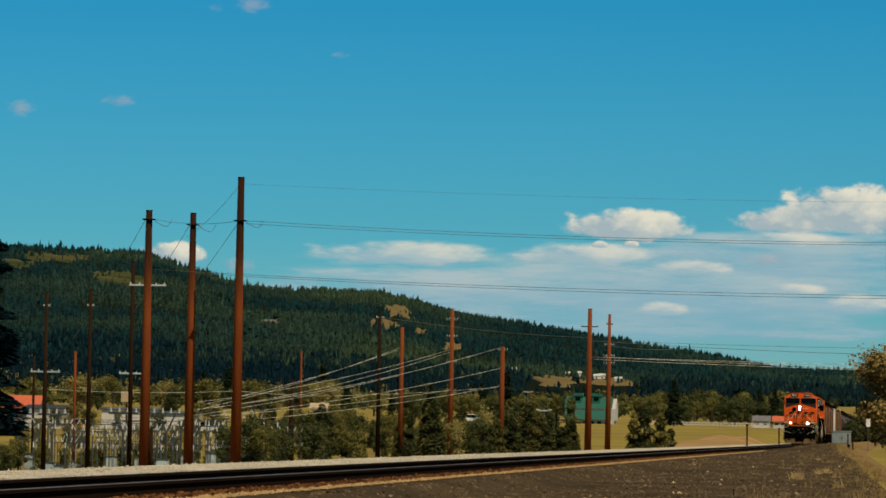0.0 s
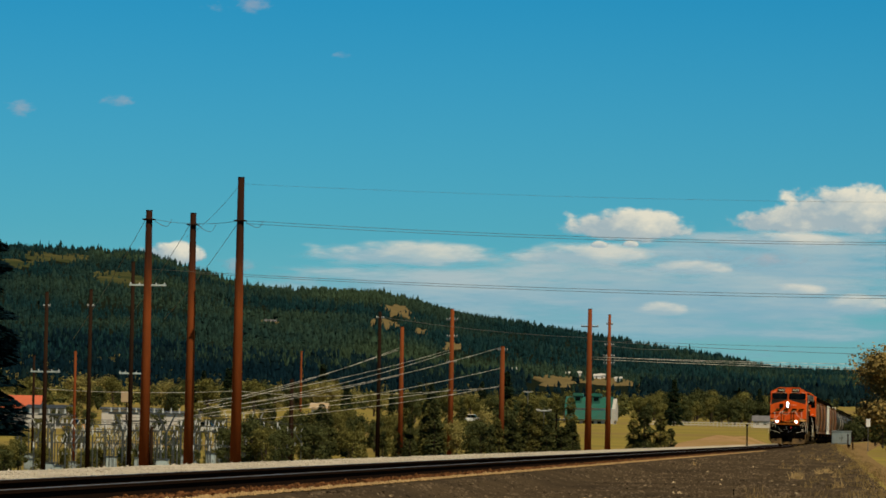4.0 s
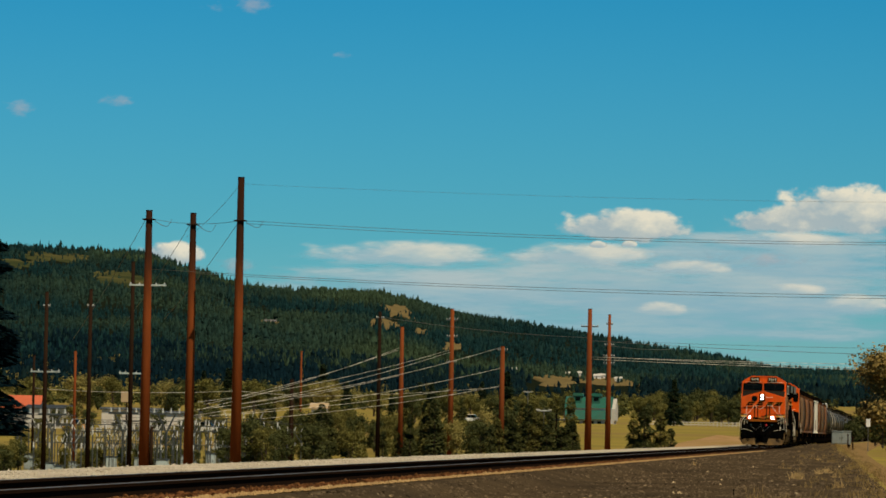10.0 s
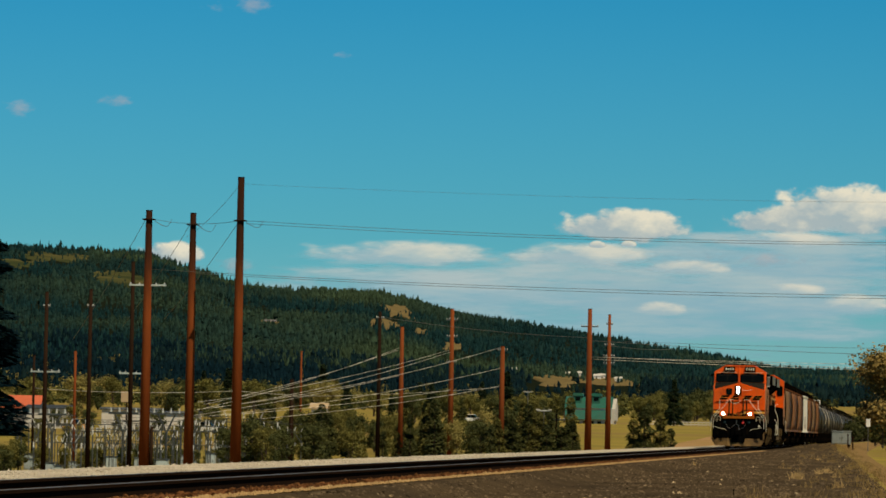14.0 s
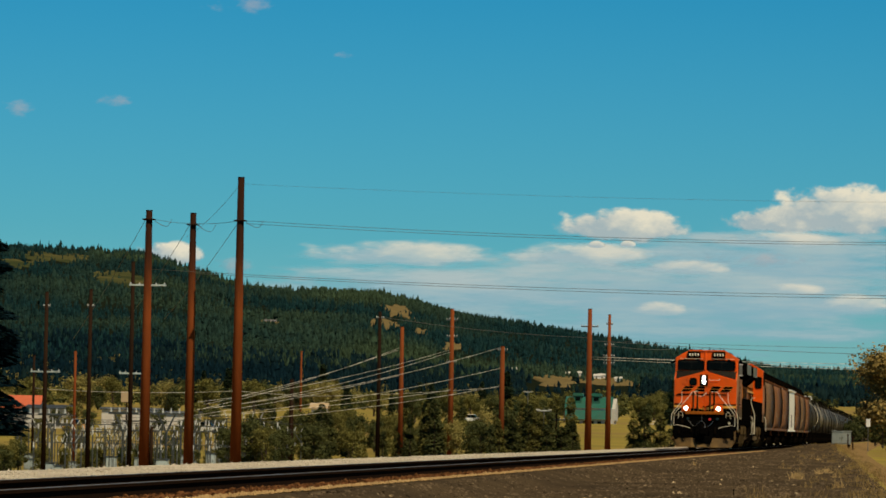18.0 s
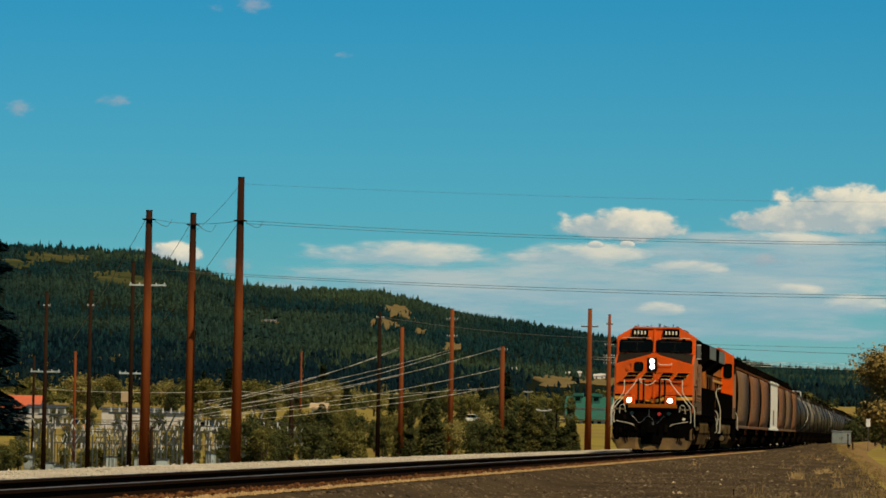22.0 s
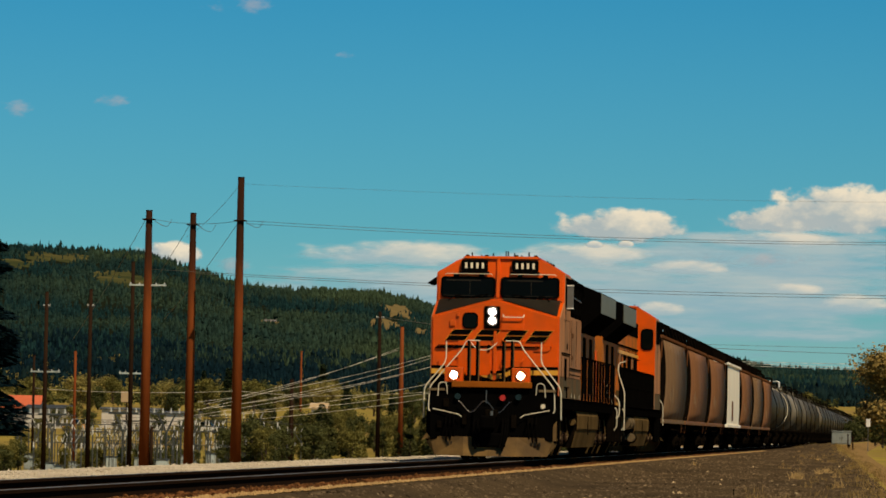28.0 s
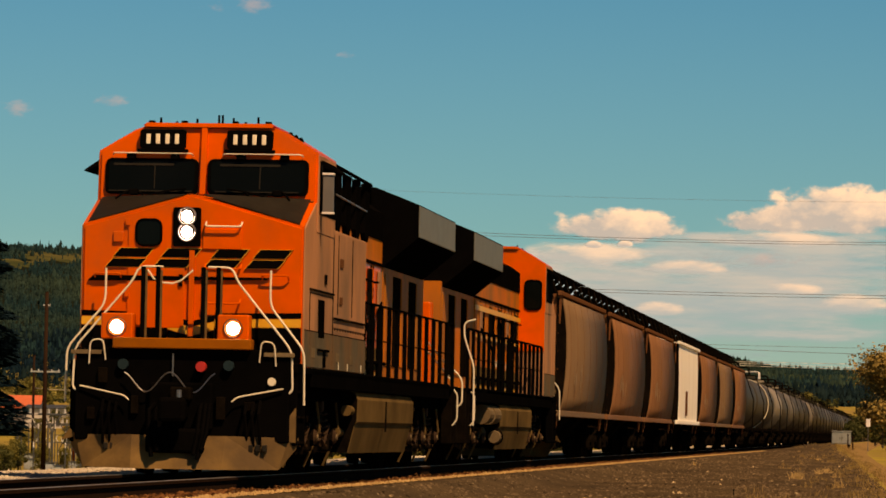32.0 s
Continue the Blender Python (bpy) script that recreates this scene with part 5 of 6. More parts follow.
pole(-45.7, 440, 13.0, 0.63, True, 0.55, ((11.9, 0.6, 20), (10.2, 0.55, 20), (7.6, 0.5, 20)))
pole(-40.5, 440, 9.3, 0.62, True, 0.65, ((8.9, 0.5, 0),))
pole(-32.4, 450, 13.5, 0.76, True, 0.55, ((11.7, 0.9, 10),))
pole(-31.7, 470, 13.5, 0.66, True, 0.45, ((12.5, 0.35, 0), (10.2, 0.5, 0), (9.0, 0.6, 0), (8.2, 0.6, 0)))
pole(-36.1, 455, 2.6, 0.2, False, 0.8, ((2.0, 0.9, 0),))


def wire(a, b, sag, r):
    n = 18
    a, b = Vector(a), Vector(b)
    pts = [a.lerp(b, k / n) - Vector((0, 0, sag * 4 * (k / n) * (1 - k / n))) for k in range(n + 1)]
    ob = part("power_line", tube(pts, r, 5), M_SKYWIRE if a.z > 9.9 else M_WIRE, None, "", True)
    tagged(ob, "thin grey overhead power line strung between poles", "power line", "overhead wires")


wire((-45.7, 300, 15.00), (26, 300, 14.8), 0.8, 0.015)
wire((-45.9, 301, 14.85), (26, 301, 14.7), 0.8, 0.015)
wire((-45.9, 300, 17.56), (26, 300, 17.4), 0.6, 0.007)
wire((-52.3, 300, 11.51), (26, 300, 10.9), 0.7, 0.016)
wire((-50.1, 305, 11.45), (26, 303, 10.8), 0.7, 0.016)
wire((-52.6, 300, 15.1), (-50.3, 305, 15.0), 0.1, 0.015)
wire((-50.3, 305, 15.0), (-46.2, 300, 15.0), 0.1, 0.015)
wire((-46.3, 300, 17.40), (-59.9, 360, 16.42), 0.3, 0.015)
wire((-46.4, 300, 14.72), (-65.1, 380, 10.02), 0.3, 0.018)
wire((-50.5, 305, 14.98), (-68.9, 380, 9.20), 0.3, 0.018)
wire((-52.8, 300, 15.10), (-73.2, 380, 8.13), 0.3, 0.018)
wire((-51.1, 440, 8.96), (-65.7, 400, 1.99), 0.42, 0.022)
wire((-51.2, 440, 8.73), (-64.6, 400, 2.64), 0.35, 0.022)
wire((-46.0, 440, 8.82), (-65.2, 400, 2.84), 0.56, 0.022)
wire((-45.8, 440, 8.65), (-63.6, 400, 2.35), 0.56, 0.022)
wire((-40.7, 440, 9.19), (-65.2, 400, 2.16), 0.70, 0.023)
wire((-40.7, 440, 7.07), (-65.1, 400, 1.48), 0.56, 0.023)
wire((-40.6, 440, 5.29), (-60.9, 400, 1.24), 0.35, 0.023)
wire((-41.0, 440, 5.11), (-63.0, 440, 3.80), 0.21, 0.023)
wire((-45.6, 440, 4.80), (-62.5, 400, 1.68), 0.21, 0.023)
wire((-51.1, 440, 6.14), (-64.4, 380, 1.19), 0.28, 0.022)
wire((-51.5, 430, 11.78), (-32.6, 450, 10.54), 0.3, 0.018)
wire((-32.3, 450, 10.25), (30, 482, 10.6), 0.8, 0.024)
wire((-32.3, 450, 8.55), (30, 482, 9.2), 0.32, 0.023)
wire((-31.6, 470, 8.88), (30, 487, 8.4), 0.32, 0.023)
wire((-31.5, 470, 10.16), (-27.5, 520, 10.89), 0.2, 0.024)
wire((-32.1, 450, 8.32), (30, 482, 8.2), 0.32, 0.023)
wire((-31.0, 480, 10.88), (30, 480, 11.3), 0.5, 0.018)
wire((-84.7, 420, 4.03), (-64.6, 420, 4.12), 0.3, 0.025)
wire((-64.6, 420, 4.12), (-58.1, 430, 3.90), 0.10, 0.023)


# ---- trees ----
def leaf_cloud(rng, n, lobes, size, squash=0.8, stray=0.12):
    """Small leaf clumps filling ellipsoid lobes, denser near their skins: verts and faces."""
    lob = np.array(lobes)[rng.integers(0, len(lobes), n)]
    d = rng.normal(size=(n, 3))
    d /= np.linalg.norm(d, axis=1, keepdims=True)
    k = rng.random(n) ** 0.45 * (0.8 + 0.5 * rng.random(n) ** 2)
    k *= np.where(rng.random(n) < stray, 1.25 + 0.35 * rng.random(n), 1.0)
    c = lob[:, :3] + d * k[:, None] * np.stack([lob[:, 3], lob[:, 3], lob[:, 4]], 1)
    a = rng.normal(size=(n, 3)) * 0.6 + d + np.array((0, 0, 0.25))
    a /= np.linalg.norm(a, axis=1, keepdims=True)
    u = np.cross(a, np.array((0.3, 0.2, 1.0)))
    u /= np.linalg.norm(u, axis=1, keepdims=True) + 1e-6
    w = np.cross(a, u)
    s = (size * (0.5 + rng.random(n)))[:, None]
    vs = np.stack([c - u * s, c - w * s * squash, c + u * s * 1.1, c + w * s * squash], 1).reshape(-1, 3)
    return vs.tolist(), np.arange(n * 4).reshape(-1, 4).tolist()


def broadleaf(seed, h, r, leaves, n, size, label, trunk_share=0.28, shrub=False):
    rng = np.random.default_rng(seed)
    T = tagged(new("bush" if shrub else "tree"), label, "bush" if shrub else "tree")
    lobes = []
    for k in range(15 if shrub else 14):
        a, q = rng.random() * 6.3, rng.random() ** 0.6
        z = h * (trunk_share + (1 - trunk_share) * (0.03 + 0.87 * rng.random()))
        lr = r * (0.2 + 0.28 * rng.random())
        lobes.append((math.cos(a) * r * 0.6 * q, math.sin(a) * r * 0.6 * q, min(z, h - lr * 0.8), lr, lr * 0.85))
    lobes.append((0, 0, h * 0.72, r * 0.55, h * 0.27))
    v, f = leaf_cloud(rng, n, lobes, size)
    me = bpy.data.meshes.new("crown")
    me.from_pydata(v, [], f)
    mesh_part("crown", me, leaves, T)
    bm = rod((0, 0, -0.4), (0, 0, h * 0.55), r * 0.07 + 0.03, 7, r * 0.03)
    for x, y, z, lr, _ in lobes[:5]:
        rod((0, 0, h * trunk_share), (x, y, z), r * 0.03 + 0.015, 5, 0.01, bm)
    part("trunk", bm, M_BARK, T, "brown trunk with limbs")
    return T


def spruce(seed, h, r, n, size, label, taper=0.8, needles=None, low=0.2):
    """A tall conifer with drooping tiers of needle clumps."""
    rng = np.random.default_rng(seed)
    T = tagged(new("conifer_tree"), label, "tree")
    vs, fs = [], []
    for i in range(n):
        z = h * (low + (1 - low) * rng.random() ** 1.25)
        tier = 0.75 + 0.35 * math.sin(z * 3.1 + math.cos(z * 1.7) * 2)
        reach = r * (1 - (z / h - low) / (1 - low)) ** taper * tier * (0.25 + 0.75 * rng.random() ** 0.5) + 0.08
        a = rng.random() * 6.283
        c = np.array((math.cos(a) * reach, math.sin(a) * reach, z - 0.22 * reach))
        o = np.array((math.cos(a), math.sin(a), -0.35 + 0.3 * rng.random()))
        w = np.cross(o, (rng.normal() * 0.4, rng.normal() * 0.4, 1.0))
        w /= np.linalg.norm(w)
        s = size * (0.6 + 0.8 * rng.random())
        vs += [(c - o * s * 0.7).tolist(), (c + w * s * 0.45).tolist(), (c + o * s).tolist(), (c - w * s * 0.45).tolist()]
        fs.append((4 * i, 4 * i + 1, 4 * i + 2, 4 * i + 3))
    me = bpy.data.meshes.new("crown")
    me.from_pydata(vs, [], fs)
    mesh_part("crown", me, needles or M_CONIFER, T)
    part("trunk", rod((0, 0, -0.4), (0, 0, h * 0.97), 0.03 * r + 0.14, 8, 0.02), M_BARK, T, "dark straight trunk")
    return T


def put(ob, x, y, turn=0.0, scale=1.0, lift=0.0, used=set()):
    """Stands a tree on the ground; the first call takes the tree itself, later ones a copy."""
    m = Matrix.LocRotScale((x, y, land(x, y) + lift), Euler((0, 0, turn)), None)
    if ob.name in used:
        ob = copy_thing(ob, m)
        used.add(ob.name)
    else:
        used.add(ob.name)
        ob.matrix_basis = m
    ob.scale = (scale, scale, scale * 1.0)
    return ob


# woods on the ridge: clearings as (bearing, half width, distance, half depth)
CLEAR = [(-0.1815, 0.0062, 2700, 75), (-0.199, 0.0060, 2880, 45), (-0.2065, 0.0045, 2760, 40), (-0.192, 0.003, 2930, 40), (-0.1165, 0.0030, 2765, 70), (-0.1197, 0.0036, 2605, 48), (-0.111, 0.0016, 2590, 38), (-0.1463, 0.0026, 2500, 26), (-0.0800, 0.0046, 2170, 50), (-0.0672, 0.0058, 2225, 34), (-0.1035, 0.002, 2440, 40)]


def in_clearing(u, y, front=0.0):
    for c, w, m, d in CLEAR:
        k = 1.0 + 0.35 * noise.noise((u * 260, y * 0.02, c * 50))
        dy = y - m
        if dy < 0 and front:
            dy = min(0.0, dy + front)
        if ((u - c) / w) ** 2 + (dy / d) ** 2 < k:
            return True
    return False


def ridge_woods(name, n, u0, u1, y0, y1, seed, leaf, tall, label):
    rng = np.random.default_rng(seed)
    rows = []
    for i in range(n):
        y = y0 + (y1 - y0) * rng.random()
        u = u0 + (u1 - u0) * rng.random()
        x = u * y
        if in_clearing(u, y, 55.0) and rng.random() < 0.93:
            continue
        if y < 1960 and u < -0.135 and rng.random() < 0.9 * smooth01((-0.128 - u) / 0.02) * (1 - smooth01((y - 1860) / 100)):
            continue
        if y < 1930 and -0.135 <= u < -0.045 and rng.random() < 0.75 * (1 - smooth01((y - 1840) / 90)):
            continue
        if -0.087 < u < -0.06 and y < 2190 and rng.random() < 0.7 + 0.28 * smooth01((y - 1780) / 120):
            continue
        stand = noise.noise((x * 0.008, y * 0.004, 9))
        if stand > 0.2 and rng.random() < 0.6:
            continue
        h = (tall * 0.45 + tall * 0.6 * rng.random() ** 2.0) * (0.9 + 0.5 * noise.noise((x * 0.01, y * 0.01, 4)))
        if rng.random() < 0.025:
            h *= 1.15 + 0.3 * rng.random()
        slim = rng.random() ** 1.5
        r = h * (0.27 - 0.13 * slim)
        z0 = land(x, y) - 0.5
        rows.append((x, y, z0, h, r, slim))
    x, y, z0, h, r, slim = np.array(rows).T
    m, sides = len(x), 5
    ang = np.arange(sides) * (2 * math.pi / sides)
    vs, fs = [], []
    for lo, hi, lean, k, thin in ((0.06, 0.62, 0.08, 1.0, 0.0), (0.32, 0.86, 0.06, 0.86, 0.12), (0.60, 1.0, 0.0, 0.58, 0.12)):
        rr = (r * (k - thin * slim))[:, None] * (0.65 + 0.7 * rng.random((m, sides)))
        a = ang + rng.random((m, 1)) * 6.3
        ring = np.stack([x[:, None] + np.cos(a) * rr, y[:, None] + np.sin(a) * rr, (z0 + h * lo)[:, None] + rng.normal(0, 0.05, (m, sides)) * h[:, None]], 2)
        tip = np.stack([x + rng.normal(0, 0.2, m), y, z0 + h * (hi - lean * slim)], 1)[:, None]
        base = len(fs) // sides * (sides + 1)
        vs.append(np.concatenate([ring, tip], 1).reshape(-1, 3))
        first = base + np.arange(m)[:, None] * (sides + 1)
        j = np.arange(sides)
        fs += np.stack([first + j, first + (j + 1) % sides, np.broadcast_to(first + sides, (m, sides))], 2).reshape(-1, 3).tolist()
    return soup(name, np.concatenate(vs).tolist(), fs, leaf, None, "stuff", label, "forest", True)


def rough_sheet(name, xs, ys, lift, material, label):
    return sheet(name, xs, ys, lambda x, y: land(x, y) + lift, material, label, "ground")


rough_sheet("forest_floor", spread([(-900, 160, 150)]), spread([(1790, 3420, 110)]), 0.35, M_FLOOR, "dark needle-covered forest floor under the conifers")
for cu, cw, cy, cd in CLEAR:
    hub = (cu * cy, cy, land(cu * cy, cy) + 1.2)
    mv, mf = [hub], []
    for ring in range(1, 9):
        for j in range(40):
            q = j * math.pi / 20
            wide = 0.85 + 0.75 * noise.noise((math.cos(q) * 1.6 + cu * 300, math.sin(q) * 1.6, cy * 0.01)) + 0.3 * noise.noise((math.cos(q) * 6, math.sin(q) * 6, cu * 90))
            y = cy + math.sin(q) * cd * 1.5 * wide * ring / 8
            x = (cu + math.cos(q) * cw * 1.3 * wide * ring / 8) * y
            mv.append((x, y, land(x, y) + 1.2 - 0.9 * (ring == 8)))
    mf += [(0, 1 + j, 1 + (j + 1) % 40) for j in range(40)]
    for ring in range(7):
        mf += [(1 + ring * 40 + j, 41 + ring * 40 + j, 41 + ring * 40 + (j + 1) % 40, 1 + ring * 40 + (j + 1) % 40) for j in range(40)]
    soup("hill_meadow", mv, mf, M_HILLGRASS if cu < -0.16 else M_HILLMEADOW, None, "structure", "olive grassy clearing on the ridge" if cu < -0.16 else "dry golden-brown clearing among the conifers", "meadow", True)
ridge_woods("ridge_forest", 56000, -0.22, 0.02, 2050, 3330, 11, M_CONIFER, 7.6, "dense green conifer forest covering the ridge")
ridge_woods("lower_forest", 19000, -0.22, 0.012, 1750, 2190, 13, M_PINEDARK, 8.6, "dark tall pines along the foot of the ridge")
ridge_woods("far_ridge_forest", 3500, -0.06, 0.04, 3000, 3500, 12, M_CONIFER, 6.5, "distant conifer forest on the low end of the ridge")

# trees of the valley
oak = [broadleaf(21 + k, 8.6, 4.4, m, 4200, 0.2, lab, 0.02) for k, (m, lab) in enumerate(((M_LEAF, "leafy olive-green broadleaf tree"), (M_LEAFY, "yellow-green broadleaf tree in the valley"), (M_LEAFD, "dark green leafy tree in the valley")))]
pine = [spruce(31, 13.0, 2.9, 2600, 0.5, "dark green conifer in the valley", 0.7, M_VALLEYPINE, 0.06)]
rng = np.random.default_rng(3)
for i in range(185):
    y = 680 + 620 * rng.random() ** 0.8
    u = -0.235 + 0.245 * rng.random()
    x = u * y
    if -0.052 < u < -0.02 and y < 930:
        continue
    if -0.085 < u < -0.058 and y < 940:
        continue
    if u < -0.145 and y < 800:
        continue
    if -0.1 < u < -0.05 and y > 1050 and rng.random() < 0.8:
        continue
    t = pine[0] if rng.random() < 0.22 else oak[int(rng.choice([0, 0, 0, 1, 1, 2, 2, 2] if u < -0.12 else [0, 0, 0, 2, 2, 2]))]
    put(t, x, y, rng.random() * 6, 0.45 + 0.5 * rng.random() if u < -0.12 else 0.4 + 0.35 * rng.random())


def far_brush(name, n, u0, u1, y0, y1, seed, leaf, label):
    """Low broadleaf brush too far off to tell apart: loose crowns of leaf clumps, joined."""
    r2 = np.random.default_rng(seed)
    vs, fs = [], []
    for i in range(n):
        y = y0 + (y1 - y0) * r2.random()
        x = (u0 + (u1 - u0) * r2.random()) * y
        w, z = 1.3 + 2.4 * r2.random() ** 2, land(x, y)
        h = w * (0.9 + 0.7 * r2.random())
        lobes = [(x + r2.normal() * w * 0.45, y + r2.normal() * w * 0.45, z + h * (0.3 + 0.45 * r2.random()), w * 0.5, h * 0.33) for k in range(5)]
        v, f = leaf_cloud(r2, 90, lobes, 0.34, 0.8, 0.02)
        c = len(vs)
        vs += v
        fs += [tuple(c + k for k in q) for q in f]
    return soup(name, vs, fs, leaf, None, "stuff", label, "brush")


far_brush("olive_brush", 680, -0.217, -0.095, 1420, 2060, 81, M_LEAFY, "dry yellow-green brush at the foot of the ridge")
far_brush("green_brush", 640, -0.217, -0.035, 1250, 1980, 82, M_LEAF, "olive-green brush below the wooded ridge")
far_brush("dark_brush", 200, -0.217, -0.01, 1150, 1700, 83, M_LEAFD, "dark green brush across the valley")

for i in range(60):
    y = 935 + 190 * rng.random()
    u = -0.102 + 0.088 * rng.random()
    if -0.079 < u < -0.0635 and y < 960:
        continue
    put(oak[int(rng.choice([0, 0, 1, 2, 2]))], u * y, y, rng.random() * 6, 0.32 + 0.34 * rng.random())

for i in range(60):
    y = 935 + 210 * rng.random()
    u = -0.058 + 0.056 * rng.random()
    t = pine[0] if rng.random() < 0.2 else oak[int(rng.choice([0, 0, 2, 2, 2]))]
    put(t, u * y, y, rng.random() * 6, 0.5 + 0.4 * rng.random() if t is not pine[0] else 0.4 + 0.25 * rng.random())

# a belt of trees beyond the end of the bank
for i in range(16):
    y = 560 + 150 * rng.random()
    u = -0.020 + 0.028 * rng.random()
    put(oak[int(rng.choice([0, 2, 2]))], u * y, y, rng.random() * 6, 0.38 + 0.25 * rng.random())

# thicket behind the track
shrub = [broadleaf(41 + k, 3.7, 1.75, m, 4600, 0.075, lab, 0.02, True) for k, (m, lab) in enumerate(((M_LEAF, "dense olive-green thicket bush"), (M_LEAFD, "dark green thicket bush"), (M_LEAFY, "dry yellow-green thicket bush")))]
sapling = [spruce(71 + k, 4.4, 1.25, 2600, 0.17, lab, 0.6, m, 0.04) for k, (m, lab) in enumerate(((M_LEAFD, "dark feathery sapling in the thicket"), (M_LEAF, "olive feathery sapling in the thicket")))]
for i in range(85):
    y = 420 + 85 * rng.random()
    u = -0.150 + 0.075 * rng.random()
    if -0.088 < u < -0.083 and y < 450:
        continue
    put(sapling[i % 2], u * y, y, rng.random() * 6, 0.5 + 0.55 * rng.random()).scale.z *= 0.85 + 0.5 * rng.random()
for x, y, s, k in ((-26.1, 424, 0.95, 1), (-24.9, 422, 1.2, 0), (-23.5, 425, 1.05, 1), (-22.6, 427, 0.75, 0), (-35.4, 437, 1.0, 0), (-36.4, 434, 1.1, 1), (-37.6, 439, 1.2, 0)):
    put(sapling[k], x, y, x, s)
for i in range(70):
    y = 425 + 85 * rng.random()
    u = -0.146 + 0.068 * rng.random()
    if -0.088 < u < -0.083 and y < 450:
        continue
    k = int(rng.choice([0, 0, 0, 1, 1, 1, 1, 2]))
    grown = put(shrub[k], u * y, y, rng.random() * 6, 0.45 + 0.5 * rng.random())
    grown.scale.z *= 1.0 + 0.5 * rng.random()
for x, y, s, k in ((-25.4, 428, 0.5, 1), (-23.8, 429, 0.55, 0), (-36.2, 442, 0.9, 0), (-51.6, 332, 0.8, 1), (-50.4, 336, 0.95, 1), (-49.0, 334, 0.8, 0), (-47.2, 330, 0.75, 1), (-45.4, 335, 0.85, 1), (-43.0, 340, 0.75, 0)):
    put(shrub[k], x, y, x, s).scale.z *= 1.25

for i in range(34):
    y = 455 + 120 * rng.random()
    u = -0.212 + 0.068 * rng.random()
    put(shrub[int(rng.choice([0, 0, 2, 1]))], u * y, y, rng.random() * 6, 0.3 + 0.4 * rng.random())
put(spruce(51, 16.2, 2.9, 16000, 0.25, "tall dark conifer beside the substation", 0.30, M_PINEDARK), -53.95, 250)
gold = broadleaf(61, 10.2, 5.0, M_LEAFO, 26000, 0.13, "golden-brown autumn tree beside the railway bank", 0.2)
put(gold, -0.2, 425, 0.0, 0.97)
put(broadleaf(62, 7.5, 3.4, M_LEAFO, 14000, 0.09, "golden-brown autumn tree behind the bank", 0.15), 3.4, 400)
# added shrub: its dark leaves stand in for the trees' shade here
put(broadleaf(63, 2.6, 1.4, M_LEAFD, 2500, 0.07, "dark shrub added for the tree shade by the bank", 0.05, True), 0.3, 340, 0, 1.5)


# ---- buildings ----
def shed(x, y, w, d, h, roof_h, wall, roof, label, rz=0.0, windows=3, name="house"):
    z = land(x, y)
    B = thing(name, x, y, z, label, name.replace("_", " "), "", rz)
    part("wall", box(-w / 2, w / 2, -d / 2, d / 2, -0.5, h), wall, B)
    rf = loft([[(sx, -d / 2 - 0.3, h - 0.05), (sx, 0, h + roof_h), (sx, d / 2 + 0.3, h - 0.05), (sx, d / 2 + 0.3, h - 0.2), (sx, 0, h + roof_h - 0.15), (sx, -d / 2 - 0.3, h - 0.2)] for sx in (-w / 2 - 0.3, w / 2 + 0.3)])
    part("roof", rf, roof, B)
    for s in (-1, 1):
        part("gable", loft([[(s * (w / 2 - 0.1), -d / 2, h - 0.1), (s * (w / 2 - 0.1), 0, h + roof_h - 0.15), (s * (w / 2 - 0.1), d / 2, h - 0.1)], [(s * w / 2, -d / 2, h - 0.1), (s * w / 2, 0, h + roof_h - 0.15), (s * w / 2, d / 2, h - 0.1)]]), wall, B)
    for k in range(windows):
        cx = -w / 2 + w * (k + 0.5) / windows
        wi = part("window", box(cx - 0.5, cx + 0.5, -d / 2 - 0.06, -d / 2 + 0.05, h * 0.4, h * 0.8), M_CREAM, B)
        part("pane", box(cx - 0.42, cx + 0.42, -d / 2 - 0.08, -d / 2 - 0.05, h * 0.4 + 0.08, h * 0.8 - 0.08), M_GLASS, wi)
    return B


barn = thing("barn", -64.2, 900, 2.3, "large barn with a bright green metal roof", "barn")
part("wall", box(-5.0, 5.0, -4, 4, -1.5, 1.4), M_WALLW, barn, "pale barn wall")
part("lower_roof", loft([[(sx, -5.0, 1.2), (sx, -4.2, 3.1), (sx, 4.2, 3.1), (sx, 5.0, 1.2)] for sx in (-5.1, 4.4)]), M_ROOFG, barn, "green lower roof")
part("clerestory", box(-4.9, 4.2, -4.05, 4.0, 3.1, 3.5), M_WALLW, barn, "pale band between the roofs")
part("upper_roof", loft([[(sx, -4.3, 3.5), (sx, -1.5, 5.6), (sx, 0, 5.9), (sx, 1.5, 5.6), (sx, 4.3, 3.5)] for sx in (-5.2, 4.6)]), M_ROOFG, barn, "green upper roof")
part("gable", loft([[(sx, -4.0, 1.0), (sx, -4.2, 3.4), (sx, 0, 5.6), (sx, 4.2, 3.4), (sx, 4.0, 1.0)] for sx in (4.3, 5.3)]), M_WALLW, barn, "pale gable end")
for k in (-2.6, 1.2):
    d = part("dormer", box(k - 0.8, k + 0.8, -3.0, 0, 4.4, 6.0), M_ROOFG, barn)
    part("dormer_roof", loft([[(k - 1.1, yy, 6.0), (k - 0.9, yy, 6.6), (k + 0.9, yy, 6.6), (k + 1.1, yy, 6.0)] for yy in (-3.2, 0)]), M_ROOFG, d)
    part("dormer_window", box(k - 0.5, k + 0.5, -3.05, -2.95, 5.0, 5.8), M_GLASS, d)
for k in range(6):
    part("barn_window", box(-4.4 + k * 1.5, -3.6 + k * 1.5, -4.06, -3.98, 0.1, 0.9), M_GLASS, barn)

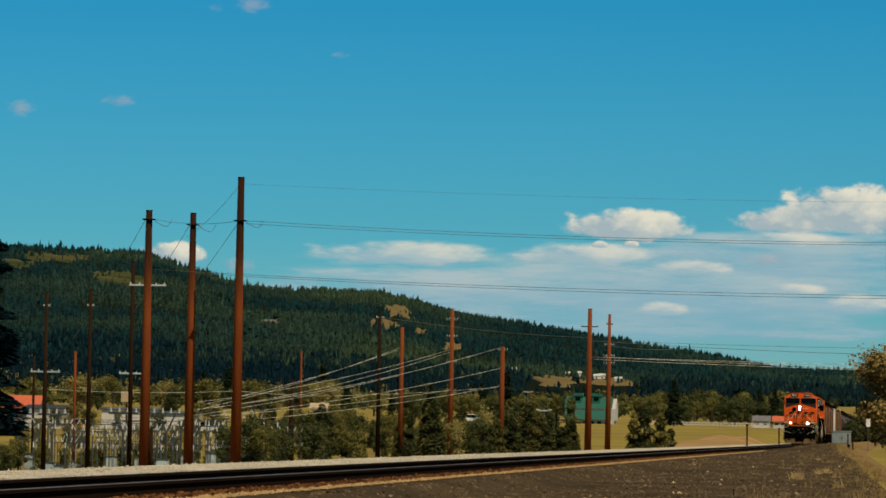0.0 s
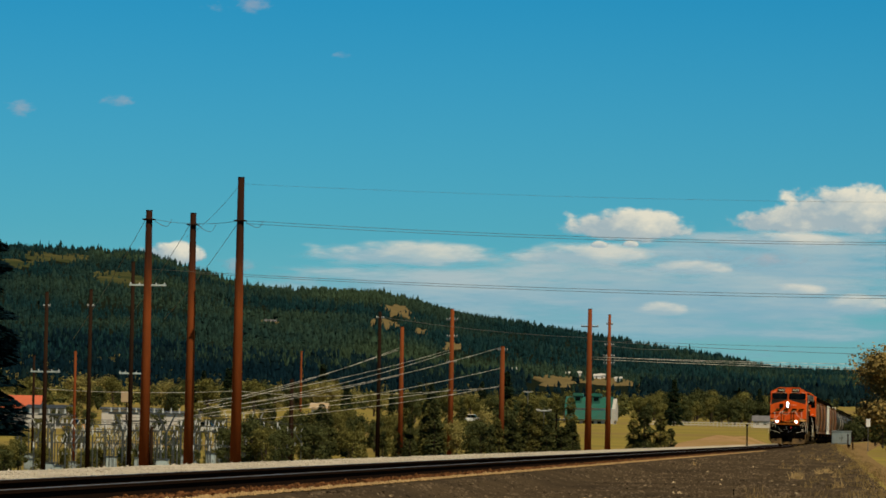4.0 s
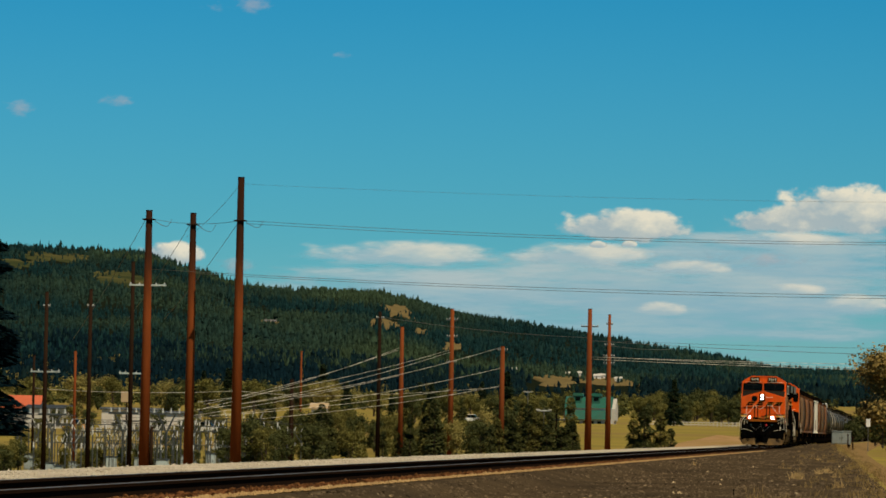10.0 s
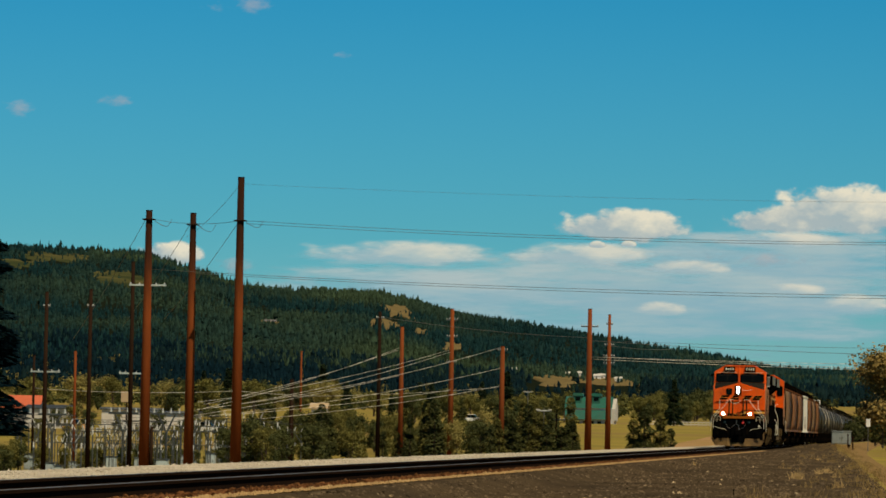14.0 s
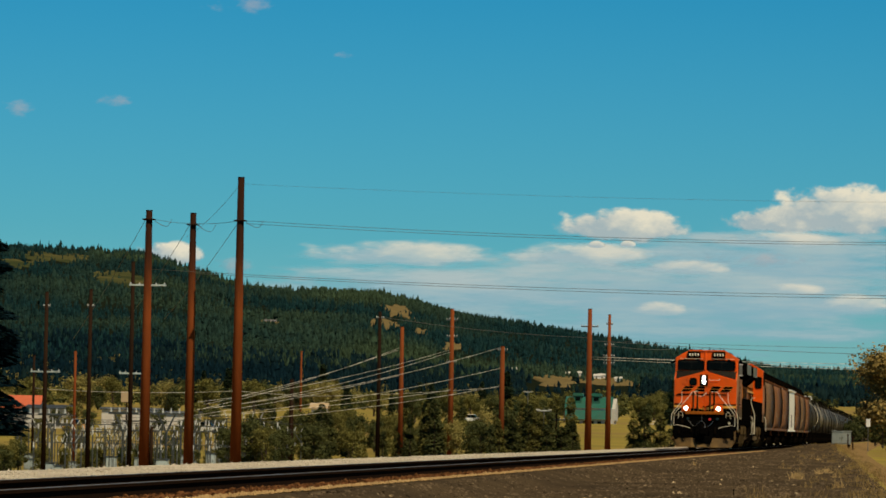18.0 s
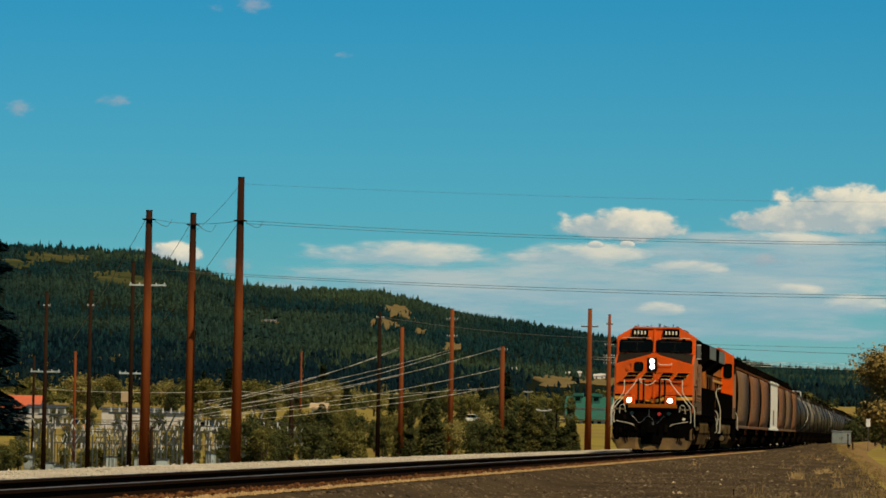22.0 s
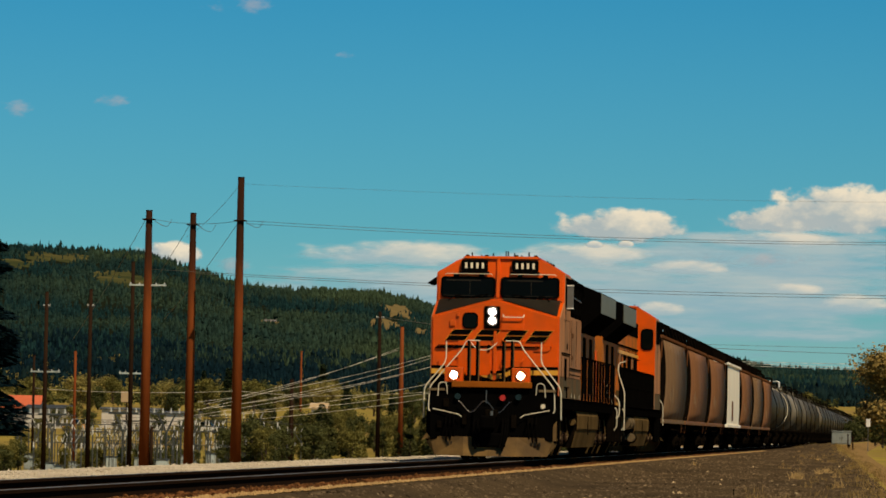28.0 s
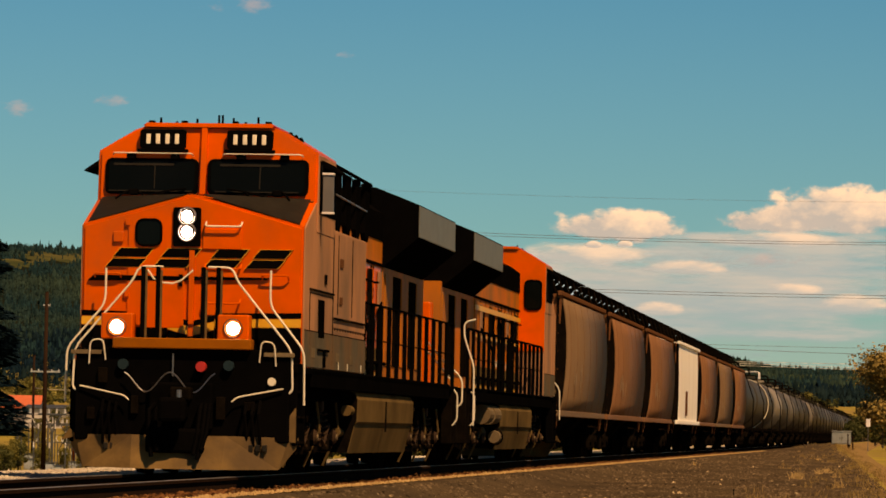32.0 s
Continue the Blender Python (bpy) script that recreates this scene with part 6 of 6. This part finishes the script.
shed(-122.4, 600, 5, 4, 2.8, 1.6, M_ROOFD, M_ROOFR, "small house with an orange-red roof", 0, 2)
shed(-109.0, 610, 8, 5, 2.7, 0.2, M_WALLW, M_GALV, "long low white building", 8, 0, "warehouse")
shed(-101.0, 600, 7, 6, 2.4, 0.2, M_WALLW, M_GALV, "long low white building", 4, 0, "warehouse")
shed(-116.5, 590, 6, 5, 2.8, 0.4, M_WALLW, M_GALV, "low pale shed with a metal roof", -6, 0, "warehouse")
shed(-86.0, 640, 2.2, 2, 3.2, 0.7, M_WALLW, M_TANW, "small pale house among the bushes", 0, 1)
bb = thing("billboard", -100.6, 560, land(-100.6, 560), "small tan billboard on a post", "billboard")
part("post", rod((0, 0, -0.3), (0, 0, 4.2), 0.12, 8), M_WOODPOLE, bb)
part("panel", box(-0.75, 0.75, -0.12, 0, 3.9, 5.3, 0.02), M_TANW, bb)
for x, y, w, lab in ((-20.9, 850, 3.4, "white cottage by the field"), (-24.0, 860, 2.6, "small pale cottage by the field"), (-28.0, 870, 3.2, "white cottage by the field"), (-29.5, 1000, 5, "pale farmhouse behind trees")):
    shed(x, y, w, 4, 1.5, 1.0, M_WALLW, M_ROOFD if w > 3 else M_ROOFR, lab, 0, 2)
for u, y, w in ((-0.0762, 2232, 4.6), (-0.0745, 2246, 3.4), (-0.0702, 2230, 4.4), (-0.0690, 2244, 3.2), (-0.0652, 2218, 3.4), (-0.0892, 2230, 3.2), (-0.1463, 2505, 7.0)):
    shed(u * y, y, w, 4.5, 2.6 if w < 6 else 1.6, 0.9, M_WHITE if w < 6 else M_TANW, M_WALLW if w < 6 else M_ROOFD, "distant white house on the wooded hillside" if w < 6 else "distant tan lodge on the wooded hillside", 0, 1)
fence = thing("field_fence", -36.0, 862, land(-36, 862), "pale rail fence along the far edge of the field", "fence")
for k in range(40):
    part("post", box(-14 + k * 0.75, -13.88 + k * 0.75, -0.06, 0.06, -0.8, 1.0), M_WALLW, fence)
for zz in (0.35, 0.8):
    part("fence_rail", box(-14, 15.4, -0.03, 0.03, zz, zz + 0.12), M_WALLW, fence)


# ---- substation ----
def gantry(seed):
    r = random.Random(seed)
    w, h = r.uniform(1.6, 3.0), r.uniform(2.4, 3.6)
    G = tagged(new("substation_frame"), "galvanised steel busbar frame with insulators", "substation frame", "substation frames")
    for s in (-1, 1):
        part("post", box(s * w / 2 - 0.03, s * w / 2 + 0.03, -0.03, 0.03, -0.3, h), M_GALV, G)
        part("brace", rod((s * w / 2, 0, h * 0.7), (s * w * 0.25, 0, h), 0.04, 5), M_GALV, G)
    part("beam", box(-w / 2 - 0.3, w / 2 + 0.3, -0.05, 0.05, h, h + 0.06), M_GALV, G)
    for k in range(5):
        x = -w / 2 + w * k / 4
        part("insulator", rod((x, 0, h + 0.12), (x + 0.12 * (k - 2), 0, h + 0.55), 0.05, 7, 0.03), M_INSUL, G)
        part("insulator", rod((x + 0.1, -0.1, h * 0.62), (x + 0.16, -0.2, h * 0.62 + 0.3), 0.045, 6, 0.03), M_INSUL, G)
    part("busbar", rod((-w / 2 - 0.5, 0, h + 0.8), (w / 2 + 0.5, 0, h + 0.8), 0.022, 6), M_GALV, G)
    return G


def transformer():
    T = tagged(new("transformer"), "pale grey power transformer with cooling fins", "transformer", "substation transformers")
    part("tank", box(-0.9, 0.9, -0.6, 0.6, 0.1, 1.9, 0.05), M_BOX, T)
    for k in range(6):
        part("cooling_fin", box(-0.8 + k * 0.3, -0.74 + k * 0.3, -1.0, -0.6, 0.3, 1.7), M_BOX, T)
    for k in (-0.5, 0, 0.5):
        part("bushing", rod((k, 0, 1.9), (k * 1.3, 0, 2.7), 0.1, 8, 0.05), M_INSUL, T)
    part("plinth", box(-1.1, 1.1, -1.1, 0.8, -0.3, 0.1), M_PALESTONE, T)
    return T


frames = [gantry(k) for k in range(4)]
tf = transformer()
rng = np.random.default_rng(8)
for i in range(34):
    y = 335 + 120 * rng.random()
    u = -0.203 + 0.062 * rng.random()
    put(frames[int(rng.integers(0, 4))], u * y, y, rng.normal() * 0.3 + (1.57 if rng.random() < 0.3 else 0), 0.7 + 0.5 * rng.random())
for i in range(4):
    y = 400 + 50 * rng.random()
    u = -0.200 + 0.05 * rng.random()
    put(tf, u * y, y, rng.normal() * 0.4, 0.7 + 0.4 * rng.random())

for x, y, s, k in ((-113.0, 575, 0.75, 1), (-109.6, 570, 0.95, 0), (-107.9, 572, 0.8, 1), (-104.2, 574, 0.7, 0), (-98.0, 570, 0.8, 1), (-94.0, 572, 0.9, 0), (-91.5, 575, 1.0, 1)):
    put(shrub[k], x, y, x, s)


def bus_row(x, y, n, step, top):
    """A row of slim stands that carry pale stacked insulators under one tube."""
    z = land(x, y)
    B = thing("busbar_row", x, y, z, "row of steel stands with white stacked insulators", "busbar", "substation busbars")
    h = top - z
    for k in range(n):
        part("stand", box(k * step - 0.04, k * step + 0.04, -0.04, 0.04, -0.3, h - 0.45), M_GALV, B)
        bm = rod((k * step, 0, h - 0.45), (k * step, 0, h - 0.02), 0.035, 7)
        for j in range(4):
            rod((k * step, 0, h - 0.42 + j * 0.1), (k * step, 0, h - 0.36 + j * 0.1), 0.085, 8, 0.04, bm)
        part("insulator", bm, M_INSUL, B, "white ribbed insulator")
    part("busbar", rod((-0.4, 0, h), ((n - 1) * step + 0.4, 0, h), 0.03, 6), M_GALV, B)


for x, y, n, step, top in ((-74.0, 362, 15, 1.45, 0.6), (-66.0, 352, 10, 1.4, 0.2), (-77.0, 380, 12, 1.7, 1.0), (-69.5, 345, 12, 1.3, -0.9), (-62.0, 372, 8, 1.2, 1.1)):
    bus_row(x, y, n, step, top)


def control_cabinet(x, y, w, h):
    C = thing("control_cabinet", x, y, land(x, y), "pale blue-grey outdoor control cabinet", "cabinet", "substation cabinets")
    part("body", box(-w / 2, w / 2, -0.4, 0.4, 0.0, h, 0.03), M_CABINET, C)
    part("roof", box(-w / 2 - 0.06, w / 2 + 0.06, -0.5, 0.5, h, h + 0.07, 0.02), M_GALV, C)
    part("door", box(-w / 2 + 0.08, w / 2 - 0.08, -0.43, -0.4, 0.12, h - 0.1, 0.01), M_CABINET, C)
    part("handle", box(w / 2 - 0.2, w / 2 - 0.16, -0.46, -0.43, h * 0.45, h * 0.6), M_BLACK, C)


for i in range(12):
    y = 336 + 34 * rng.random()
    u = -0.207 + 0.056 * rng.random()
    control_cabinet(u * y, y, rng.uniform(0.5, 1.1), rng.uniform(0.7, 1.5))
for x, y, s, k in ((-70.4, 338, 0.6, 1), (-71.6, 345, 0.7, 0), (-74.2, 362, 0.65, 1), (-76.5, 372, 0.75, 0)):
    put(shrub[k], x, y, x, s)
# weeds and saplings among the frames
for i in range(40):
    y = 350 + 75 * rng.random()
    u = -0.205 + 0.06 * rng.random()
    put(shrub[int(rng.choice([1, 1, 0]))], u * y, y, rng.random() * 6, 0.3 + 0.32 * rng.random())


def yoke_mast(x, y, top, label):
    z = land(x, y)
    Y = thing("yoke_mast", x, y, z, label, "mast", "substation masts")
    h = top - z
    part("mast", rod((0, 0, -0.3), (0, 0, h - 1.5), 0.13, 8, 0.1), M_GALV, Y)
    for s in (-1, 1):
        part("arm", rod((0, 0, h - 1.6), (s * 0.75, 0, h), 0.09, 6, 0.07), M_GALV, Y)
    part("crossbeam", box(-1.3, 1.3, -0.08, 0.08, h - 0.05, h + 0.1), M_GALV, Y)
    for s in (-1.1, -0.35, 0.35, 1.1):
        part("insulator", rod((s, 0, h + 0.1), (s, 0, h + 0.5), 0.09, 7, 0.06), M_INSUL, Y)


for x, y, top in ((-63.3, 372, 1.6), (-67.1, 372, 1.6), (-74.5, 378, 1.4), (-78.0, 380, 1.4)):
    yoke_mast(x, y, top, "dark steel yoke mast with pale insulators")


def small_car(x, y, paint, label, w=3.6):
    C = thing("parked_car", x, y, land(x, y), label, "car", "parked cars")
    part("body", box(-w / 2, w / 2, -0.8, 0.8, 0.3, 0.95, 0.12), paint, C)
    part("cabin", loft([[(-w * 0.28, -0.72, 0.93), (-w * 0.28, 0.72, 0.93), (w * 0.26, 0.72, 0.93), (w * 0.26, -0.72, 0.93)], [(-w * 0.2, -0.6, 1.5), (-w * 0.2, 0.6, 1.5), (w * 0.14, 0.6, 1.5), (w * 0.14, -0.6, 1.5)]]), M_GLASS, C, "dark cabin windows")
    part("roof", box(-w * 0.21, w * 0.15, -0.61, 0.61, 1.5, 1.56, 0.02), paint, C)
    for s in (-0.31, 0.31):
        for q in (-0.72, 0.72):
            part("wheel", rod((s * w, q - 0.09, 0.32), (s * w, q + 0.09, 0.32), 0.32, 12), M_BLACK, C)


small_car(-90.0, 560, M_WHITE, "white car parked by the low buildings")
small_car(-86.0, 575, M_WHITE, "white van parked beyond the substation", 4.4)
small_car(-107.5, 560, M_YELLOW, "yellow loader parked by the sheds", 2.8)
small_car(-79.1, 800, M_WHITE, "white car parked across the field")


def arm_post(x, y, top, label):
    z = land(x, y)
    P = thing("light_post", x, y, z, label, "post")
    part("post", rod((0, 0, -0.3), (0, 0, top - z), 0.05, 8, 0.04), M_GREYPANE, P)
    part("crossarm", box(-0.7, 0.7, -0.05, 0.05, top - z - 0.35, top - z - 0.25), M_INSUL, P)
    for s in (-0.6, 0.6):
        part("lamp_head", box(s - 0.16, s + 0.16, -0.2, 0.1, top - z - 0.25, top - z - 0.15, 0.02), M_WALLW, P)


arm_post(-35.35, 430, 3.1, "pale post with a short crossarm and two lamp heads")
arm_post(-60.2, 700, 7.4, "pale post with a short crossarm and two lamp heads")

# ---- trackside ----
zc = land(-4.6, 330)
case = thing("relay_cabinet", -4.6, 330, zc, "silver-grey railway relay cabinet beside the track", "cabinet")
part("body", box(-0.72, 0.72, -0.45, 0.45, 0.1, 1.05, 0.03), M_BOX, case)
part("hood", box(-0.79, 0.79, -0.52, 0.52, 1.05, 1.12, 0.02), M_BOX, case)
for s in (-1, 1):
    part("door", box(s * 0.35 - 0.32, s * 0.35 + 0.32, -0.48, -0.45, 0.18, 0.98, 0.01), M_BOX, case)
    part("handle", box(s * 0.08 - 0.02, s * 0.08 + 0.02, -0.51, -0.48, 0.5, 0.66), M_BLACK, case)
    part("leg", box(s * 0.6 - 0.06, s * 0.6 + 0.06, -0.3, 0.3, -0.3, 0.1), M_TRUCK, case)


def stake(x, y, top, r, m, label, name="post"):
    P = thing(name, x, y, land(x, y) - 0.2, label, "post")
    h = top - land(x, y) + 0.2
    part("stake", rod((0, 0, 0), (0, 0, h), r, 8, r * 0.9), m, P)
    part("cap", box(-r * 1.5, r * 1.5, -r * 1.5, r * 1.5, h, h + r * 2, 0.01), m, P)


stake(-11.7, 330, 1.45, 0.06, M_BLACK, "thin black trackside post", "marker_post")
stake(-12.1, 430, 1.4, 0.07, M_BLACK, "thin black trackside post", "marker_post")
stake(-4.0, 322, 0.85, 0.05, M_WOODPOLE, "short dark trackside stake", "marker_post")
stake(-3.6, 318, 0.65, 0.06, M_WOODPOLE, "short dark trackside stake", "marker_post")
stake(-2.95, 77, -0.30, 0.012, M_BLACK, "thin dark stake in the gravel", "marker_post")
sg = thing("whistle_post", -3.24, 412, land(-3.24, 412) - 0.2, "white trackside sign board on a post", "sign")
sg_top = 2.5 - sg.location.z
part("post", rod((0, 0, 0), (0, 0, sg_top), 0.035, 8), M_GREYPANE, sg)
part("board", box(-0.2, 0.2, -0.11, -0.07, sg_top - 0.75, sg_top, 0.02), M_WHITE, sg)

# bare earth and dry field behind the track
sheet("dry_field", spread([(-30.5, -12.5, 30)]), spread([(470, 640, 24)]), lambda x, y: land(x, y) - 0.25 + 1.1 * smooth01((x + 30.5) / 6) * smooth01((-12.5 - x) / 5) * smooth01((y - 470) / 30) * smooth01((640 - y) / 60) * (0.7 + 0.5 * noise.noise((x * 0.3, y * 0.05, 0))), M_FIELD, "bare tan earth beside the field", "field")


# ---- clouds: far sheets of vapour that drift ----
def cloud_material(name, cover, edge, scale, gain, stretch, tone):
    m = bpy.data.materials.new(name)
    m.use_nodes = True
    n, l = m.node_tree.nodes, m.node_tree.links
    n.clear()
    out = n.new("ShaderNodeOutputMaterial")
    co = n.new("ShaderNodeTexCoord")
    sep = n.new("ShaderNodeSeparateXYZ")
    l.new(co.outputs["Generated"], sep.inputs[0])

    def math_node(op, a, b):
        k = n.new("ShaderNodeMath")
        k.operation = op
        for i, v in enumerate((a, b)):
            if isinstance(v, (int, float)):
                k.inputs[i].default_value = v
            else:
                l.new(v, k.inputs[i])
        return k.outputs[0]
    dx = math_node("MULTIPLY", math_node("SUBTRACT", sep.outputs[0], 0.5), 2.0)
    dz = math_node("MULTIPLY", math_node("SUBTRACT", sep.outputs[2], 0.42), 2.0)
    # flat bases: density falls faster below the middle than above it
    dz = math_node("ADD", math_node("MAXIMUM", dz, 0.0), math_node("MULTIPLY", math_node("MINIMUM", dz, 0.0), 1.5))
    rad = math_node("ADD", math_node("MULTIPLY", dx, dx), math_node("MULTIPLY", dz, dz))
    mp = n.new("ShaderNodeMapping")
    mp.inputs["Scale"].default_value = stretch
    ob_info = n.new("ShaderNodeObjectInfo")
    l.new(co.outputs["Object"], mp.inputs[0])
    tx = n.new("ShaderNodeTexNoise")
    tx.noise_dimensions = "4D"
    tx.inputs["Scale"].default_value, tx.inputs["Detail"].default_value, tx.inputs["Roughness"].default_value = scale, 8, 0.58
    l.new(mp.outputs[0], tx.inputs["Vector"])
    l.new(math_node("MULTIPLY", ob_info.outputs["Random"], 20.0), tx.inputs["W"])
    ragged = math_node("MULTIPLY", math_node("SUBTRACT", tx.outputs[0], 0.5), 2.0 if edge < 0.8 else 3.2)
    field = math_node("SUBTRACT", math_node("ADD", ragged, cover + 0.5), math_node("MULTIPLY", rad, 1.0))
    al = n.new("ShaderNodeMapRange")
    al.interpolation_type = "SMOOTHSTEP"
    al.inputs[1].default_value, al.inputs[2].default_value, al.inputs[4].default_value = 0.5, 0.5 + edge, gain
    l.new(field, al.inputs[0])
    rim = math_node("MAXIMUM", math_node("MULTIPLY", math_node("SUBTRACT", 1.0, math_node("MULTIPLY", dx, dx)), 5.0), 0.0)
    rim2 = math_node("MAXIMUM", math_node("MULTIPLY", math_node("MULTIPLY", sep.outputs[2], math_node("SUBTRACT", 1.0, sep.outputs[2])), 12.0), 0.0)
    alpha = math_node("MULTIPLY", al.outputs[0], math_node("MULTIPLY", math_node("MINIMUM", rim, 1.0), math_node("MINIMUM", rim2, 1.0)))
    # sunlit tops and shaded bases are painted into the emission colour by height
    tone_mix = n.new("ShaderNodeMix")
    tone_mix.data_type = "RGBA"
    l.new(math_node("MINIMUM", math_node("MAXIMUM", math_node("ADD", math_node("MULTIPLY", math_node("SUBTRACT", sep.outputs[2], 0.2), 2.1), math_node("MULTIPLY", math_node("SUBTRACT", tx.outputs[0], 0.55), 3.2)), 0.0), 1.0), tone_mix.inputs[0])
    tone_mix.inputs[6].default_value, tone_mix.inputs[7].default_value = (*tone[0], 1), (*tone[1], 1)
    em = n.new("ShaderNodeEmission")
    l.new(tone_mix.outputs[2], em.inputs[0])
    tr = n.new("ShaderNodeBsdfTransparent")
    mix = n.new("ShaderNodeMixShader")
    l.new(alpha, mix.inputs[0])
    l.new(tr.outputs[0], mix.inputs[1])
    l.new(em.outputs[0], mix.inputs[2])
    l.new(mix.outputs[0], out.inputs[0])
    return m


VAPOUR = {"puff": cloud_material("cloud_puff", 0.86, 0.42, 0.034, 0.97, (0.8, 1, 1.3), ((0.36, 0.45, 0.48), (0.76, 0.72, 0.58))),
          "long": cloud_material("cloud_long", 0.98, 0.75, 0.034, 0.85, (0.5, 1, 1.9), ((0.33, 0.46, 0.51), (0.68, 0.66, 0.56))),
          "veil": cloud_material("cloud_veil", 1.12, 1.1, 0.022, 0.85, (0.4, 1, 3.0), ((0.22, 0.41, 0.50), (0.40, 0.50, 0.52))),
          "wisp": cloud_material("cloud_wisp", 0.5, 0.9, 0.045, 0.40, (0.8, 1, 1.8), ((0.28, 0.34, 0.42), (0.48, 0.42, 0.42)))}
CLOUDS = []


def cloud(kind, x, z, w, h, drift, depth=4750):
    bm = bmesh.new()
    bmesh.ops.create_grid(bm, x_segments=12, y_segments=6, size=0.5)
    for v in bm.verts:
        v.co = Vector((v.co.x * w, 6 * (v.co.x ** 2 + v.co.y ** 2), v.co.y * h))
    c = part("cloud", bm, VAPOUR[kind])
    tagged(c, {"puff": "bright white cumulus cloud over the ridge", "long": "low white cloud bank with a grey base", "veil": "thin pale streaked cloud layer", "wisp": "faint pinkish wisp of cloud"}[kind], "cloud", "clouds", "structure")
    CLOUDS.append((c, x, depth, z, drift))


cloud("veil", -348, 139, 860, 125, -6.2, 4800)
cloud("veil", -217, 166, 600, 112, -4.9, 4790)
cloud("veil", -137, 204, 380, 80, -6.2, 4780)
cloud("veil", -561, 160, 373, 68, -6.0, 4785)
cloud("puff", -304, 230, 160, 52, -11.1)
cloud("puff", -134, 238, 130, 42, -12.0, 4752)
cloud("puff", -63, 251, 176, 74, -12.3)
cloud("long", -133, 215, 150, 24, -8.6, 4745)
cloud("long", -349, 196, 190, 36, -7.4)
cloud("long", -551, 195, 240, 38, -7.4)
cloud("long", -237, 184, 110, 22, -7.0, 4745)
cloud("puff", -333, 207, 23, 12, -7.0, 4740)
cloud("puff", -299, 208, 22, 11, -7.0, 4740)
cloud("puff", -809, 191, 92, 36, -6.2)
cloud("wisp", -746, 178, 117, 37, -6.2)
cloud("long", -267, 138, 70, 22, -4.9, 4740)
cloud("long", -123, 161, 84, 18, -5.0, 4740)
cloud("long", -55, 148, 96, 27, -6.2, 4740)
cloud("wisp", -166, 194, 160, 27, -6.2, 4740)
cloud("wisp", -736, 467, 117, 32, 1.2)
cloud("wisp", -881, 360, 80, 25, -7.4)
cloud("wisp", -991, 350, 74, 36, -3.7)
cloud("wisp", -625, 413, 35, 16, 4.9)

# ---- ties, the many pieces last ----
tie_me = bpy.data.meshes.new("tie")
b = box(-1.3, 1.3, -0.11, 0.11, -0.33, -0.165, 0.012)
b.to_mesh(tie_me)
b.free()
tie_me.materials.append(M_TIE)
for k in range(290):
    t = new("tie", tie_me)
    t.parent, t.location = track, (random.uniform(-0.04, 0.04), 40 + k * 0.52, random.uniform(-0.008, 0.008))
far_ties = bmesh.new()
for k in range(700):
    box(-1.3, 1.3, 190.8 + k * 0.52 - 0.11, 190.8 + k * 0.52 + 0.11, -0.33, -0.165, bm=far_ties)
ft = part("far_ties", far_ties, M_TIE, track)
ft["kind"] = "stuff"


def drift_clouds():
    for c, x, y, z, d in CLOUDS:
        walk(c, [(0.0, pose(x, y, z)), (32.0, pose(x + d, y, z))])


def turn_wheels(ob, turned, radius):
    """Rolls the wheelsets of a vehicle by the way it has gone."""
    sets = [w for tr in ob.children for w in tr.children if w.name.startswith("wheelset")]
    rows = []
    for k in range(481):
        t = k / 15.0
        gone = SPEED_ROWS[0][1] - steps(t, SPEED_ROWS)
        rows.append((t, gone / radius * (1 if not turned else -1)))
    for w in sets:
        at = w.location.copy()
        walk(w, [(t, Matrix.Translation(at) @ Matrix.Rotation(a, 4, "X")) for t, a in rows])


def motions():
    for ob, back, turned in TRAIN:
        keyed(ob, back, turned)
    for ob, back, turned in TRAIN[:2]:
        turn_wheels(ob, turned, 0.53)
    drift_clouds()


motions()
